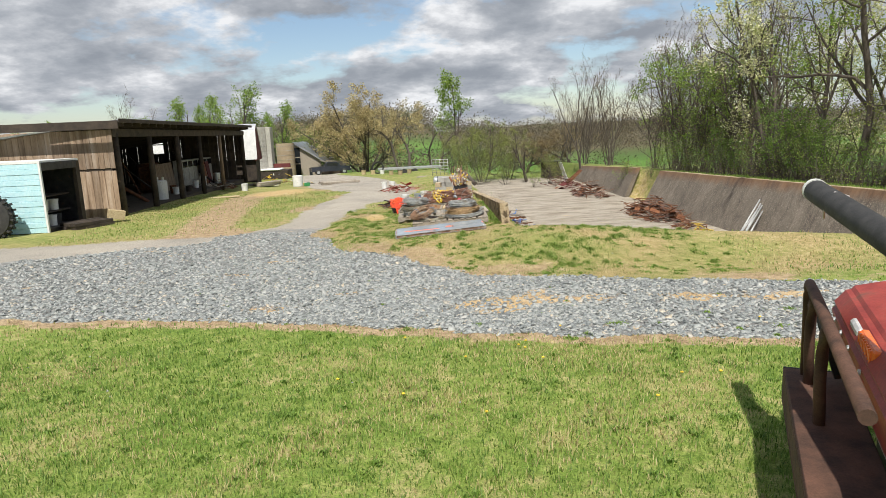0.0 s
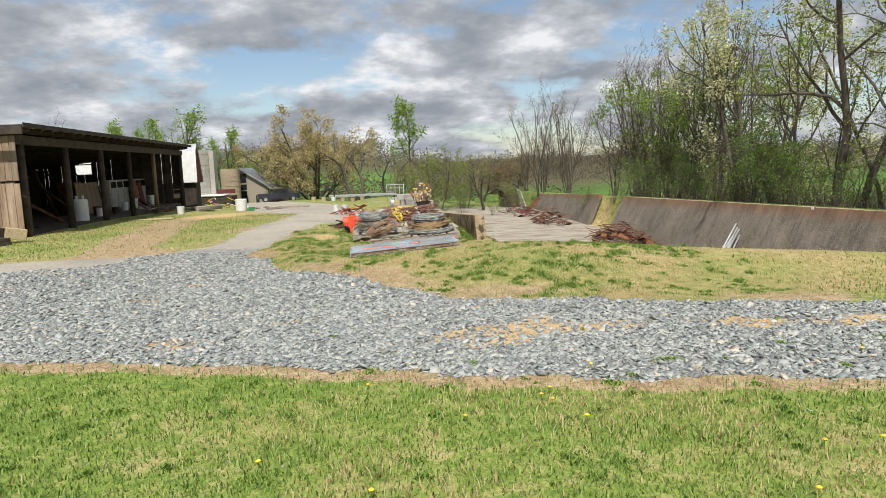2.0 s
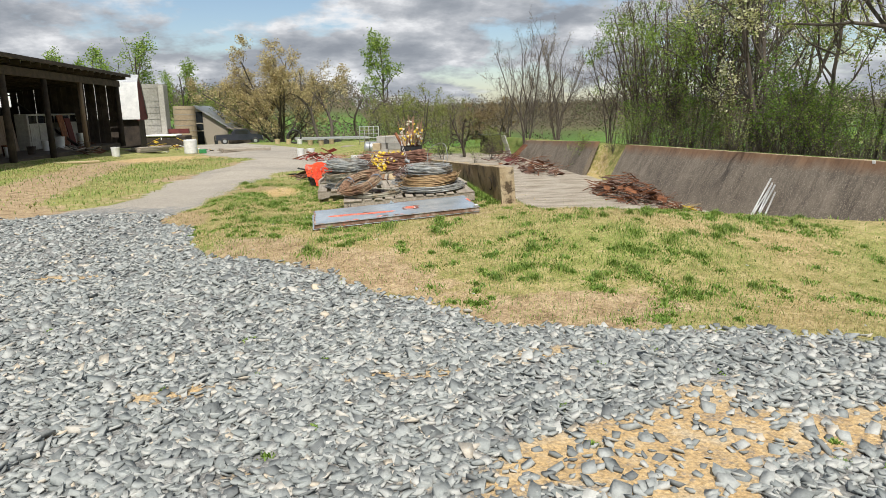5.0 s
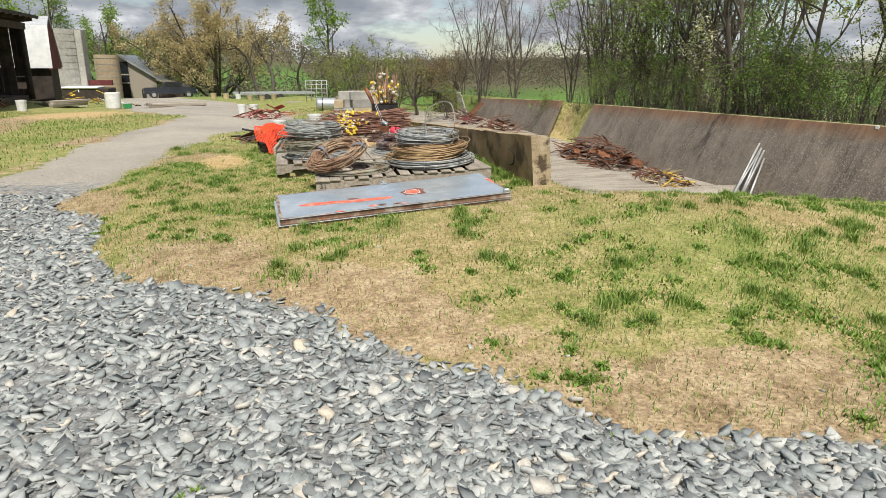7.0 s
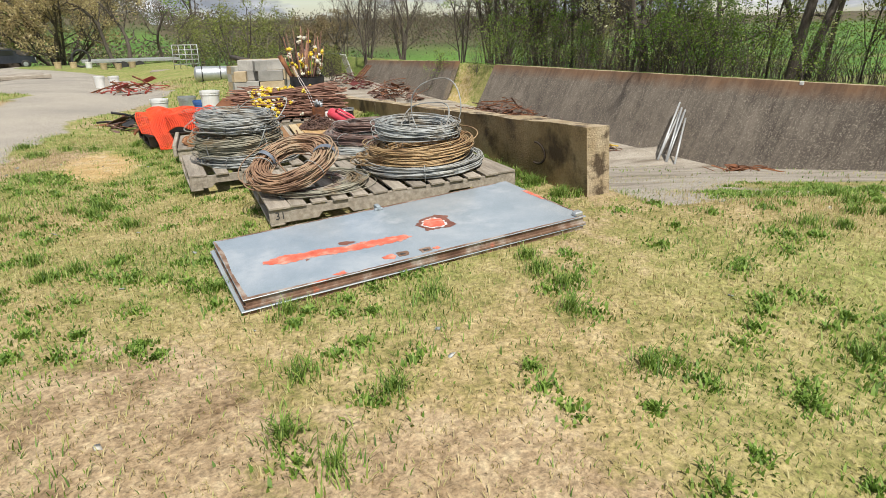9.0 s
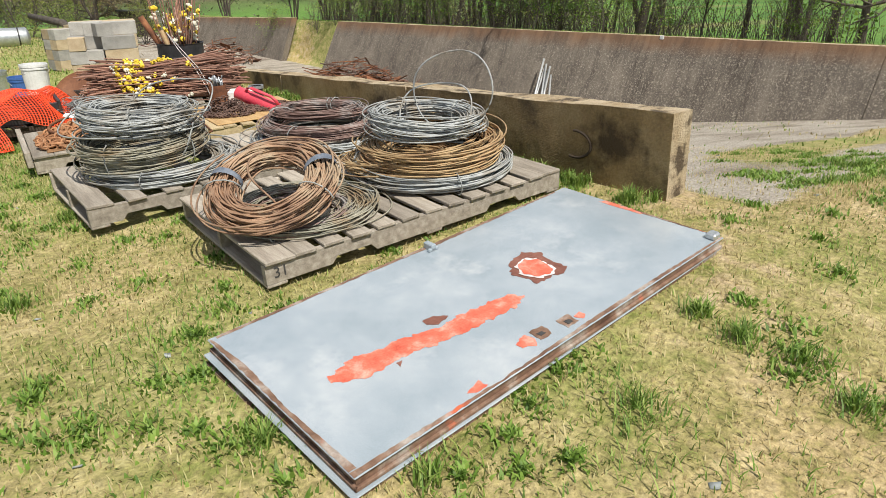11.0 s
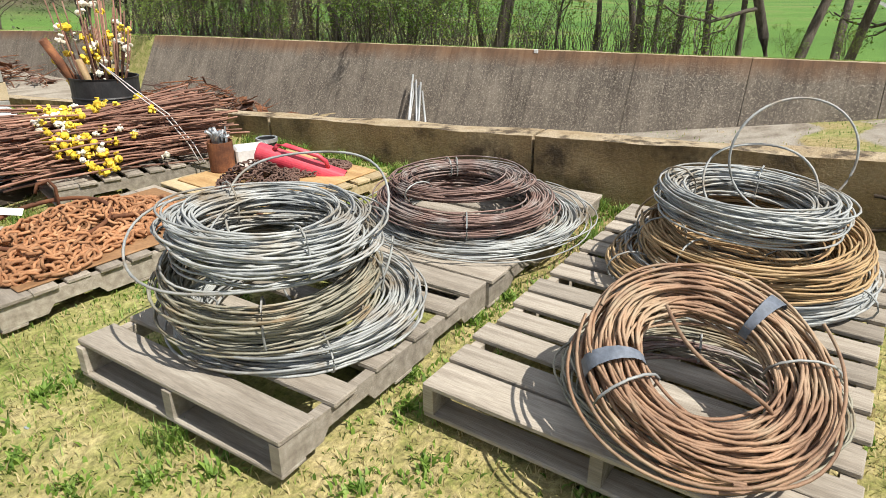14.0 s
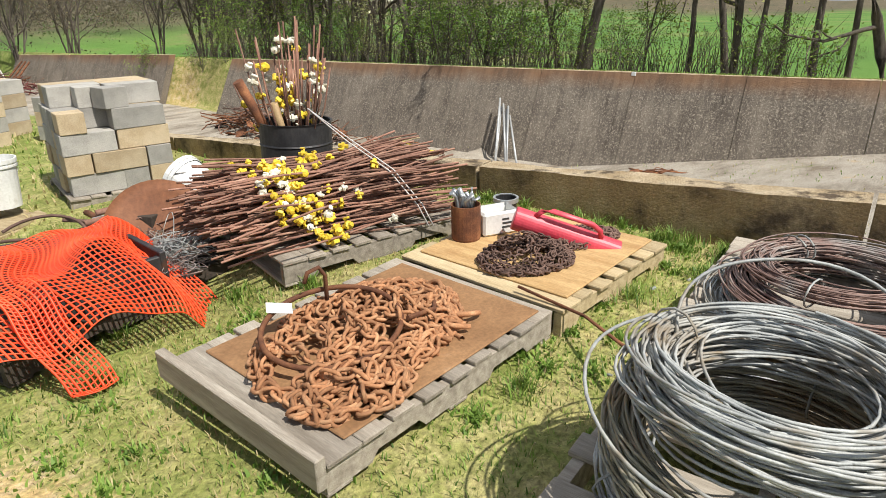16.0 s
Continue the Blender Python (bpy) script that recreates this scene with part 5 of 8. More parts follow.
pipe("thick_pipe", [(-0.02, 0.10, 0.03), (-0.22, 0.28, 0.56)], 0.032, M["rust"], drum, "thick rusty pipe", 12)
pipe("thick_pipe", [(-0.08, 0.02, 0.03), (-0.16, 0.08, 0.42)], 0.026, M["wire_tan"], drum, "tan timber stake", 10)
bucket(pose(1.30, 21.10, -0.72, -62, 20, 20), "white plastic bucket lying tilted behind the rods")
part("block_under", fresh(((-0.26, -0.26, -0.30), (0.26, 0.26, 0)), bevel=0.01), M["wood_dark"], drum)


# ---- orange netting, wire, disc, blocks ----
def netting(m, nu, nv, place, label):
    ob = thing("orange_net", m, label, "netting")
    g = np.array([[place(u / nu, v / nv) for v in range(nv + 1)] for u in range(nu + 1)])
    ribs = [tube_arrays(g[u], 0.0042 if u % 2 else 0.0065, 4) for u in range(nu + 1)]
    fine = np.linspace(0, nu, nu * 2 + 1)
    ties = [tube_arrays(np.stack([np.interp(fine, np.arange(nu + 1), g[:, v, k]) for k in range(3)], -1), 0.0034, 4) for v in range(nv + 1)]
    tagged(fast_mesh("net_rib", ribs, M["net"], ob, "long orange plastic ribs", smooth=True), kind="stuff")
    tagged(fast_mesh("net_tie", ties, M["net"], ob, "thin orange cross strands", smooth=True), kind="stuff")
    return ob


def drape(u, v):
    """u runs across the net from left to right, v from the back edge to the hanging front."""
    x = -0.30 + 0.98 * u + 0.05 * math.sin(7 * v + 2 * u)
    y = 0.62 - 0.80 * v - 0.05 * math.sin(5 * u)
    z = 0.41 - 0.10 * (u - 0.35) ** 2 + 0.035 * math.sin(9 * u + 3 * v) * (0.4 + v) + 0.02 * math.sin(17 * u - 5 * v)
    over = max(0.0, v - 0.62 - 0.10 * math.sin(6 * u))
    z -= over * 0.55 + max(0.0, u - 0.75) * 0.75
    y -= over * 0.12
    return x, y, z


def tongue(u, v):
    x = -0.21 + 0.17 * u + 0.13 * v + 0.012 * math.sin(9 * v)
    y = -0.03 - 0.33 * v - 0.03 * math.sin(3 * u)
    z = 0.42 - 0.02 * math.sin(5 * u) - 0.42 * v ** 1.3
    return x, y, max(z, 0.03)


NET = pose(-0.10, 20.40, -0.98, 0, -2, -10)
netting(NET, 42, 36, drape, "bright orange plastic safety netting heaped over a crate")
netting(NET, 9, 26, tongue, "tongue of orange netting hanging down to the grass")
crate = thing("steel_crate", on(P8, 0.16, 0.10, 0.137, 0, 0, -12), "dark steel crate under orange netting on a pallet", "crate")
for lo_, hi_ in (((0, 0, 0), (0.03, 0.62, 0.18)), ((0.62, 0, 0), (0.65, 0.62, 0.18)), ((0.03, 0, 0), (0.62, 0.03, 0.16)), ((0.03, 0.59, 0), (0.62, 0.62, 0.16)), ((0.03, 0.03, 0), (0.62, 0.59, 0.02))):
    part("side", fresh((lo_, hi_)), M["dark_steel"], crate)
rim_ = thing("wheel_rim", on(P8, -0.02, -0.03, 0.10, 80, 0, -15), "curved rusty steel hoop leaning at a pallet corner", "hoop")
ta = np.linspace(-0.3, 2.6, 26)
fast_mesh("band", [tube_arrays(np.stack([0.16 * np.cos(ta), 0.16 * np.sin(ta), 0 * ta], -1), 0.016, 6)], M["rust"], rim_, smooth=True)


def tangle(m, count, size, key, label, seed, wire=0.0022, flat=0.6):
    """A ball of thin tangled wire."""
    ob = thing("wire_tangle", m, label, "wire")
    rnd = np.random.default_rng(seed)
    chunks = []
    for _ in range(count):
        n = 40
        w = rnd.normal(size=(3, 3)) * [[1], [0.6], [0.35]]
        t = np.linspace(0, 2 * np.pi * rnd.uniform(0.7, 1.6), n)
        p = sum(np.sin((k + 1) * t + rnd.uniform(0, 6))[:, None] * w[k][None] for k in range(3)) * size * 0.45
        p[:, 2] = np.abs(p[:, 2]) * flat
        chunks.append(tube_arrays(p + rnd.normal(0, size * 0.18, 3) * [1, 1, 0], wire, 4))
    tagged(fast_mesh("strand_mass", chunks, M[key], ob, smooth=True), kind="stuff")
    return ob


tangle(on(P8, 1.02, 0.22, 0.16), 70, 0.18, "wire_grey", "tangled ball of thin grey fence wire", 51)
tangle(on(P8, 0.92, 0.10, 0.14), 40, 0.16, "wire_brown", "tangle of dark rusty wire at a pallet's edge", 52)
tangle(on(P8, 1.15, 0.55, 0.14), 40, 0.18, "wire_brown", "brown wire tangle behind a ball of fence wire", 53)
disc = thing("harrow_disc", pose(0.78, 20.98, -0.72) @ Vector((-0.50, -0.56, 0.66)).to_track_quat("Z", "Y").to_matrix().to_4x4() @ Matrix.Scale(1.18, 4), "rusty dished harrow disc standing tilted", "disc")
part("dish", lathe([(0, 0.0), (0.10, 0.006), (0.19, 0.026), (0.245, 0.05), (0.247, 0.045), (0.19, 0.018), (0.10, -0.002), (0, -0.008)], 40), M["rust_disc"], disc, smooth=True)
post_ = thing("prop_block", pose(0.84, 21.12, gz(0.84, 21.12), 0, 0, 20), "short weathered timber block behind a disc", "block")
part("timber", fresh(((-0.12, -0.08, -0.02), (0.16, 0.10, 0.24))), M["wood_dark"], post_)

# the stack of concrete blocks
stack = thing("block_stack", on(P9, 0.03, 0.03, 0.138), "stack of grey and tan concrete blocks on a pallet", "blocks")


def block_mesh(key, lx, ly, lz, chip):
    bm = bmesh.new()
    box(bm, (-lx / 2, -ly / 2, 0), (lx / 2, ly / 2, lz), bevel=0.004)
    for v in bm.verts:
        v.co += Vector((noise.noise(v.co * 13 + Vector((chip, 0, 0))), noise.noise(v.co * 13 + Vector((0, chip, 0))), noise.noise(v.co * 13 + Vector((0, 0, chip))))) * 0.006
    me = bpy.data.meshes.new("concrete_block")
    bm.to_mesh(me)
    bm.free()
    me.materials.append(M[key])
    return me


blk = {(k, d): block_mesh(k, *d, i) for i, k in enumerate(("block_grey", "block_tan")) for d in ((0.385, 0.185, 0.156), (0.185, 0.185, 0.156))}
rb = random.Random(23)


def lay(key, dims, x, y, z, turn=0.0):
    o = new("concrete_block", blk[(key, dims)])
    o.parent = stack
    o.matrix_basis = pose(x + rb.uniform(-0.012, 0.012), y + rb.uniform(-0.012, 0.012), z, 0, 0, turn + rb.uniform(-1.8, 1.8))


FULL, HALF = (0.385, 0.185, 0.156), (0.185, 0.185, 0.156)
for c_ in range(5):
    z_ = c_ * 0.1575
    for j_ in range(4):
        y_ = 0.095 + 0.195 * j_
        if c_ < 4:
            row = ([(FULL, 0.195), (HALF, 0.49), (HALF, 0.685)], [(HALF, 0.095), (FULL, 0.39), (HALF, 0.685)], [(FULL, 0.195), (FULL, 0.59)], [(HALF, 0.095), (HALF, 0.29), (FULL, 0.585)])[(c_ + 3 * j_) % 4]
            if c_ == 3 and j_ == 0:
                row = row[:1] + row[-1:]
        else:
            row = [] if j_ == 0 else [(HALF, 0.30), (FULL, 0.62)] if j_ == 1 else [(FULL, 0.22), (FULL, 0.62)]
        for d_, x_ in row:
            lay("block_tan" if rb.random() < 0.36 else "block_grey", d_, x_, y_, z_, 90 if d_ is HALF else 0)
lay("block_grey", HALF, 0.42, 0.10, 0.63, 15)


# ---- clutter beyond the blocks ----
def tyre(m, R, r, label, key="rubber"):
    ob = thing("tyre", m, label, "tyre", "old tyres")
    prof = [(R - 2 * r, -0.6 * r), (R - 1.2 * r, -r), (R - 0.25 * r, -0.9 * r), (R, -0.55 * r), (R, 0.55 * r), (R - 0.25 * r, 0.9 * r), (R - 1.2 * r, r), (R - 2 * r, 0.6 * r), (R - 1.5 * r, 0), (R - 2 * r, -0.6 * r)]
    part("carcass", lathe(prof, 36), M[key], ob, smooth=False)
    return ob


def lug_tyre(m, R, wide, label):
    """A tractor tyre with raised lugs on its tread."""
    ob = tyre(m, R, wide, label)
    bm = bmesh.new()
    for k in range(22):
        for s in (-1, 1):
            box(bm, (-0.02, 0, -0.03), (0.05, wide * 0.9 * s, 0.03), pose(0, 0, 0, 0, 0, 360 * (k + (0.5 if s > 0 else 0)) / 22) @ pose(R, 0, 0, 0, 0, 0) @ pose(0, 0, 0, 90, 0, 0) @ pose(0, 0, 0, 0, 0, 0), bevel=0.004)
    part("lugs", bm, M["rubber"], ob).name = "tread_lug"
    return ob


def planks(m, n, long, label, seed, key="wood_grey", wide=0.14, thick=0.035):
    ob = thing("plank_pile", m, label, "planks")
    r = random.Random(seed)
    for k in range(n):
        bm = fresh(((0, -wide / 2, 0), (long, wide / 2, thick)))
        o = part("plank", bm, M[key], ob)
        o.matrix_basis = pose(r.uniform(-0.1, 0.1), (k % 4) * wide * 1.15 + r.uniform(-0.03, 0.03), (k // 4) * thick * 1.05, 0, 0, r.uniform(-4, 4))
    return ob


def scrap_heap(m, spans, count, high, label, seed, keys=("rust", "chain_dark", "dark_steel"), long=(0.15, 0.9)):
    """Scrap iron in a heap: bars, pipes, bent straps, plates and hoops."""
    ob = thing("scrap_heap", m, label, "scrap metal", "heaps of scrap iron")
    r = random.Random(seed)
    for k in range(count):
        a, q = r.uniform(0, 6.28), math.sqrt(r.random())
        x, y = spans[0] * q * math.cos(a), spans[1] * q * math.sin(a)
        z = max(0.02, high * (1 - q * q) * r.uniform(0.2, 1.0))
        mm = pose(x, y, z, r.uniform(-25, 25), r.uniform(-25, 25), r.uniform(0, 360))
        L = r.uniform(*long)
        kind = k % 5
        key = r.choice(keys)
        if kind in (0, 1):
            b = r.uniform(-0.15, 0.15) * L
            o = pipe("bar", [(-L / 2, 0, 0), (0, b, 0.03), (L / 2, 0, 0)], r.uniform(0.010, 0.026), M[key], ob, sides=6)
        elif kind == 2:
            o = part("strap", fresh(((-L / 2, -0.03, 0), (L / 2, 0.03, 0.008)), bevel=0.002), M[key], ob)
        elif kind == 3:
            t = np.linspace(0, 2 * np.pi * r.uniform(0.5, 1), 16)
            o = fast_mesh("hoop", [tube_arrays(np.stack([L * 0.3 * np.cos(t), L * 0.3 * np.sin(t), 0 * t], -1), 0.011, 5)], M[key], ob, smooth=True)
        else:
            o = part("plate", fresh(((-L * 0.2, -L * 0.14, 0), (L * 0.2, L * 0.14, 0.012)), bevel=0.003), M[key], ob)
        o.matrix_basis = mm
    return ob


def g(x, y, up=0.0, rx=0, ry=0, rz=0):
    return pose(x, y, gz(x, y) + up, rx, ry, rz)


# planks, pipes and buckets by the block stack
planks(g(0.30, 22.55, 0.0, 0, 0, 20), 12, 0.75, "short stack of weathered boards in the grass", 61, "wood_pale")
bucket(g(0.75, 22.95, 0.11), "dirty white plastic bucket with label on boards", r=0.15, h=0.36)
bucket(g(0.67, 23.6, 0.0), "blue plastic bucket standing among rusty rods", "plastic_blue", r=0.13, h=0.28)
scrap_heap(g(0.55, 21.75, 0), (0.75, 0.3), 46, 0.12, "low litter of rusty rods and pipes in grass", 62, long=(0.3, 1.0))
for k_ in range(9):
    pp = thing("steel_pipe", pose(0, 0, 0), "rusty steel pipe lying in a bundle", "pipe", "bundle of steel pipes")
    x_, y_ = 1.0 + 0.05 * k_, 21.6 + 0.045 * k_
    pipe("shaft", [(x_ - 0.45, y_ + 0.05, gz(x_ - 0.45, y_) + 0.05 + 0.03 * (k_ % 3)), (x_ + 0.75, y_ - 0.30, gz(x_ + 0.6, y_) + 0.06 + 0.03 * (k_ % 3))], 0.022, M[("rust", "pipe_grey", "rod")[k_ % 3]], pp)
scrap_heap(g(-0.15, 23.6, 0), (0.8, 0.7), 60, 0.22, "pile of rusty junk iron behind the netting", 63)
bucket(g(0.05, 24.4, 0), "white plastic bucket in the junk row", r=0.15)
bucket(g(0.55, 24.7, 0), "dented silver bucket in the junk row", "galv", r=0.16, h=0.3)

# galvanised tank, tyres and log further on
tank = thing("steel_tank", pose(1.97, 32.0, -0.90, 0, 90, -8) @ Matrix.Scale(0.50, 4), "galvanised steel tank lying on its side", "tank")
part("shell", lathe([(0, -0.98), (0.25, -0.94), (0.42, -0.86), (0.44, -0.82), (0.44, 0.82), (0.42, 0.86), (0.25, 0.94), (0, 0.98)], 32), M["galv"], tank, smooth=True)
for z_ in (-0.5, 0.5):
    part("strap", lathe([(0.441, z_ - 0.03), (0.452, z_ - 0.03), (0.452, z_ + 0.03), (0.441, z_ + 0.03), (0.441, z_ - 0.03)], 32), M["dark_steel"], tank)
    part("cradle", fresh(((0.40, -0.35, z_ - 0.05), (0.56, 0.35, z_ + 0.05))), M["wood_dark"], tank)
tyre(g(2.35, 28.4, 0.10), 0.36, 0.11, "black tyre lying beside blocks")
tyre(g(2.35, 28.4, 0.32), 0.36, 0.11, "black tyre stacked on another")
log = thing("log", pose(0, 0, 0), "grey fallen log beyond the tyres", "log")
pipe("trunk", [(2.75, 33.0, gz(2.75, 33.0) + 0.6), (3.1, 31.5, gz(3.1, 31.5) + 0.45), (3.4, 30.6, gz(3.4, 30.6) + 0.1)], [0.07, 0.09, 0.10], M["bark"], log, sides=10)
for x_, y_, h_ in ((2.45, 25.2, 2), (1.75, 25.6, 3), (2.2, 26.1, 3)):
    st = thing("block_stack", g(x_, y_, 0, 0, 0, 15), "small stack of grey concrete blocks further along", "blocks")
    for c_ in range(h_ + 1):
        for j_ in range(2):
            o_ = new("concrete_block", blk[("block_grey" if (c_ + j_) % 2 else "block_tan", FULL)])
            o_.parent, o_.matrix_basis = st, pose(0.0, 0.2 * j_, c_ * 0.1575, 0, 0, 3 * j_)
rack = thing("gate_panel", g(2.1, 46.0, 0, 0, 0, -6) @ Matrix.Diagonal((0.75, 1, 0.88, 1)), "grey welded steel gate panel standing upright", "gate")
for z_ in (0.25, 0.5, 0.75, 1.0, 1.25):
    pipe("rail", [(0, 0, z_), (1.5, 0, z_)], 0.022, M["pipe_grey"], rack)
for x_ in (0, 0.38, 0.75, 1.13, 1.5):
    pipe("upright", [(x_, 0, 0), (x_, 0, 1.27)], 0.025, M["pipe_grey"], rack)
scrap_heap(g(-0.2, 31.5, 0), (0.9, 0.8), 40, 0.5, "heap of red and rusty machine parts by the lane", 64, ("red_paint", "rust", "red_paint"))
bucket(g(-1.0, 34.5, 0), "white bucket at the edge of the lane")
bucket(g(-0.6, 35.5, 0), "cream plastic bucket at the edge of the lane", r=0.16)

# along the bunker walls
scrap_heap(g(13.7, 34.6, 0), (1.1, 3.2), 260, 1.1, "heap of rusty scrap iron against the bunker wall", 65, ("rust", "rust", "chain_dark"), (0.4, 1.6))
scrap_heap(g(13.5, 29.3, 0), (0.65, 1.7), 100, 0.5, "small heap of rusty scrap with yellow bits", 66, ("rust", "rust", "chain_dark", "chain_dark", "wood_pale", "rust", "yellow_paint"), (0.3, 0.9))
scrap_heap(g(13.4, 46.0, 0), (1.0, 2.6), 110, 1.0, "rusty implements in front of a short wall", 67, ("rust", "chain_dark"), (0.5, 1.8))
scrap_heap(g(13.2, 52.5, 0), (1.2, 2.2), 70, 0.9, "maroon and rusty machine parts by the wall", 68, ("rust", "red_dark", "chain_dark"), (0.5, 1.8))
scrap_heap(g(3.7, 22.5, 0), (0.6, 3.2), 150, 0.75, "long row of rusty iron and odd parts inside the low wall", 77, ("rust", "chain_dark", "wood_grey", "plastic_blue", "rust"), (0.4, 1.3))
scrap_heap(g(11.6, 21.4, 0), (0.8, 0.25), 16, 0.1, "few rusty iron bars on the ramp", 69, ("rust",), (0.5, 1.4))
for k_ in range(7):
    pl = thing("steel_pole", pose(0, 0, 0), "grey steel pole leaning on the bunker wall", "pole", "bundle of leaning grey poles")
    y_ = 25.6 + 0.09 * k_ + 0.08 * ((k_ * 3) % 4)
    pipe("shaft", [(14.0, y_, gz(14.0, y_)), (15.3 + 0.01 * k_, 26.6 + 0.06 * k_, -2.45 + 0.05 * ((k_ * 5) % 7) + (0.35 if k_ == 6 else 0))], 0.03, M["pipe_grey"], pl)
sign = thing("white_board", g(14.3, 55.8, 0, 0, -20, 5), "white sheet leaning at the end of the wall", "board")
part("sheet", fresh(((-0.03, -0.45, 0), (0.03, 0.45, 1.9))), M["white_paint"], sign)
hut = thing("dog_house", g(14.0, 60.5, 0, 0, 0, 10), "small dark hut beyond the wall", "hut")
part("body", fresh(((-0.7, -0.8, 0), (0.7, 0.8, 1.5))), M["wood_dark"], hut)
part("roof", fresh(((-0.85, -0.95, 1.5), (0.85, 0.95, 1.6))), M["dark_steel"], hut)
for k_ in range(3):
    pst = thing("steel_bar", pose(0, 0, 0), "rusty steel bar leaning on a short wall", "bar", "leaning bars")
    pipe("shaft", [(13.9, 54.0 + 0.5 * k_, gz(13.9, 54)), (15.4, 55.0 + 0.4 * k_, -2.3)], 0.05, M["rust"], pst)


# ---- the open shed ----
shed = thing("open_shed", pose(-10, 23.6, -1.05), "long open-fronted machinery shed of old dark timber", "shed")
SL, SD, SH = 19.2, 8.0, 3.42
for y_, w_ in ((0.35, 0.13), (3.5, 0.12), (6.75, 0.12), (10.05, 0.11), (13.75, 0.10), (18.9, 0.13)):
    pipe("post", [(-0.12, y_, -0.1), (-0.14, y_ + 0.05, 1.5), (-0.12, y_, 2.98)], [w_ * 1.1, w_, w_ * 0.95], M["wood_dark"] if y_ != 13.75 else M["barn_board"], shed, sides=8)
part("front_beam", fresh(((-0.22, 0.0, 2.86), (-0.02, SL, 3.14)), bevel=0.01), M["wood_dark"], shed, "dark weathered front beam")
part("rear_beam", fresh(((-SD, 0.0, 2.3), (-SD + 0.18, SL, 2.52))), M["wood_dark"], shed)
part("roof", fresh(((-0.02, -0.5, -0.03), (SD + 0.55, SL + 0.3, 0.03))), M["roof_tin"], shed, "old tin roof").matrix_basis = pose(0.42, 0, SH) @ pose(0, 0, 0, 0, 0, 180) @ pose(0, -SL, 0, 0, 6.5, 0)
raf = fresh(((0, -0.03, -0.16), (SD + 0.4, 0.03, 0)))
raf_me = bpy.data.meshes.new("rafter")
raf.to_mesh(raf_me)
raf.free()
raf_me.materials.append(M["wood_dark"])
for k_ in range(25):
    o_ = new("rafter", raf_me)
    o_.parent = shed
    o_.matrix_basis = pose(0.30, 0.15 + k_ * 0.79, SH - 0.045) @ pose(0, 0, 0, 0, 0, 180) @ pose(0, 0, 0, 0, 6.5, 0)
part("drip_edge", fresh(((0.425, -0.5, SH - 0.10), (0.455, SL + 0.3, SH + 0.04)), bevel=0.006), M["wood_dark"], shed, "dark ragged eaves board")
part("fascia", fresh(((-SD - 0.3, -0.56, SH - 0.30), (0.42, -0.51, SH - 0.02))), M["wood_dark"], shed, "dark weathered fascia board")
# end wall of upright boards in two lifts, facing the yard
rs = random.Random(31)
for low, high_ in ((0.0, 1.70), (1.74, 3.12)):
    x_ = -0.06
    while x_ > -SD:
        w_ = rs.uniform(0.17, 0.27)
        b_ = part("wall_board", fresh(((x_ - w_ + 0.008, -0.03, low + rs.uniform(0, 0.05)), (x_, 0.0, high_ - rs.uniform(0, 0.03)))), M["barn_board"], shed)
        x_ -= w_
part("girt", fresh(((-SD, 0.002, 1.62), (-0.2, 0.06, 1.80))), M["wood_dark"], shed)
# rear wall, with gaps between its boards; its blackened wood deepens the interior shade
y_ = 0.0
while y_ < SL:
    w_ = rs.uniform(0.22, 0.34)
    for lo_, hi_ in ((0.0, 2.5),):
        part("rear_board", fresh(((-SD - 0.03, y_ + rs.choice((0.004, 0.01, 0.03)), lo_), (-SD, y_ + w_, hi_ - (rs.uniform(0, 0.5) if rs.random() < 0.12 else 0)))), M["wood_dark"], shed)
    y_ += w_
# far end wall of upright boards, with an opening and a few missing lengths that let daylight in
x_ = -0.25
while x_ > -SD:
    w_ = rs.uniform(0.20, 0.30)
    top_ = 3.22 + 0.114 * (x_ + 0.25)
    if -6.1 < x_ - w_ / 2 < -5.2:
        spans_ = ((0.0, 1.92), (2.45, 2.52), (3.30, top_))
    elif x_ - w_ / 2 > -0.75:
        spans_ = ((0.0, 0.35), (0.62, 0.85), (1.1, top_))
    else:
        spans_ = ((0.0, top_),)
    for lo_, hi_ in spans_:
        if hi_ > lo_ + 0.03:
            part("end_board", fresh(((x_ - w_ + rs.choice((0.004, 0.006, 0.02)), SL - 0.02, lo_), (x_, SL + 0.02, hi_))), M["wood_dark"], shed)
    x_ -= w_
# floor slab, with the roof's shade put into its colour
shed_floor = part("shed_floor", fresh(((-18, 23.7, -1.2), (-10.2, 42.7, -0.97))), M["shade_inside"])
tagged(shed_floor, "bare earth floor coloured dark for the shade under the shed roof", "floor", kind="structure")

# what stands in and before the shed
cab = thing("storage_cabinet", pose(-12.7, 37.0, -0.97), "long off-white cabinet with small window panes", "cabinet")
# silo grey instead of off-white: the shed's shade is in the cabinet's colour
part("body", fresh(((0, 0, 0), (0.5, 5.6, 1.5)), bevel=0.02), M["stave"], cab)
for k_ in range(6):
    part("pane", fresh(((0.501, 0.12 + 0.93 * k_, 1.10), (0.52, 0.86 + 0.93 * k_, 1.42)), bevel=0.004), M["glass_dark"], cab)
    part("door_panel", fresh(((0.501, 0.10 + 0.93 * k_, 0.08), (0.53, 0.88 + 0.93 * k_, 1.04)), bevel=0.006), M["stave"], cab)
sheet_ = thing("panel_sheet", pose(-12.3, 33.4, -0.97, 0, -6, 4), "dusty tan sheet leaning inside the shed", "sheet")
part("board", fresh(((0, 0, 0), (0.04, 3.2, 1.45)), bevel=0.006), M["barn_board"], sheet_)
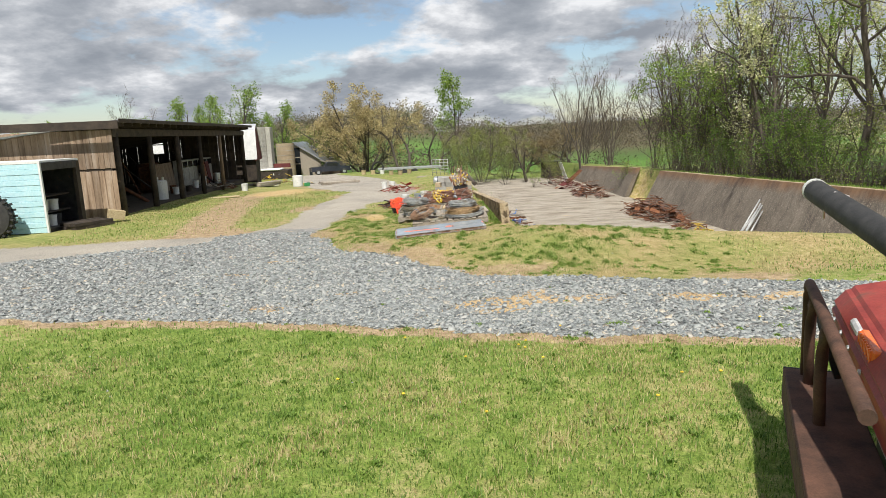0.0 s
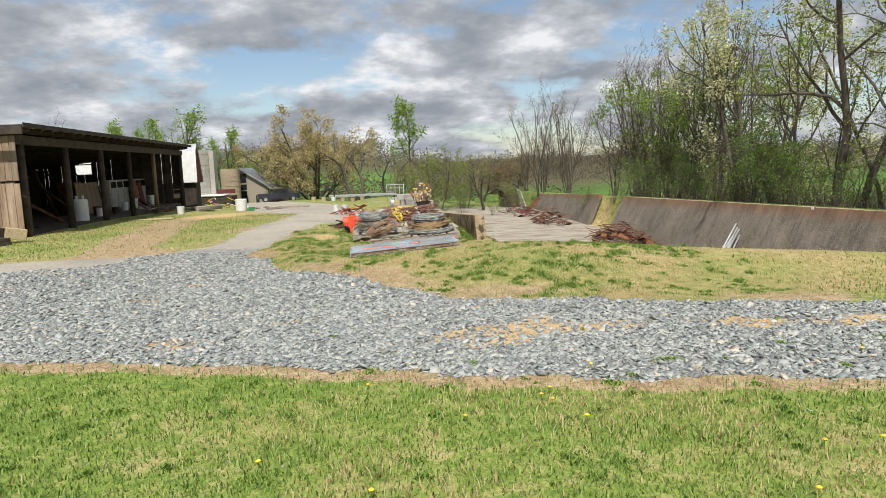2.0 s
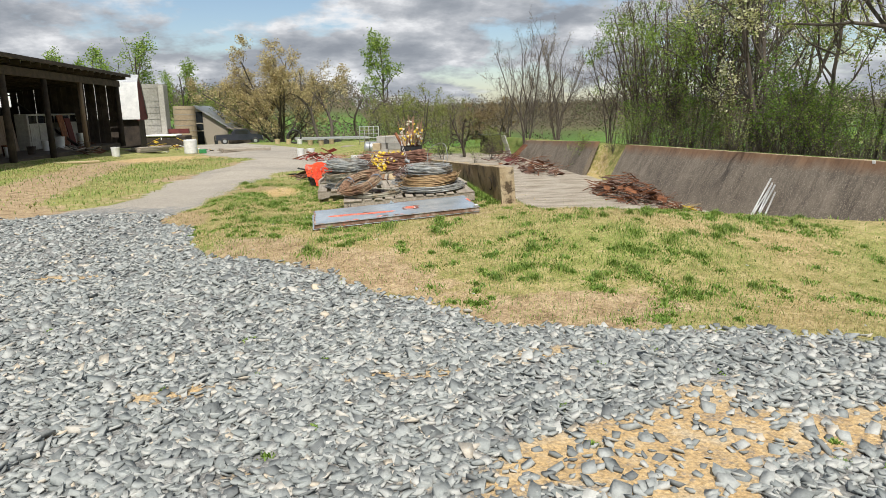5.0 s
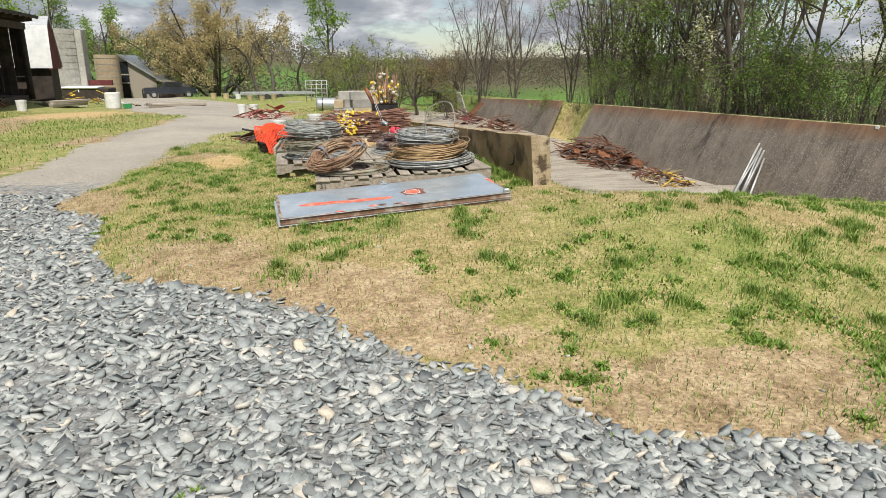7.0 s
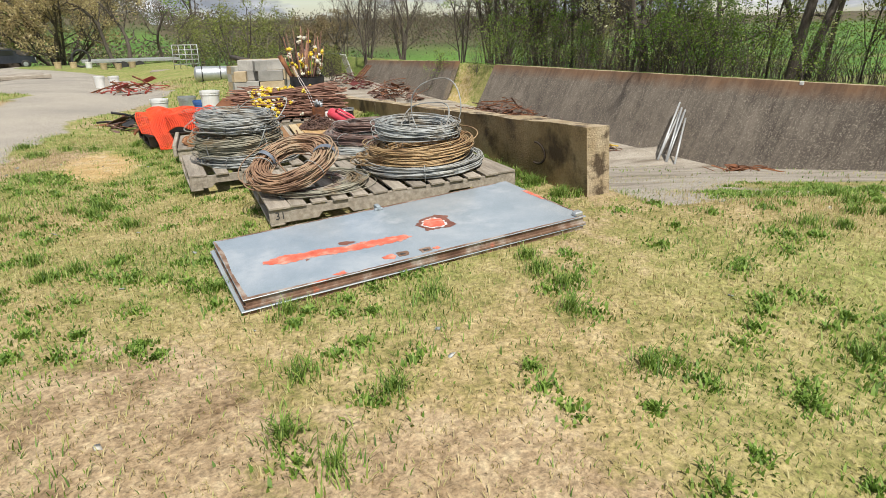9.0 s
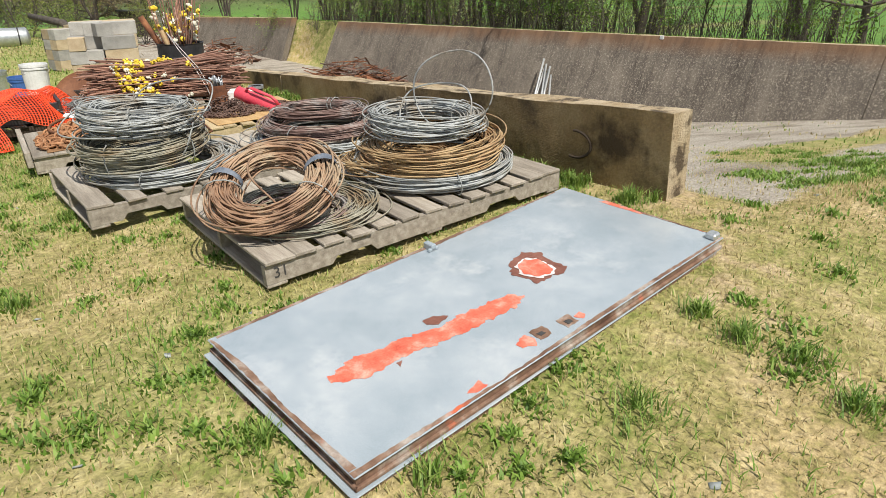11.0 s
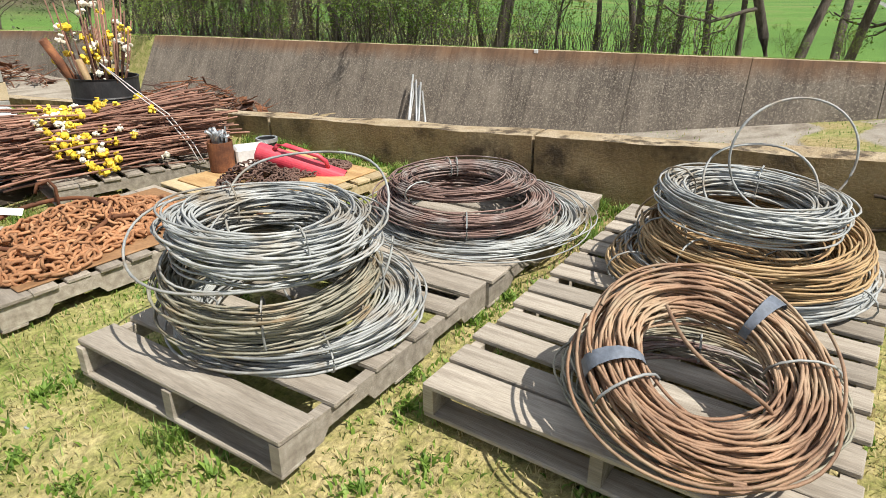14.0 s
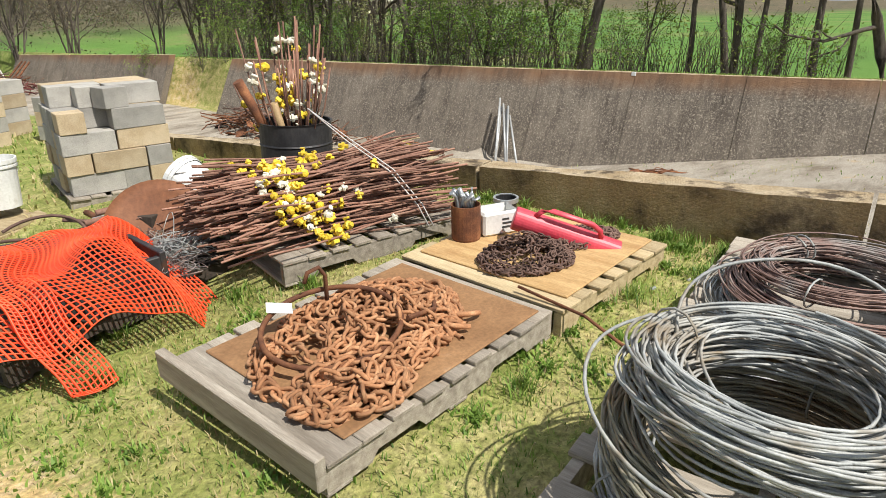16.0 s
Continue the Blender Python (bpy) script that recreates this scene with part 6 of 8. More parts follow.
for y_, h_, k_ in ((39.4, 1.45, "rust"), (40.2, 1.3, "red_dark")):
    dr_ = thing("old_door", pose(-11.75, y_, -0.97, 0, -8, 3), "dark rusty panel leaning before a cabinet in the shed", "panel")
    part("leaf", fresh(((0, 0, 0), (0.05, 0.75, h_)), bevel=0.15), M[k_], dr_)
for x_, y_, w_, h_, l_ in ((-13.2, 34.9, 1.1, 1.5, "brown steel drum rack leaning inside the shed"), (-14.5, 28.6, 1.6, 1.3, "covered grey machine inside the shed")):
    cv = thing("covered_machine", pose(x_, y_, -0.97), l_, "machine")
    part("cover", fresh(((-0.5, -w_ / 2, 0), (0.5, w_ / 2, h_)), bevel=0.18), M["stave"] if "grey" in l_ else M["rust"], cv)
wd = thing("plastic_drum", pose(-10.9, 29.9, -1.02), "white plastic drum standing in the shed", "drum")
part("body", lathe([(0, 0), (0.27, 0), (0.29, 0.04), (0.29, 0.82), (0.25, 0.90), (0, 0.92)], 24), M["plastic_white"], wd)
for s_ in (-0.12, 0.12):
    part("cap", lathe([(0, 0.90), (0.05, 0.90), (0.05, 1.05), (0, 1.05)], 12, pose(s_, 0, 0)), M["plastic_white"], wd)
for k_, (x_, y_, r_, h_, c_) in enumerate(((-11.2, 30.4, 0.22, 0.5, "plastic_blue"), (-11.6, 31.2, 0.2, 0.42, "dark_steel"), (-11.1, 32.4, 0.15, 0.36, "plastic_white"), (-11.5, 33.2, 0.16, 0.4, "rust"), (-11.0, 34.0, 0.15, 0.3, "wood_dark"), (-11.4, 36.5, 0.16, 0.4, "plastic_white"), (-11.6, 38.5, 0.2, 0.5, "plastic_white"), (-11.2, 40.0, 0.2, 0.6, "galv"))):
    bucket(pose(x_, y_, -0.97), "pail standing among clutter inside the shed", c_, r_, h_, handle=False)
for k_ in range(8):
    lb = thing("leaning_bar", pose(0, 0, 0), "old timber or iron bar leaning inside the shed", "bar", "bars leaning in the shed")
    y_ = 24.6 + 2.2 * k_
    pipe("shaft", [(-11.0 - rs.uniform(0, 2.5), y_, -0.97), (-12.4 - rs.uniform(0, 2.5), y_ + rs.uniform(-0.8, 0.8), rs.uniform(0.4, 1.5))], rs.uniform(0.03, 0.07), M[rs.choice(("wood_dark", "rust"))], lb, sides=6)
scrap_heap(pose(-10.4, 37.2, gz(-10.4, 37.2)), (0.6, 1.6), 40, 0.5, "grey and rusty bars heaped before the shed", 71, ("rust", "wood_grey", "wood_dark"), (0.6, 1.8))
bucket(g(-8.9, 37.0, 0), "white bucket on the grass before the shed", r=0.18, h=0.4)
tub2 = thing("white_drum", g(-6.56, 41.0, 0) @ Matrix.Scale(0.72, 4), "large white plastic drum standing on grass", "drum")
part("body", lathe([(0, 0), (0.42, 0), (0.44, 0.05), (0.44, 0.92), (0.40, 0.96), (0, 0.97)], 28), M["plastic_white"], tub2)
gb = thing("green_crate", g(-6.0, 41.0, 0, 0, 0, 10) @ Matrix.Scale(0.5, 4), "green plastic crate beside a white drum", "crate")
part("shell", fresh(((-0.35, -0.3, 0), (0.35, 0.3, 0.42)), bevel=0.03), M["green_plastic"], gb)
planks(g(-5.0, 41.0, 0, 0, 0, 20), 12, 2.4, "pile of grey boards beside the lane", 72, wide=0.3, thick=0.06)
planks(g(-9.0, 41.0, 0, 0, 0, 60), 10, 2.0, "pile of old boards near the shed end", 73, wide=0.25, thick=0.08)
flat = thing("flat_board", g(-8.6, 31.2, 0.01, 0, 0, 20), "pale flat board lying in the grass", "board")
part("sheet", fresh(((-0.8, -0.25, 0), (0.8, 0.25, 0.04))), M["wood_pale"], flat)
scrap_heap(g(-8.2, 44.5, 0), (2.2, 1.2), 60, 0.8, "clutter of white and yellow plastic and iron", 74, ("plastic_white", "yellow_paint", "rust", "dark_steel"), (0.3, 0.9))

# pale teal body with an open dark side, standing before the end wall
van = thing("teal_box", pose(-10.75, 20.05, -1.02, 0, 0, 0), "pale teal ribbed van body with a dark open side", "van body")
part("floor", fresh(((-4.0, 0, 0.0), (0, 2.3, 0.12))), M["dark_steel"], van)
part("roof", fresh(((-4.0, -0.03, 2.10), (0.03, 2.3, 2.18))), M["white_paint"], van)
part("rear_wall", fresh(((-4.0, 2.24, 0.12), (0, 2.3, 2.1))), M["dark_steel"], van)
part("partition", fresh(((-1.4, 0.1, 0.12), (-1.34, 2.24, 2.1))), M["dark_steel"], van)
for k_ in range(13):
    part("siding_rib", fresh(((-4.0, -0.022 - 0.012 * (k_ % 2), 0.02 + 0.16 * k_), (-0.04, 0.02, 0.176 + 0.16 * k_)), bevel=0.008), M["teal"], van)
part("corner_post", fresh(((-0.04, -0.03, 0.0), (0.02, 0.05, 2.1))), M["white_paint"], van)
part("door_post", fresh(((-0.08, 2.05, 0.0), (0.04, 2.3, 2.1))), M["wood_dark"], van)
part("lintel", fresh(((-0.06, 0.05, 1.88), (0.05, 2.1, 2.12))), M["dark_steel"], van)
for z_ in (0.55, 1.05):
    part("shelf", fresh(((-1.2, 0.2, z_), (-0.25, 2.0, z_ + 0.03))), M["wood_dark"], van)
for k_, (x_, y_, z_, c_) in enumerate(((-0.5, 0.5, 0.12, "dark_steel"), (-0.4, 1.0, 0.12, "plastic_white"), (-0.5, 1.5, 0.12, "dark_steel"), (-0.6, 0.5, 0.58, "plastic_white"), (-0.6, 1.0, 0.58, "galv"), (-0.55, 1.5, 0.58, "plastic_white"))):
    bucket(pose(-10.75 + x_, 20.05 + y_, -1.02 + z_), "pail on a shelf in the teal box", c_, 0.15, 0.34, handle=False)
lug_tyre(pose(-12.0, 19.4, gz(-12, 19.4) + 0.62, 90, 0, 8), 0.62, 0.2, "large lugged tractor tyre standing on grass")
yf = thing("yellow_frame", g(-12.0, 19.0, 0), "yellow steel frame part beside a tractor tyre", "frame")
part("bar", fresh(((-0.05, -0.05, 0), (0.05, 0.05, 0.5))), M["yellow_paint"], yf)
planks(g(-10.2, 20.4, 0, 0, 0, 60), 8, 1.3, "dark timbers lying by the box", 75, "wood_dark", 0.2, 0.1)
cb = thing("cardboard_box", g(-9.6, 22.0, 0.10, 0, 12, 30), "tan box lying before the shed boards", "box")
part("shell", fresh(((-0.25, -0.2, 0), (0.25, 0.2, 0.3)), bevel=0.01), M["wood_pale"], cb)


# ---- barn, silos and distant sheds ----
barn = thing("barn", pose(-10.05, 45.4, -1.6), "gambrel barn with white metal roof and dark red gable", "barn")
prof = [(0.0, 1.76), (0.14, 3.62), (0.55, 4.05), (0.95, 3.62), (1.75, 1.80)]


def gable(bm, x0, x1, pts):
    a = [bm.verts.new((x0, y, z)) for y, z in pts]
    b = [bm.verts.new((x1, y, z)) for y, z in pts]
    bm.faces.new(a[::-1])
    bm.faces.new(b)
    for i in range(len(pts)):
        j = (i + 1) % len(pts)
        bm.faces.new((a[i], a[j], b[j], b[i]))
    bmesh.ops.recalc_face_normals(bm, faces=bm.faces)


bm = bmesh.new()
gable(bm, -14, 0, [(0.25, 0), (0.25, 1.8)] + [(y, z - 0.05) for y, z in prof[1:4]] + [(1.5, 1.8), (1.5, 0)])
part("wall", bm, M["wood_dark"], barn)
bm = bmesh.new()
gable(bm, 0.01, 0.12, [(y, z - 0.06) for y, z in prof])
part("gable", bm, M["red_dark"], barn, "dark red gable boards")
for (ya, za), (yb, zb) in zip(prof, prof[1:]):
    bm = bmesh.new()
    gable(bm, -14.2, 0.16, [(ya, za), (yb, zb), (yb, zb + 0.12), (ya, za + 0.12)])
    part("roof_slope", bm, M["white_paint"] if ya == 0 else M["roof_tin"], barn)
for x_, y_, r_, h_, key_, lab_ in ((-13.6, 61.0, 1.9, 2.58, "stave", "pale grey concrete stave silo without a roof"), (-11.55, 66.0, 0.88, 1.0, "stave_tan", "short tan block silo beside a barn")):
    h_ = h_ - gz(x_, y_)
    silo = thing("silo", g(x_, y_), lab_, "silo")
    if r_ > 1:
        part("chute", fresh(((1.52, -1.25, 0), (1.92, -0.75, h_ - 0.05)), bevel=0.03), M["stave"], silo, "pale concrete chute")
    part("shell", lathe([(0, 0), (r_, 0), (r_, h_), (r_ - 0.15, h_), (r_ - 0.15, h_ - 0.4), (0, h_ - 0.4)], 36), M[key_], silo, smooth=False)
    for k_ in range(int(h_ / 0.45)):
        part("hoop", lathe([(r_, 0.3 + 0.45 * k_), (r_ + 0.02, 0.3 + 0.45 * k_), (r_ + 0.02, 0.33 + 0.45 * k_), (r_, 0.33 + 0.45 * k_), (r_, 0.3 + 0.45 * k_)], 36), M["stave"], silo)
far_barn = thing("grey_barn", pose(-11.15, 68.0, -2.5), "weathered grey barn with a steep tin roof", "barn")
bm = bmesh.new()
gable(bm, 0, 0.2, [(0, 0), (0, 1.0), (0.05, 3.35), (0.2, 3.35), (2.75, 1.5), (2.75, 0)])
for v_ in bm.verts:
    v_.co = Vector((v_.co.y, v_.co.x, v_.co.z))
bmesh.ops.recalc_face_normals(bm, faces=bm.faces)
part("wall", bm, M["wood_grey"], far_barn)
part("roof", fresh(((-0.1, -0.3, 0), (3.6, 9, 0.1))), M["roof_tin"], far_barn).matrix_basis = pose(0.1, 0, 3.42, 0, 33.5, 0)
# solid black panels on the wall paint the shade of open doorways
part("door", fresh(((0.08, -0.06, 0), (0.72, -0.005, 3.0))), M["glass_dark"], far_barn, "black panel standing for the shade in an open doorway")
part("brace", fresh(((0.05, -0.09, 1.95), (0.75, -0.06, 2.05)), ((0.05, -0.09, 1.3), (0.75, -0.06, 1.38))), M["wood_grey"], far_barn)
part("door", fresh(((1.55, -0.06, 0), (1.85, -0.005, 0.85))), M["glass_dark"], far_barn, "black panel standing for the shade in an open doorway")
part("lean_to", fresh(((2.8, 0, 0), (4.9, 6, 0.95))), M["wood_dark"], far_barn)
part("lean_to_roof", fresh(((-0.1, -0.4, 0), (2.4, 6, 0.08))), M["wood_grey"], far_barn, "low grey lean-to roof").matrix_basis = pose(2.75, 0, 1.55, 0, 16, 0)
lowshed = thing("low_shed", pose(-13.2, 58.0, -2.2), "low dark shed with a white tarpaulin on top", "shed")
part("wall", fresh(((0, 0, -0.2), (3.1, 2.5, 0.95)), bevel=0.02), M["wood_dark"], lowshed)
part("tarpaulin", fresh(((0.3, -0.1, 0.95), (2.5, 2.0, 1.08)), bevel=0.05), M["white_paint"], lowshed, "crumpled white tarpaulin")
part("roof_edge", fresh(((-0.2, 2.0, 1.1), (3.0, 2.4, 1.45))), M["red_dark"], lowshed)


def pickup(m, label):
    """A dark pickup truck seen far off."""
    ob = thing("pickup_truck", m, label, "truck")
    bm = bmesh.new()
    gable(bm, -0.85, 0.85, [(-2.6, 0.45), (-2.6, 1.05), (-0.9, 1.1), (-0.5, 1.65), (0.8, 1.65), (1.3, 1.12), (2.5, 1.0), (2.6, 0.45)])
    part("body", bm, M["car_dark"], ob)
    for s in (-1, 1):
        part("side_window", fresh(((0.851 * s, -0.5, 1.15), (0.87 * s, 0.9, 1.55))), M["glass_dark"], ob)
        for y in (-1.7, 1.7):
            w = part("wheel", lathe([(0, -0.1), (0.3, -0.12), (0.36, -0.08), (0.36, 0.08), (0.3, 0.12), (0, 0.1)], 20, pose(0.8 * s, y, 0.36, 0, 90, 0)), M["rubber"], ob)
            part("rim", lathe([(0, -0.13), (0.2, -0.13), (0.2, 0.13), (0, 0.13)], 16, pose(0.8 * s, y, 0.36, 0, 90, 0)), M["galv"], w)
    part("windscreen", fresh(((-0.7, 1.0, 1.15), (0.7, 1.14, 1.52))), M["glass_dark"], ob)
    part("headlight", fresh(((-0.75, 2.56, 0.7), (-0.45, 2.61, 0.9)), ((0.45, 2.56, 0.7), (0.75, 2.61, 0.9))), M["lens_clear"], ob)
    return ob


pickup(g(-7.2, 66.0, 0, 0, 0, -78) @ Matrix.Scale(0.75, 4), "dark blue pickup truck parked before a far barn")
trl = thing("flat_trailer", g(0.7, 62.0, -0.25, 0, 0, -86), "long low flatbed trailer parked at the lane's end", "trailer")
part("deck", fresh(((-1.0, -3.0, 0.55), (1.0, 3.0, 0.7))), M["pipe_grey"], trl)
for s_ in (-1, 1):
    for y_ in (-0.6, 0.4):
        part("wheel", lathe([(0, -0.09), (0.3, -0.09), (0.3, 0.09), (0, 0.09)], 18, pose(0.95 * s_, y_, 0.3, 0, 90, 0)), M["rubber"], trl)
tyre(pose(-2.2, 58.5, gz(-2.2, 58.5) + 0.55, 90, 0, 10), 0.55, 0.06, "large thin tyre standing at the lane's end")
for k_ in range(6):
    bucket(g(-3.4 + 0.8 * k_, 57 + 0.3 * (k_ % 3), 0), "small white item standing along the lane's end", rs.choice(("plastic_white", "wood_pale")), 0.2, 0.36, handle=False)
planks(g(4.2, 46.0, 0, 0, 0, 170), 16, 3.0, "long low stack of boards at the lane's end", 76, wide=0.3, thick=0.12)


# ---- the old red truck by the lawn, with its brush guard ----
old = thing("old_truck", pose(2.744, 4.40, -0.328, 0, 0, -28) @ pose(0.10, -4.26, -0.86), "old red truck with rusty bumper and pipe brush guard", "truck")
part("bumper_web", fresh(((-0.10, 1.75, 0.64), (-0.06, 4.25, 0.82)), bevel=0.008), M["bumper"], old, "rusty steel channel bumper")
part("bumper_top", fresh(((-0.10, 1.75, 0.82), (0.30, 4.25, 0.86)), bevel=0.01), M["bumper"], old)
part("bumper_foot", fresh(((-0.10, 1.75, 0.60), (0.25, 4.25, 0.64)), bevel=0.01), M["bumper"], old)
part("bumper_end", fresh(((-0.10, 4.25, 0.60), (0.30, 4.27, 0.86)), bevel=0.004), M["dark_steel"], old)
for y_ in (3.97, 3.30):
    pipe("guard_hoop", [(0.04, y_, 0.84), (0.03, y_, 1.15), (0.03, y_ - 0.03, 1.32), (0.03, y_ - 0.11, 1.45), (0.03, y_ - 0.24, 1.54)], 0.034, M["bumper"], old, sides=12)
pipe("guard_post", [(0.03, 4.14, 0.85), (0.02, 4.12, 1.46), (0.02, 4.07, 1.53)], 0.030, M["bumper"], old, sides=12)
pipe("guard_rail", [(0.02, 4.09, 1.51), (0.02, 4.04, 1.55), (0.02, 3.7, 1.56), (0.02, 1.8, 1.56)], 0.034, M["bumper"], old, sides=12)
pipe("guard_brace", [(0.03, 4.02, 1.50), (0.22, 4.02, 0.9)], 0.024, M["dark_steel"], old)
for k_ in range(7):
    pipe("grille_bar", [(0.34, 3.92, 0.90 + 0.062 * k_), (0.33, 3.0, 0.89 + 0.062 * k_ + 0.01 * math.sin(k_)), (0.34, 1.8, 0.90 + 0.062 * k_)], 0.026, M["grille"], old, sides=8)
part("grille_frame", fresh(((0.36, 1.8, 0.80), (0.44, 4.0, 1.36)), bevel=0.02), M["dark_steel"], old)
part("cheek", fresh(((0.28, 3.86, 0.86), (0.42, 4.02, 1.32)), bevel=0.03), M["grille"], old, "flaking white cheek panel")
bm = bmesh.new()
gable(bm, 1.7, 4.14, [(0.34, 1.30), (0.32, 1.40), (0.42, 1.53), (0.70, 1.60), (2.2, 1.66), (2.2, 0.9), (0.46, 0.9)])
for v_ in bm.verts:
    v_.co = Vector((v_.co.y, v_.co.x, v_.co.z))
bmesh.ops.recalc_face_normals(bm, faces=bm.faces)
bmesh.ops.bevel(bm, geom=list(bm.edges), offset=0.03, segments=2, affect="EDGES")
part("hood", bm, M["red_paint"], old, "sun-faded red sheet-metal hood").matrix_basis = pose(-0.16, 0, 0)
part("turn_lamp", fresh(((0.23, 3.05, 1.40), (0.32, 3.45, 1.50)), bevel=0.012), M["lens_orange"], old, "orange ribbed lamp lens").matrix_basis = pose(-0.035, -0.25, 0)
for k_ in range(9):
    part("lens_rib", fresh(((0.184, 2.82 + 0.042 * k_, 1.405), (0.20, 2.835 + 0.042 * k_, 1.495)), bevel=0.002), M["lens_orange"], old)
part("clear_lamp", fresh(((0.19, 3.24, 1.39), (0.27, 3.50, 1.48)), bevel=0.015), M["lens_clear"], old)
for y_ in (3.9, 3.6, 3.3, 2.9):
    part("bolt", lathe([(0, 0), (0.018, 0), (0.018, 0.012), (0, 0.012)], 8, pose(0.165, y_, 1.35, 0, -90, 0)), M["galv"], old)
part("chassis", fresh(((0.45, 1.9, 0.45), (2.2, 3.9, 0.9))), M["dark_steel"], old)
for x_ in (1.1,):
    for y_ in (1.95, 3.75):
        part("wheel", lathe([(0.18, -0.13), (0.36, -0.14), (0.44, -0.09), (0.44, 0.09), (0.36, 0.14), (0.18, 0.13), (0.16, 0.05), (0, 0.05)], 28, pose(x_, y_, 0.42, 90, 0, 0)), M["rubber"], old)
boom = thing("black_pipe", pose(0, 0, 0), "thick black plastic pipe with a white end, strapped on the truck", "pipe")
pipe("tube", [(2.80, 4.22, 0.99), (2.79, 4.20, 0.988), (2.37, 3.0, 0.89), (1.97, 1.88, 0.80)], 0.075, M["rubber"], boom, sides=20)
part("cap", lathe([(0.05, 0), (0.079, 0), (0.079, 0.03), (0.05, 0.03), (0.05, 0)], 20, look((2.804, 4.235, 0.992), (2.72, 4.0, 0.969))), M["plastic_white"], boom)
pipe("strap", [(2.62, 3.86, 0.86), (2.58, 3.80, 0.95), (2.64, 3.80, 1.03), (2.72, 3.78, 1.0)], 0.006, M["twine"], boom, sides=5)
pipe("stand", [(2.20, 2.55, 0.80), (2.75, 2.75, 0.40)], 0.04, M["dark_steel"], boom)


# ---- gravel, grass and weeds ----
def scatter(rng, n, x0, x1, y0, y1):
    return rng.uniform(x0, x1, n), rng.uniform(y0, y1, n)


def stones(name, label, rng, x, y, size, material):
    """Broken stone: six-sided chips, each bent a little differently."""
    n = len(x)
    top = np.array([[-1, -0.7, 0.35], [0.9, -1, 0.45], [1, 0.8, 0.3], [-0.8, 1, 0.5]])
    low = np.array([[-0.9, -0.9, -0.5], [1, -0.8, -0.5], [0.8, 1, -0.5], [-1, 0.8, -0.5]])
    base = np.concatenate([low, top])
    v = base[None] * rng.uniform(0.55, 1.15, (n, 8, 3))
    v = v * (size[:, None, None] * np.stack([rng.uniform(0.65, 1.05, n), rng.uniform(0.6, 1.0, n), rng.uniform(0.35, 0.75, n)], -1)[:, None])
    ax, ay = rng.uniform(-0.55, 0.55, n), rng.uniform(-0.55, 0.55, n)
    az = rng.uniform(0, 6.28, n)
    c, s = np.cos(az)[:, None], np.sin(az)[:, None]
    X, Y, Z = v[..., 0], v[..., 1], v[..., 2]
    X, Y = c * X - s * Y, s * X + c * Y
    Z = Z + X * np.tan(ax)[:, None] + Y * np.tan(ay)[:, None]
    P = np.stack([X + x[:, None], Y + y[:, None], Z + (ground_z(x, y) + size * 0.18)[:, None]], -1).reshape(-1, 3)
    f = np.array([[0, 3, 2, 1], [4, 5, 6, 7], [0, 1, 5, 4], [1, 2, 6, 5], [2, 3, 7, 6], [3, 0, 4, 7]])
    F = (np.arange(n)[:, None, None] * 8 + f[None]).reshape(-1, 4)
    return tagged(fast_mesh(name, [(P, F)], material), label, "gravel", kind="stuff")


def stone_mat(name, stops):
    m, t, b = nodes_of(name)
    r = t.nodes.new("ShaderNodeNewGeometry").outputs["Random Per Island"]
    co = t.nodes.new("ShaderNodeTexCoord").outputs["Object"]
    col = n_mix(t, 0.45, n_ramp(t, r, stops), n_ramp(t, n_noise(t, co, 40, 4, 0.7), [(0.3, (0.3, 0.3, 0.3)), (0.7, (0.72, 0.72, 0.72))]), "OVERLAY")
    t.links.new(col, b.inputs["Base Color"])
    b.inputs["Roughness"].default_value = 0.95
    b.inputs["Specular IOR Level"].default_value = 0.2
    n_bump(t, b, n_noise(t, co, 90, 3, 0.6), 0.4, 0.004)
    return m


M["chip"] = stone_mat("grey_stone_chips", [(0.0, (0.17, 0.18, 0.178)), (0.3, (0.265, 0.285, 0.277)), (0.7, (0.37, 0.385, 0.368)), (0.95, (0.46, 0.46, 0.43)), (1.0, (0.55, 0.47, 0.36))])
sr = np.random.default_rng(5)
sx, sy = scatter(sr, 270000, -9.0, 9.0, 6.0, 17.5)
sz = zones(sx, sy)
keep = (sz["gravel"] > sr.uniform(0.2, 0.8, len(sx))) & (sz["clay"] < sr.uniform(0.05, 0.95, len(sx)))
near_w = np.exp(-(np.hypot(sx - 0.2, sy - 10) / 4.2) ** 2)
keep &= sr.uniform(0, 1, len(sx)) < (0.30 + 0.7 * near_w) * (0.75 + 0.25 * np.clip(1.2 * wave_noise(sx * 0.35, sy, 0.6, 17) + 0.4, 0, 1))
sx, sy = sx[keep], sy[keep]
stones("gravel", "loose broken grey stone on the drive", sr, sx, sy, sr.uniform(0.013, 0.043, len(sx)) * (1 + 0.4 * (sr.random(len(sx)) < 0.06)), M["chip"])
tx_, ty_ = scatter(sr, 200, -6, 6, 5.5, 20)
stones("stray_gravel", "stray stones in the grass", sr, tx_, ty_, sr.uniform(0.010, 0.022, 200), M["chip"])


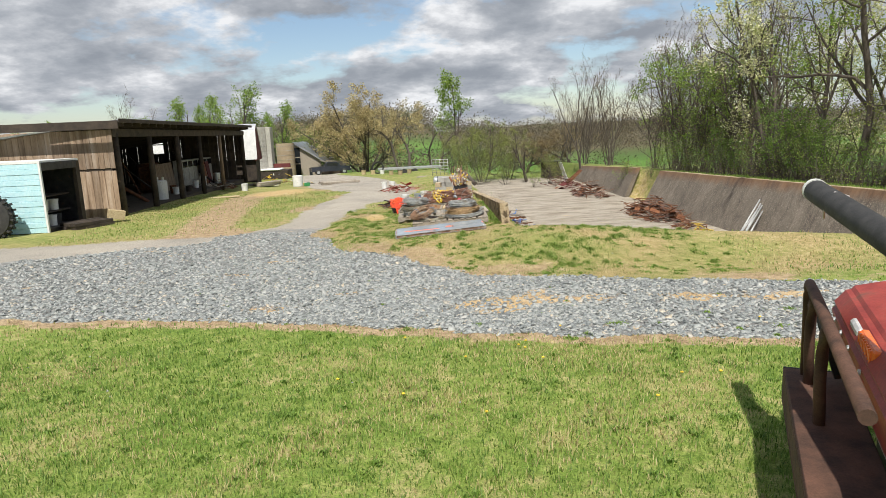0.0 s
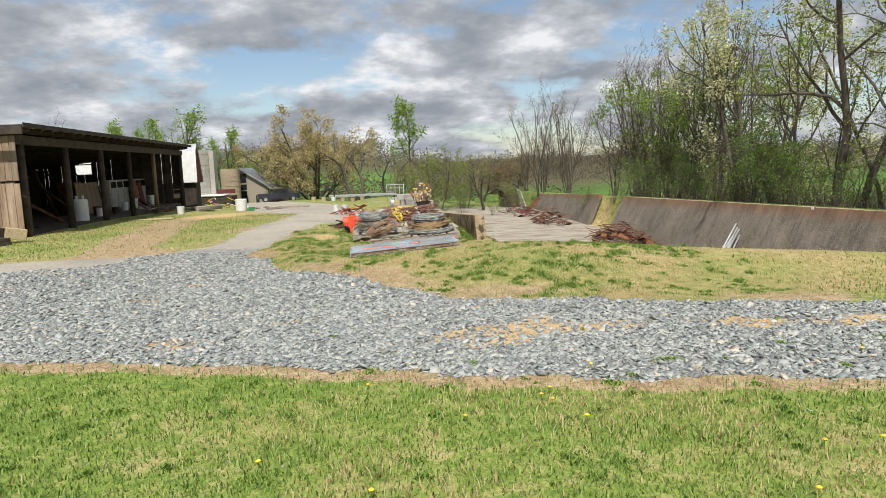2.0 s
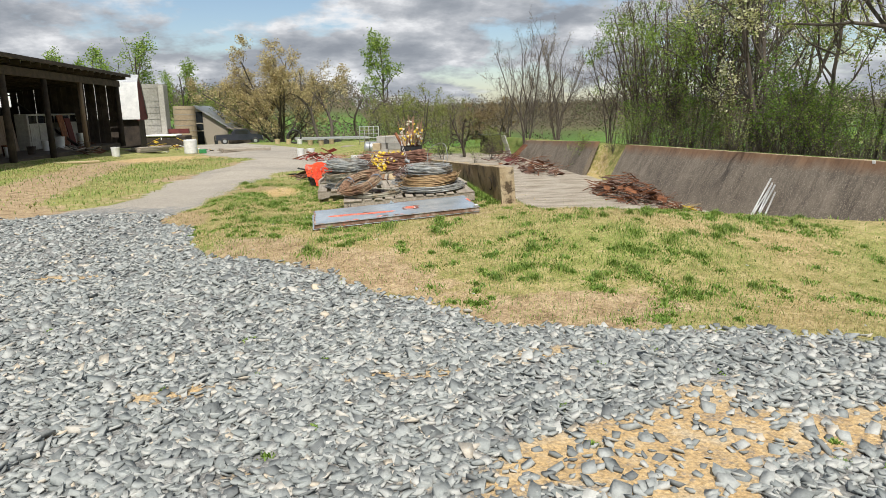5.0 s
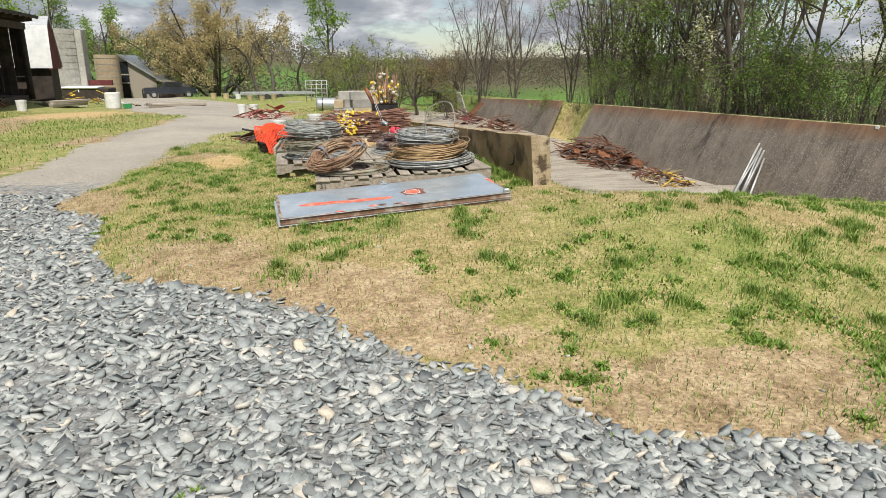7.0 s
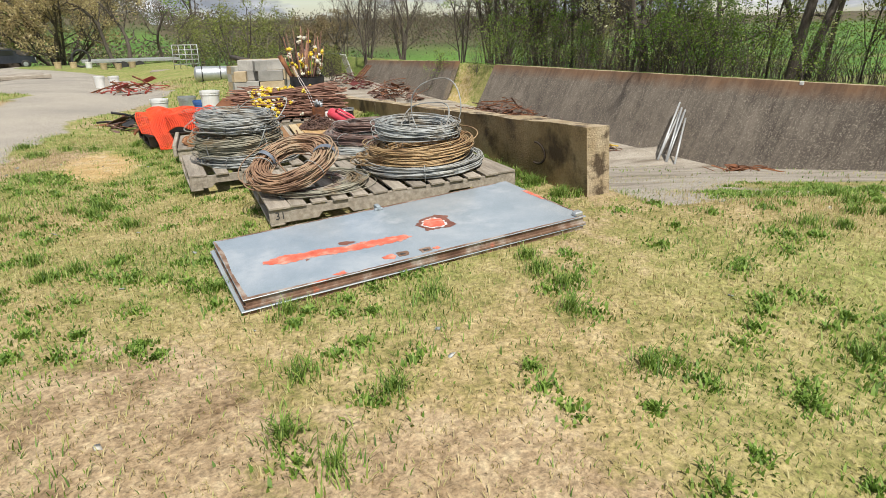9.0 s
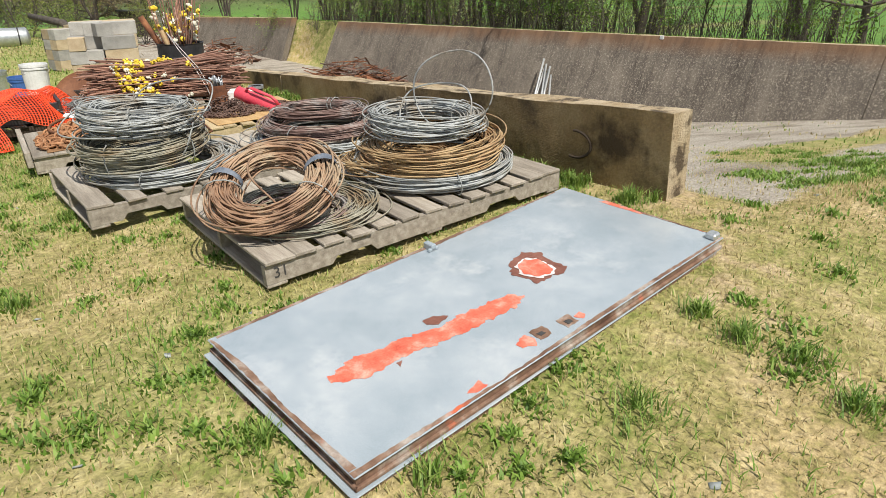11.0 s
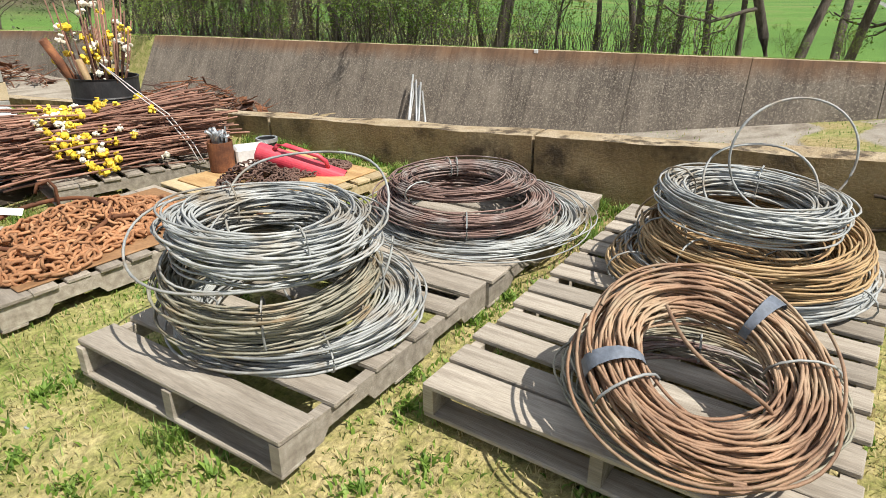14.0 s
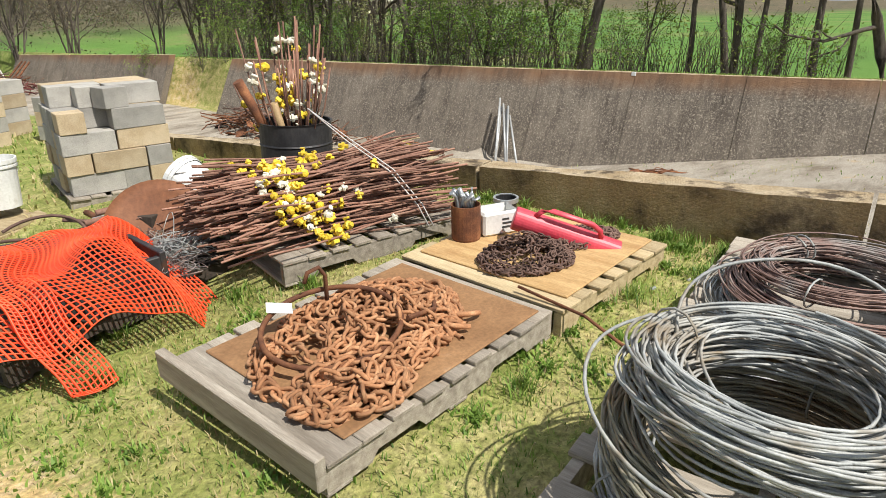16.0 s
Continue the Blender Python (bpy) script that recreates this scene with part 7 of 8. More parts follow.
def blades(name, label, rng, x, y, height, width, material, tilt=0.5, per=1):
    """Grass blades: each a bent strip of a quad and a triangle tip."""
    n = len(x)
    a = rng.uniform(0, 6.28, n)
    d = np.stack([np.cos(a), np.sin(a)], -1)
    side = np.stack([-d[:, 1], d[:, 0]], -1) * (width / 2)[:, None]
    bend = height * rng.uniform(0.15, tilt + 0.25, n)
    z = ground_z(x, y) - 0.004
    root = np.stack([x, y], -1)
    mid = root + d * (bend * 0.35)[:, None]
    tip = root + d * bend[:, None]
    V = np.empty((n, 5, 3))
    V[:, 0, :2], V[:, 1, :2] = root - side, root + side
    V[:, 2, :2], V[:, 3, :2] = mid - side * 0.8, mid + side * 0.8
    V[:, 4, :2] = tip
    V[:, 0, 2] = V[:, 1, 2] = z
    V[:, 2, 2] = V[:, 3, 2] = z + height * 0.55
    V[:, 4, 2] = z + height * rng.uniform(0.75, 1.0, n)
    i = np.arange(n)[:, None] * 5
    return [(V.reshape(-1, 3), i + np.array([[0, 1, 3, 2]])), (np.zeros((0, 3)), (i + np.array([[2, 3, 4]])) - 5 * n)]


def grass_patch(name, label, rng, x, y, height, width, key, tilt=0.5):
    ob = fast_mesh(name, blades(name, label, rng, x, y, height, width, M[key], tilt), M[key])
    return tagged(ob, label, "grass", kind="stuff")


gr = np.random.default_rng(9)


def clear_of_things(x, y):
    ok = np.ones(len(x), bool)
    for m, l, w in ((P31, 1.88, 1.155), (P2, 1.17, 0.97), (P4, 1.27, 1.02), (PC, 1.21, 0.9), (P6, 0.98, 0.95), (P7, 1.2, 1.05), (P8, 1.36, 0.95), (P9, 0.86, 0.86), (PL, 2.1, 0.94)):
        inv = np.array(m.inverted())
        u = inv[0, 0] * x + inv[0, 1] * y + inv[0, 2] * m.translation.z + inv[0, 3]
        v = inv[1, 0] * x + inv[1, 1] * y + inv[1, 2] * m.translation.z + inv[1, 3]
        ok &= ~((u > 0.03) & (u < l - 0.03) & (v > 0.03) & (v < w - 0.03))
    ok &= ~((y > 15.1) & (np.abs(x - low_wall_x(y) - 0.14) < 0.12))
    return ok


def turf(x, y, z):
    return np.clip(1 - z["gravel"] - z["lane"] - z["conc"] - 0.85 * z["dirt"] - z["clay"], 0, 1)


# the lawn: thick short green with straw-coloured patches
gx_, gy_ = scatter(gr, 215000, -9, 9, 3.2, 9.4)
gk = gr.uniform(0, 1, len(gx_)) < turf(gx_, gy_, zones(gx_, gy_)) * np.exp(-((gy_ - 4.5) / 4.2) ** 2).clip(0.25, 1) * np.where(np.abs(gx_) > 5, 0.55, 1)
gx_, gy_ = gx_[gk], gy_[gk]
patch = 0.8 * wave_noise(gx_, gy_, 0.55, 21) + 0.9 * wave_noise(gx_, gy_, 1.7, 22) + gr.normal(0, 0.45, len(gx_))
for key_, pick_, nm_ in (("grass", patch > -0.5, "green lawn grass"), ("grass_dry", patch <= -0.5, "dry straw-coloured lawn grass")):
    n_ = int(pick_.sum())
    h_ = gr.uniform(0.025, 0.06, n_) * (1 + 0.5 * np.clip(wave_noise(gx_[pick_], gy_[pick_], 0.4, 23), 0, 1))
    grass_patch("lawn_grass", nm_ + " on the near lawn", gr, gx_[pick_], gy_[pick_], h_, gr.uniform(0.004, 0.009, n_) * (1 + 0.1 * (gy_[pick_] - 4)), key_, 0.7)
# the island and the strip by the pallets
gx_, gy_ = scatter(gr, 300000, -3.2, 6.5, 10.2, 22.5)
gz_ = zones(gx_, gy_)
gk = gr.uniform(0, 1, len(gx_)) < np.maximum(turf(gx_, gy_, gz_), 0.62 * (1 - np.clip(gz_["gravel"] + gz_["lane"] + gz_["conc"] + gz_["clay"], 0, 1))) * np.where(gx_ > 4, 0.5, 1)
gk &= clear_of_things(gx_, gy_)
gx_, gy_ = gx_[gk], gy_[gk]
patch = wave_noise(gx_, gy_, 0.42, 31) + 0.7 * wave_noise(gx_, gy_, 1.3, 32) + gr.normal(0, 0.5, len(gx_))
for key_, pick_, nm_ in (("grass", patch > 0.4, "green tufted grass"), ("grass_dry", patch <= 0.4, "dry thin grass")):
    n_ = int(pick_.sum())
    h_ = gr.uniform(0.015, 0.042, n_) * (1 + 0.9 * np.clip(wave_noise(gx_[pick_], gy_[pick_], 0.33, 33), 0, 1) * (key_ == "grass"))
    grass_patch("yard_grass", nm_ + " between the pallets and the drive", gr, gx_[pick_], gy_[pick_], h_, gr.uniform(0.003, 0.0065, n_), key_, 0.8)
# far grass, coarser
gx_, gy_ = scatter(gr, 120000, -13, 16, 9, 36)
gz_ = zones(gx_, gy_)
gk = (gr.uniform(0, 1, len(gx_)) < turf(gx_, gy_, gz_)) & ~((gx_ > -3.2) & (gx_ < 6.5) & (gy_ < 22.5)) & (gx_ > -9.9) & ((gx_ < low_wall_x(gy_)) | (gy_ < 13.6) | (gr.uniform(0, 1, len(gx_)) < 0.2))
gx_, gy_ = gx_[gk], gy_[gk]
patch = wave_noise(gx_, gy_, 1.2, 41) + gr.normal(0, 0.5, len(gx_))
for key_, pick_, nm_ in (("grass", patch > 0.0, "green rough grass"), ("grass_dry", patch <= 0.0, "dry rough grass")):
    n_ = int(pick_.sum())
    grass_patch("rough_grass", nm_ + " beyond the drive", gr, gx_[pick_], gy_[pick_], gr.uniform(0.03, 0.075, n_), gr.uniform(0.010, 0.022, n_), key_, 0.7)


def tufts(name, label, rng, cx, cy, rad, n, h, w, key):
    """Clumps: blades or leaves crowded round each centre."""
    k = len(cx)
    a, q = rng.uniform(0, 6.28, (k, n)), np.abs(rng.normal(0, 0.5, (k, n)))
    x = (cx[:, None] + rad[:, None] * q * np.cos(a)).ravel()
    y = (cy[:, None] + rad[:, None] * q * np.sin(a)).ravel()
    ok = clear_of_things(x, y)
    x, y, q = x[ok], y[ok], q.ravel()[ok]
    return grass_patch(name, label, rng, x, y, h * rng.uniform(0.5, 1.1, len(x)) * (1.15 - 0.5 * np.clip(q, 0, 1)), w * rng.uniform(0.7, 1.3, len(x)), key, 0.8)


cx_, cy_ = scatter(gr, 1300, -2.6, 6.2, 10.8, 20)
ck = (turf(cx_, cy_, zones(cx_, cy_)) > 0.25) & (gr.uniform(0, 1, 1300) < 0.35 + 0.65 * (wave_noise(cx_, cy_, 0.9, 51) > 0))
tufts("weed_clumps", "low green clover and weed clumps in the yard", gr, cx_[ck], cy_[ck], gr.uniform(0.06, 0.26, int(ck.sum())), 90, 0.04, 0.013, "weed")
cx_, cy_ = scatter(gr, 330, -2.2, 7.0, 11.5, 21.5)
ck = (turf(cx_, cy_, zones(cx_, cy_)) > 0.4) & (wave_noise(cx_, cy_, 1.0, 61) > -0.2)
tufts("grass_tufts", "tall fresh grass tufts in the yard", gr, cx_[ck], cy_[ck], gr.uniform(0.08, 0.24, int(ck.sum())), 150, 0.085, 0.006, "grass")
cy_ = gr.uniform(15.2, 20.0, 60)
cx_ = low_wall_x(cy_) - gr.uniform(0.02, 0.14, 60)
tufts("wall_grass", "grass growing along the foot of the low wall", gr, cx_, cy_, gr.uniform(0.05, 0.1, 60), 60, 0.10, 0.005, "grass")
cx_, cy_ = scatter(gr, 60, -5, 6, 7.2, 12)
tufts("drive_weeds", "small weeds sprouting in the gravel", gr, cx_, cy_, gr.uniform(0.03, 0.07, 60), 40, 0.03, 0.010, "weed")
cx_, cy_ = scatter(gr, 260, -8, 8, 3.4, 8.2)
tufts("lawn_clover", "clover patches in the near lawn", gr, cx_, cy_, gr.uniform(0.06, 0.2, 260), 110, 0.04, 0.013, "weed")
# grass on top of the bank behind the tall wall
bx_, by_ = scatter(gr, 30000, 16.3, 22, 12, 44)
grass_patch("bank_grass", "rough grass on the bank behind the bunker wall", gr, bx_, by_, gr.uniform(0.03, 0.10, 30000), gr.uniform(0.012, 0.03, 30000), "grass", 0.6)
# dandelions
fx_, fy_ = scatter(gr, 26, -1.0, 7.5, 4.2, 8.0)
for k_ in range(26):
    dd = thing("dandelion", pose(float(fx_[k_]), float(fy_[k_]), gz(fx_[k_], fy_[k_])), "yellow dandelion flower in the lawn", "flower", "dandelions")
    part("stalk", lathe([(0.002, -0.01), (0.002, 0.05), (0, 0.052)], 5), M["grass"], dd)
    part("bloom", lathe([(0, 0.048), (0.014, 0.05), (0.018, 0.058), (0.010, 0.064), (0, 0.065)], 8), M["insulator_yellow"], dd)


# ---- trees ----
def unit(v):
    return v / (np.linalg.norm(v) + 1e-9)


def tree_meshes(seed, high, wide, trunk, stems, kids, leaves, leaf, lean=0.15, splay=1.15, first=0.3, up=0.05, wander=0.17, spray=2.2, tip_from=2):
    """Stems that fork into limbs, branches and twigs, fitted to a height and a crown's width; leaves set in sprays round the twigs."""
    rnd = np.random.default_rng(seed)
    limbs, tips = [], []

    def grow(p, d, length, rad, level):
        n = (7, 6, 5, 3)[level]
        pts, rs = [p], [rad]
        for i in range(n):
            d = unit(d + rnd.normal(0, wander * (0.6, 1, 1.2, 1.3)[level], 3) + np.array([0, 0, up * (0.25, 1, 0.6, 0.3)[level]]))
            p = p + d * length / n
            pts.append(p)
            rs.append(rad * (1 - (0.62 if level < 3 else 0.8) * (i + 1) / n))
        limbs.append((np.array(pts), np.array(rs), (8, 6, 4, 3)[level]))
        if level >= tip_from:
            tips.extend(pts[1:])
        if level == 3:
            return
        m = kids[level]
        for k in range(m):
            at = first + (1 - first) * (k + rnd.uniform(0.1, 0.9)) / m if level == 0 else 0.25 + 0.75 * (k + rnd.uniform(0, 1)) / m
            i = min(n - 1, int(at * n))
            q = pts[i] + (pts[i + 1] - pts[i]) * (at * n - i)
            along = unit(pts[i + 1] - pts[i])
            side = unit(np.cross(along, rnd.normal(size=3)))
            out = unit(along * rnd.uniform(0.5, 0.9) + side * splay * rnd.uniform(0.6, 1.15))
            size = (1.05 - 0.55 * at) * rnd.uniform(0.75, 1.1)
            grow(q, out, length * (0.60, 0.55, 0.45)[level] * size, max(0.004, rs[i] * rnd.uniform(0.45, 0.65)), level + 1)

    for k in range(stems):
        a = 2 * np.pi * (k + rnd.uniform(-0.3, 0.3)) / stems
        tilt = lean * rnd.uniform(0.15, 1.5) * (1 if stems > 1 else 0.4)
        grow(np.array([0.5 * trunk * np.cos(a), 0.5 * trunk * np.sin(a), -0.3]) * (stems > 1) + np.array([0, 0, -0.3]) * (stems == 1), unit(np.array([tilt * np.cos(a), tilt * np.sin(a), 1.0])), 1.0 if stems == 1 else rnd.uniform(0.85, 1.1), 0.5, 0)
    every = np.concatenate([l[0] for l in limbs])
    sz = high / (np.quantile(every[:, 2], 0.998) + 0.3)
    sx = wide / (np.quantile(np.hypot(every[:, 0], every[:, 1]), 0.93) * 2)

    def fitted(p):
        q = np.array(p, float)
        q[:, :2] *= sx
        q[:, 2] = (q[:, 2] + 0.3) * sz - 0.3
        return q

    chunks = [tube_arrays(fitted(p), np.maximum(r * 2 * trunk, 0.004), sides) for p, r, sides in limbs]
    crown = None
    if leaves:
        t = fitted(np.array(tips))
        p = t[rnd.integers(0, len(t), leaves)] + rnd.normal(0, leaf * spray, (leaves, 3))
        a = rnd.normal(size=(leaves, 3)) * [1, 1, 0.6]
        a /= np.linalg.norm(a, axis=1, keepdims=True)
        b = np.cross(a, rnd.normal(size=(leaves, 3)))
        b /= np.linalg.norm(b, axis=1, keepdims=True)
        w = leaf * rnd.uniform(0.55, 1.4, (leaves, 1))
        crown = (np.stack([p - a * w, p + b * w * 0.55, p + a * w, p - b * w * 0.55], 1).reshape(-1, 3), np.arange(4 * leaves).reshape(-1, 4))
    return chunks, crown


def tree(name, m, label, seed, key, *form, bark="bark", **how):
    ob = thing(name, m, label, "tree")
    chunks, crown = tree_meshes(seed, *form, **how)
    fast_mesh("trunk", chunks, M[bark], ob, smooth=True)
    if crown:
        fast_mesh("crown", [crown], M[key], ob)
    return ob


def put(ob, x, y, turn=0.0, size=1.0, sink=0.0):
    c = copy_thing(ob, pose(x, y, gz(x, y) - sink, 0, 0, turn))
    c.scale = (size, size, size)
    return c


def at_ground(x, y, turn=0.0):
    return pose(x, y, gz(x, y), 0, 0, turn)


rt = random.Random(7)
# the belt behind the bunker wall: height, crown width, trunk radius, stems, forks, leaves, leaf size
blossom = tree("tree", at_ground(19.8, 33.0, 30), "tall forked tree with pale blossom and young leaves", 13, "leaf_pale", 13.5, 9.5, 0.13, 2, (7, 6, 5), 6500, 0.066, lean=0.30, first=0.25)
spreading = tree("tree", at_ground(19.9, 26.2, 200), "big grey tree with long spreading limbs and thin young leaves", 18, "leaf_yellow", 13.0, 12.5, 0.17, 2, (7, 6, 5), 4200, 0.062, lean=0.28, first=0.2, wander=0.22, splay=1.3)
budding = tree("tree", at_ground(19.5, 44.0, 0), "almost bare grey tree with upright stems and brownish buds", 14, "leaf_bud", 11.5, 6.0, 0.06, 4, (9, 6, 4), 1700, 0.042, lean=0.42, splay=1.15, first=0.12, up=0.05)
leafy = tree("tree", at_ground(19.8, 45.2, 0), "leafy fresh green tree with several thin stems", 11, "leaf_green", 9.2, 7.0, 0.085, 3, (7, 6, 4), 5600, 0.066, lean=0.35, first=0.12)
slim = tree("tree", at_ground(20.2, 30.3, 0), "slim grey tree with sparse green leaves along its limbs", 12, "leaf_green", 10.5, 4.6, 0.10, 1, (11, 5, 4), 2400, 0.060, first=0.25, splay=1.1)
gnarled = tree("tree", at_ground(20.4, 17.6, 150), "leaning dark tree with crooked forking limbs", 19, "leaf_dark", 10.0, 9.5, 0.15, 2, (6, 5, 5), 2400, 0.055, lean=0.5, first=0.15, wander=0.26, up=0.05)
bush = tree("tree", at_ground(19.0, 41), "low bushy green sapling with many thin stems", 15, "leaf_green", 4.2, 3.6, 0.022, 5, (6, 5, 3), 1200, 0.052, lean=0.4, first=0.1)
deep = tree("tree", at_ground(18.9, 31.2), "dense dark green shrub by the wall", 25, "leaf_dark", 4.4, 4.2, 0.03, 4, (6, 5, 3), 1700, 0.056, lean=0.45, first=0.08)
brush = tree("tree", at_ground(20.0, 36), "tangled brown thicket of thin bare stems", 16, "leaf_bud", 4.8, 4.0, 0.022, 5, (6, 5, 4), 700, 0.038, lean=0.4, first=0.1, wander=0.22)
sapling = tree("tree", at_ground(20.5, 28), "slim young tree with thin fresh foliage down its stem", 17, "leaf_yellow", 7.0, 2.8, 0.05, 1, (14, 5, 3), 1700, 0.052, first=0.1)
BELT = ((blossom, 24.5, 29.0, 0.95), (blossom, 23.5, 37.0, 0.9), 
        (spreading, 24.5, 16.0, 0.95), (spreading, 22.5, 22.4, 0.8),
        (budding, 19.8, 46.5, 0.95), (budding, 20.0, 41.8, 1.0), (budding, 20.6, 37.1, 1.05), (budding, 21.0, 35.8, 1.1), (budding, 23.5, 42.0, 1.05), (budding, 19.8, 50.0, 0.85), (budding, 24.0, 48, 1.0),
        (leafy, 21.2, 42.2, 0.95), (leafy, 21.5, 48.5, 1.0), (leafy, 23.5, 38.8, 1.0), 
        (slim, 19.7, 37.6, 1.0), (slim, 20.6, 23.2, 0.95), (slim, 20.2, 21.75, 1.0), (slim, 19.9, 21.1, 0.9), (slim, 20.3, 20.6, 1.05), (slim, 20.0, 19.6, 1.1), (slim, 20.7, 18.8, 1.0), (slim, 20.4, 39.4, 0.9),
        (gnarled, 23.5, 13.0, 1.0))
for kind, x, y, s in BELT:
    put(kind, x, y, rt.uniform(0, 360), s * rt.uniform(0.95, 1.05))
# undergrowth crowding up to the wall, thinner towards the open field
for k in range(34):
    y = 16.0 + 0.84 * k + rt.uniform(-0.3, 0.3)
    open_side = y < 24
    if open_side and k % 2:
        continue
    x = 17.8 + rt.uniform(0, 4.0) + (1.0 if open_side else 0)
    put((bush, brush, deep, sapling, brush, bush, deep)[k % 7], x, y, rt.uniform(0, 360), rt.uniform(0.45, 0.85) * (0.5 if open_side else 1.0))
for x, y, s in ((18.6, 29.4, 0.8), (18.2, 20.5, 0.4), (18.4, 24.4, 0.5)):
    put(deep, x, y, rt.uniform(0, 360), s)


def undergrowth(rng, count):
    """A low tangle of bent thin stems with sparse small leaves."""
    y = 19 + 25 * rng.random(count) ** 0.85
    x = 16.9 + rng.uniform(0, 7.5, count) * np.clip((y - 14) / 10, 0.4, 1)
    h = rng.uniform(0.4, 1.9, count)
    root = np.stack([x, y, ground_z(x, y)], -1)
    a = rng.uniform(0, 6.28, count)
    out = np.stack([np.cos(a), np.sin(a), 0 * a], -1) * (h * rng.uniform(0.1, 0.7, count))[:, None]
    chunks, spots = [], []
    for k in range(count):
        s = np.linspace(0, 1, 4)[:, None]
        p = root[k] + out[k] * s ** 1.6 + np.array([0, 0, h[k]]) * s + rng.normal(0, 0.035, (4, 3)) * s
        chunks.append(tube_arrays(p, np.linspace(0.013, 0.004, 4), 3))
        spots.append(p[1:])
    spots = np.concatenate(spots)
    n = 5 * count
    q = spots[rng.integers(0, len(spots), n)] + rng.normal(0, 0.09, (n, 3))
    d = rng.normal(size=(n, 3))
    d /= np.linalg.norm(d, axis=1, keepdims=True)
    e = np.cross(d, rng.normal(size=(n, 3)))
    e /= np.linalg.norm(e, axis=1, keepdims=True)
    w = rng.uniform(0.02, 0.05, (n, 1))
    leaf = np.stack([q - d * w, q + e * w * 0.6, q + d * w, q - e * w * 0.6], 1).reshape(-1, 3)
    tagged(fast_mesh("undergrowth_stems", chunks, M["bark"], smooth=True), "tangle of thin grey brown stems behind the wall", "undergrowth", kind="stuff")
    tagged(fast_mesh("undergrowth_leaves", [(leaf, np.arange(4 * n).reshape(-1, 4))], M["leaf_yellow"]), "sparse young leaves of the undergrowth behind the wall", "undergrowth", kind="stuff")


undergrowth(np.random.default_rng(31), 1300)
put(bush, 15.9, 45.0, 40, 0.5)
put(bush, 16.6, 40.6, 40, 0.4)
put(brush, 16.4, 42.0, 40, 0.4)
# the trees beyond the yard
tan = tree("tree", at_ground(-3.9, 69), "wide domed tan-brown budding tree at the end of the lane", 21, "leaf_tan", 9.3, 11.0, 0.11, 8, (9, 7, 5), 34000, 0.075, lean=0.85, first=0.10, splay=1.0, up=0.06)
poplar = tree("tree", at_ground(6.6, 72), "narrow fresh green tree beyond the yard", 22, "leaf_green", 11.6, 4.6, 0.14, 1, (12, 6, 4), 3600, 0.10, first=0.42, splay=1.1)
crooked = tree("tree", at_ground(0.3, 66), "dark crooked bare orchard tree by the lane's end", 27, "leaf_bud", 5.6, 6.4, 0.17, 2, (5, 5, 4), 500, 0.05, lean=0.6, first=0.25, wander=0.28)
orchard = tree("tree", at_ground(15.6, 66), "low brown-pink budding orchard tree", 28, "leaf_bud", 4.9, 5.6, 0.13, 2, (7, 6, 5), 4500, 0.055, lean=0.5, first=0.25, wander=0.24)
for x, y, s, turn in ((3.4, 66, 0.8, 150), (11.2, 58, 0.7, 60)):
    put(crooked, x, y, turn, s)
yellow = tree("tree", at_ground(7.4, 60), "broad thin yellow-green tree with many stems", 29, "leaf_yellow", 6.0, 5.8, 0.06, 5, (7, 6, 4), 5200, 0.060, lean=0.4, first=0.15)
for x, y, s in ((4.9, 63, 0.7), (10.2, 62, 0.85), (-9.2, 72, 0.95), (-7.8, 74, 1.0), (12.6, 55, 0.45)):
    put(yellow, x, y, rt.uniform(0, 360), s)
for x, y, s in ((12.8, 68, 0.9), (18.5, 70, 0.9)):
    put(orchard, x, y, rt.uniform(0, 360), s)
for x, y, s in ((16.0, 57.5, 0.95), (17.4, 61, 0.8), (18.6, 57, 0.85), (17.2, 53.5, 0.75), (16.6, 64, 0.6)):
    put(budding, x, y, rt.uniform(0, 360), s)
for x, y, s in ((8.9, 56, 0.6), (6.6, 57, 0.5), (10.8, 53, 0.45)):
    put(bush, x, y, rt.uniform(0, 360), s)
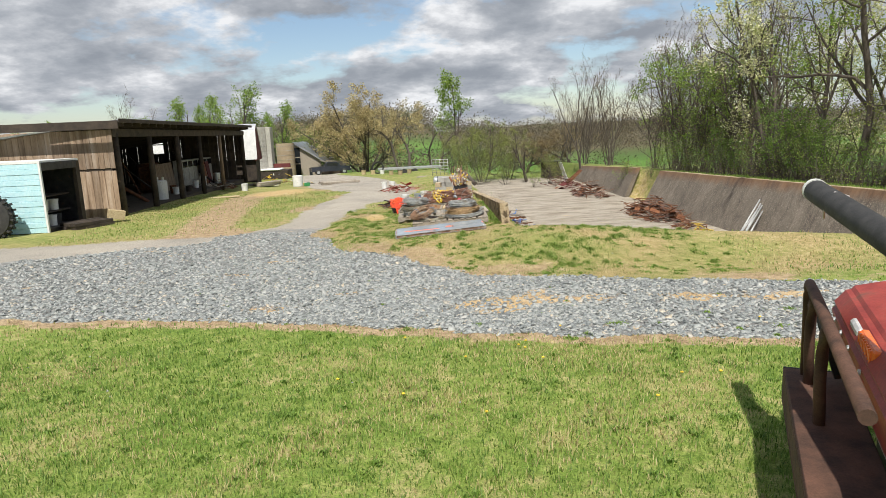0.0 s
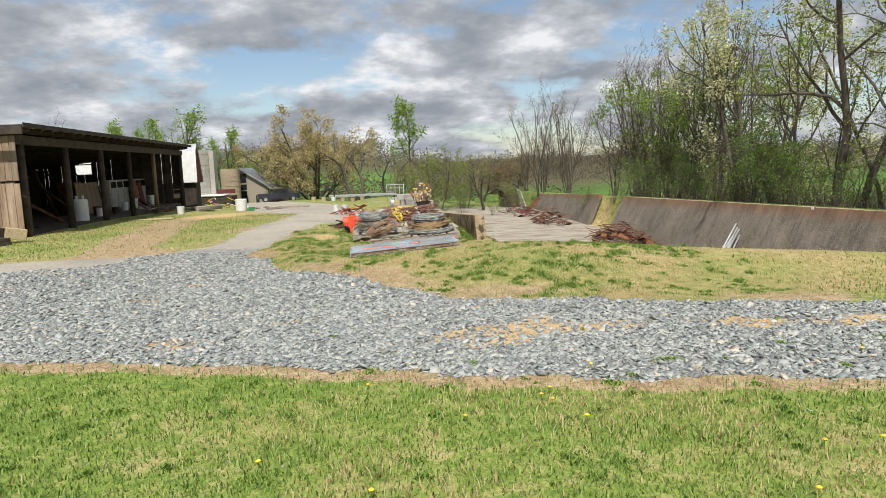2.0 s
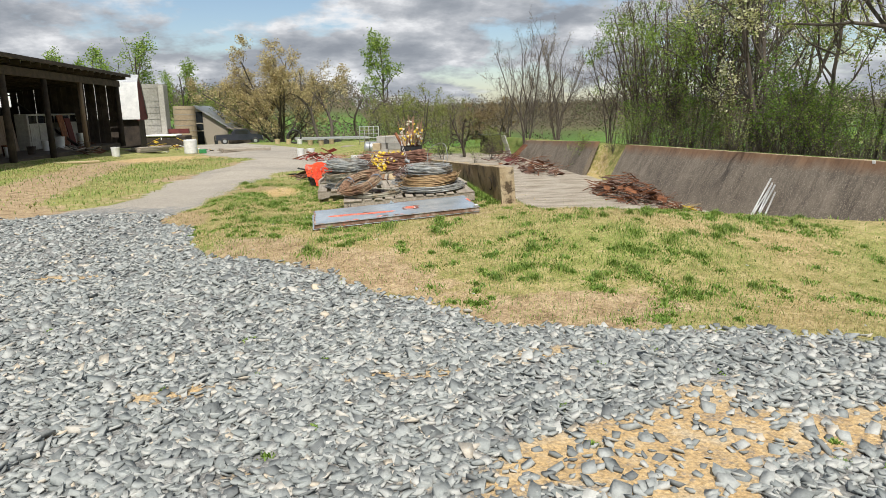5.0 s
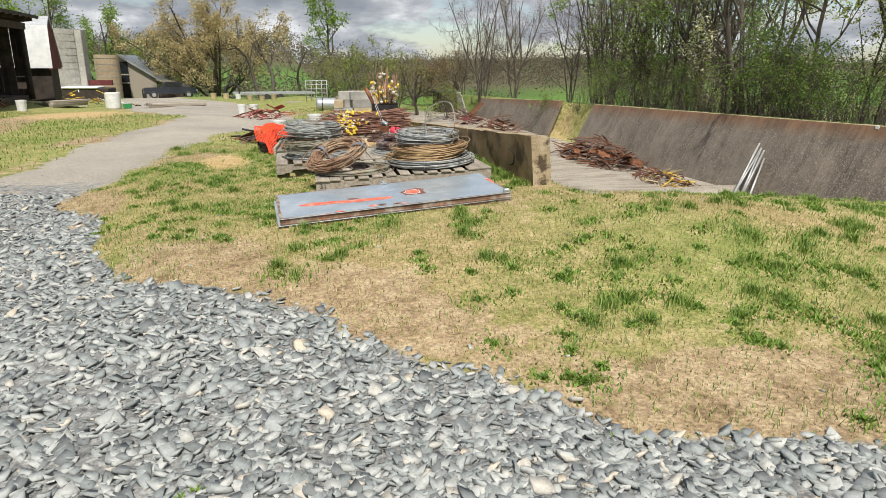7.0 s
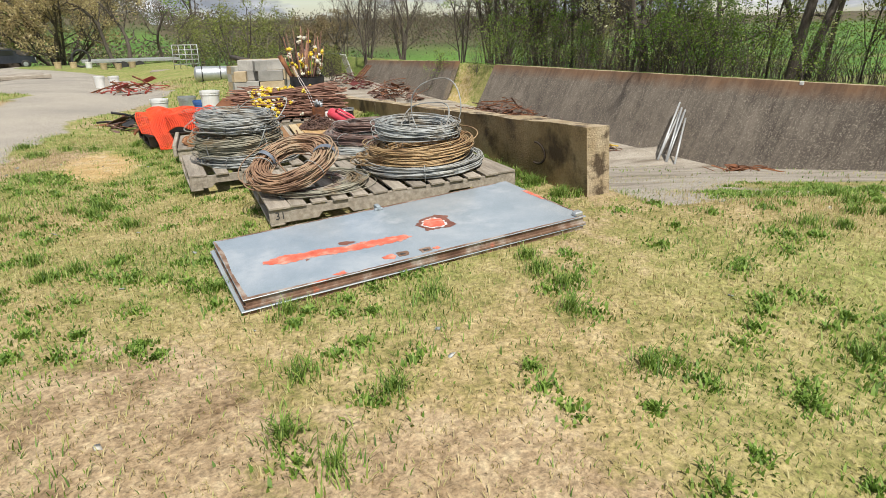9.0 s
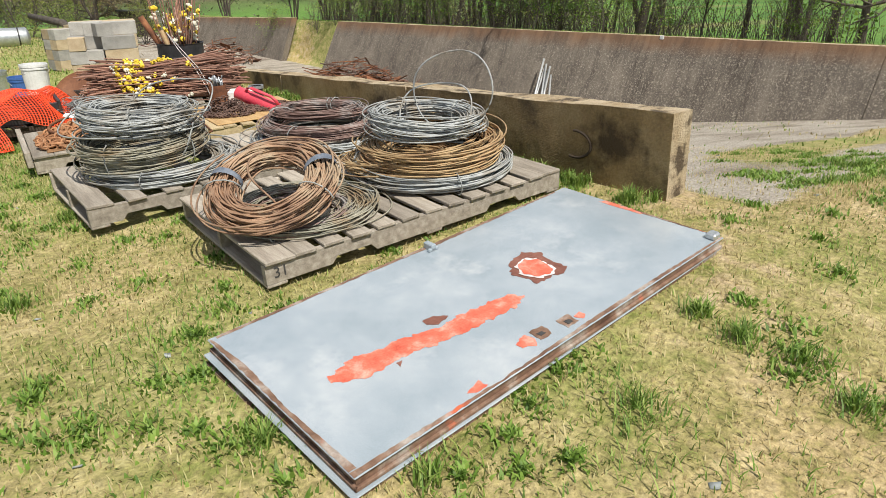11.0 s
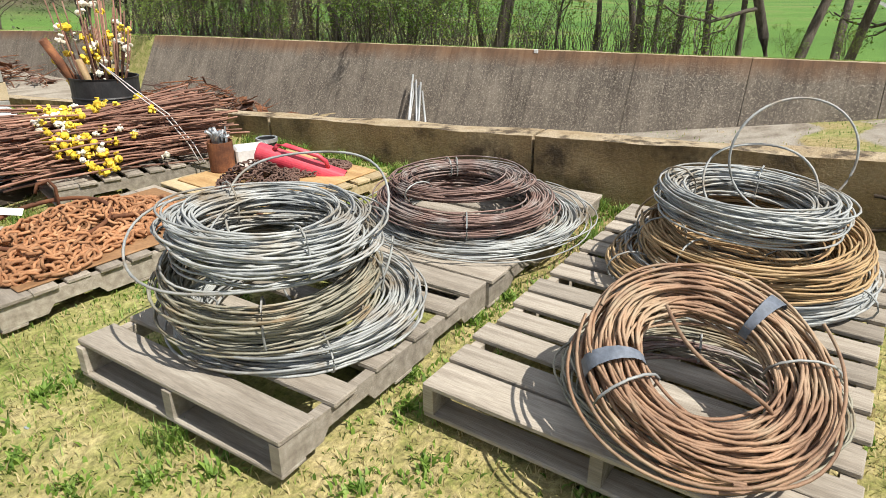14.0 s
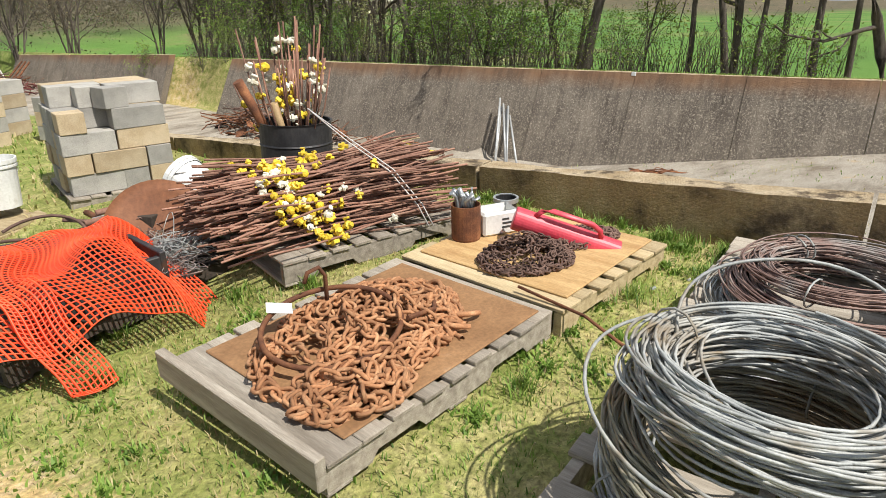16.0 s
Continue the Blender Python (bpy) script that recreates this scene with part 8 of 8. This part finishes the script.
behind = tree("tree", at_ground(-18.5, 75), "broad bright green tree rising behind the shed", 24, "leaf_green", 10.6, 9.5, 0.14, 4, (7, 6, 5), 7000, 0.10, lean=0.35, first=0.15)
for x, y, s in ((-23.5, 76, 0.9), (-14.6, 79, 0.85), (-33, 78, 0.72), (-40, 76, 0.7), (-28, 74, 0.7), (-46, 74, 0.7), (-10.5, 84, 0.6)):
    put(behind, x, y, rt.uniform(0, 360), s)
put(budding, -29.5, 74, 30, 0.95)


# wooded hillsides far off: too many to count
def far_woods(name, label, rng, n, where, key, high):
    """Many small crowns of loose leaf clumps on a hillside."""
    x, y = where(rng, n)
    per = 110
    h = high * rng.uniform(0.6, 1.25, n)
    c = np.stack([x, y, ground_z(x, y)], -1)[:, None] + rng.normal(0, 1, (n, per, 3)) * (h[:, None, None] * np.array([0.28, 0.28, 0.2]))
    c[..., 2] += h[:, None] * 0.55
    p = c.reshape(-1, 3)
    a = rng.normal(size=p.shape)
    a /= np.linalg.norm(a, axis=1, keepdims=True)
    b = np.cross(a, rng.normal(size=p.shape))
    b /= np.linalg.norm(b, axis=1, keepdims=True)
    s = np.repeat(h, per)[:, None] * rng.uniform(0.02, 0.045, (len(p), 1))
    quad = np.stack([p - a * s, p + b * s * 0.6, p + a * s, p - b * s * 0.6], 1).reshape(-1, 3)
    return tagged(fast_mesh(name, [(quad, np.arange(len(quad)).reshape(-1, 4))], M[key]), label, "woods", kind="stuff")


fw = np.random.default_rng(3)
far_woods("far_woods", "brown budding woods on the hillside across the valley", fw, 1300, lambda r, n: (r.uniform(-90, 330, n), r.uniform(255, 520, n)), "leaf_far", 11)
far_woods("far_green_woods", "green trees scattered among far brown woods", fw, 150, lambda r, n: (r.uniform(-160, 330, n), r.uniform(200, 520, n)), "leaf_far_green", 11)
far_woods("hedgerow", "brown and green hedgerow across the lower field", fw, 150, lambda r, n: (r.uniform(-60, 110, n), 118 + r.normal(0, 5, n)), "leaf_far_green", 5.5)
far_woods("brown_hedgerow", "brown budding scrub across the lower field", fw, 260, lambda r, n: (r.uniform(-70, 130, n), 108 + 14 * r.random(n)), "leaf_far", 5.0)
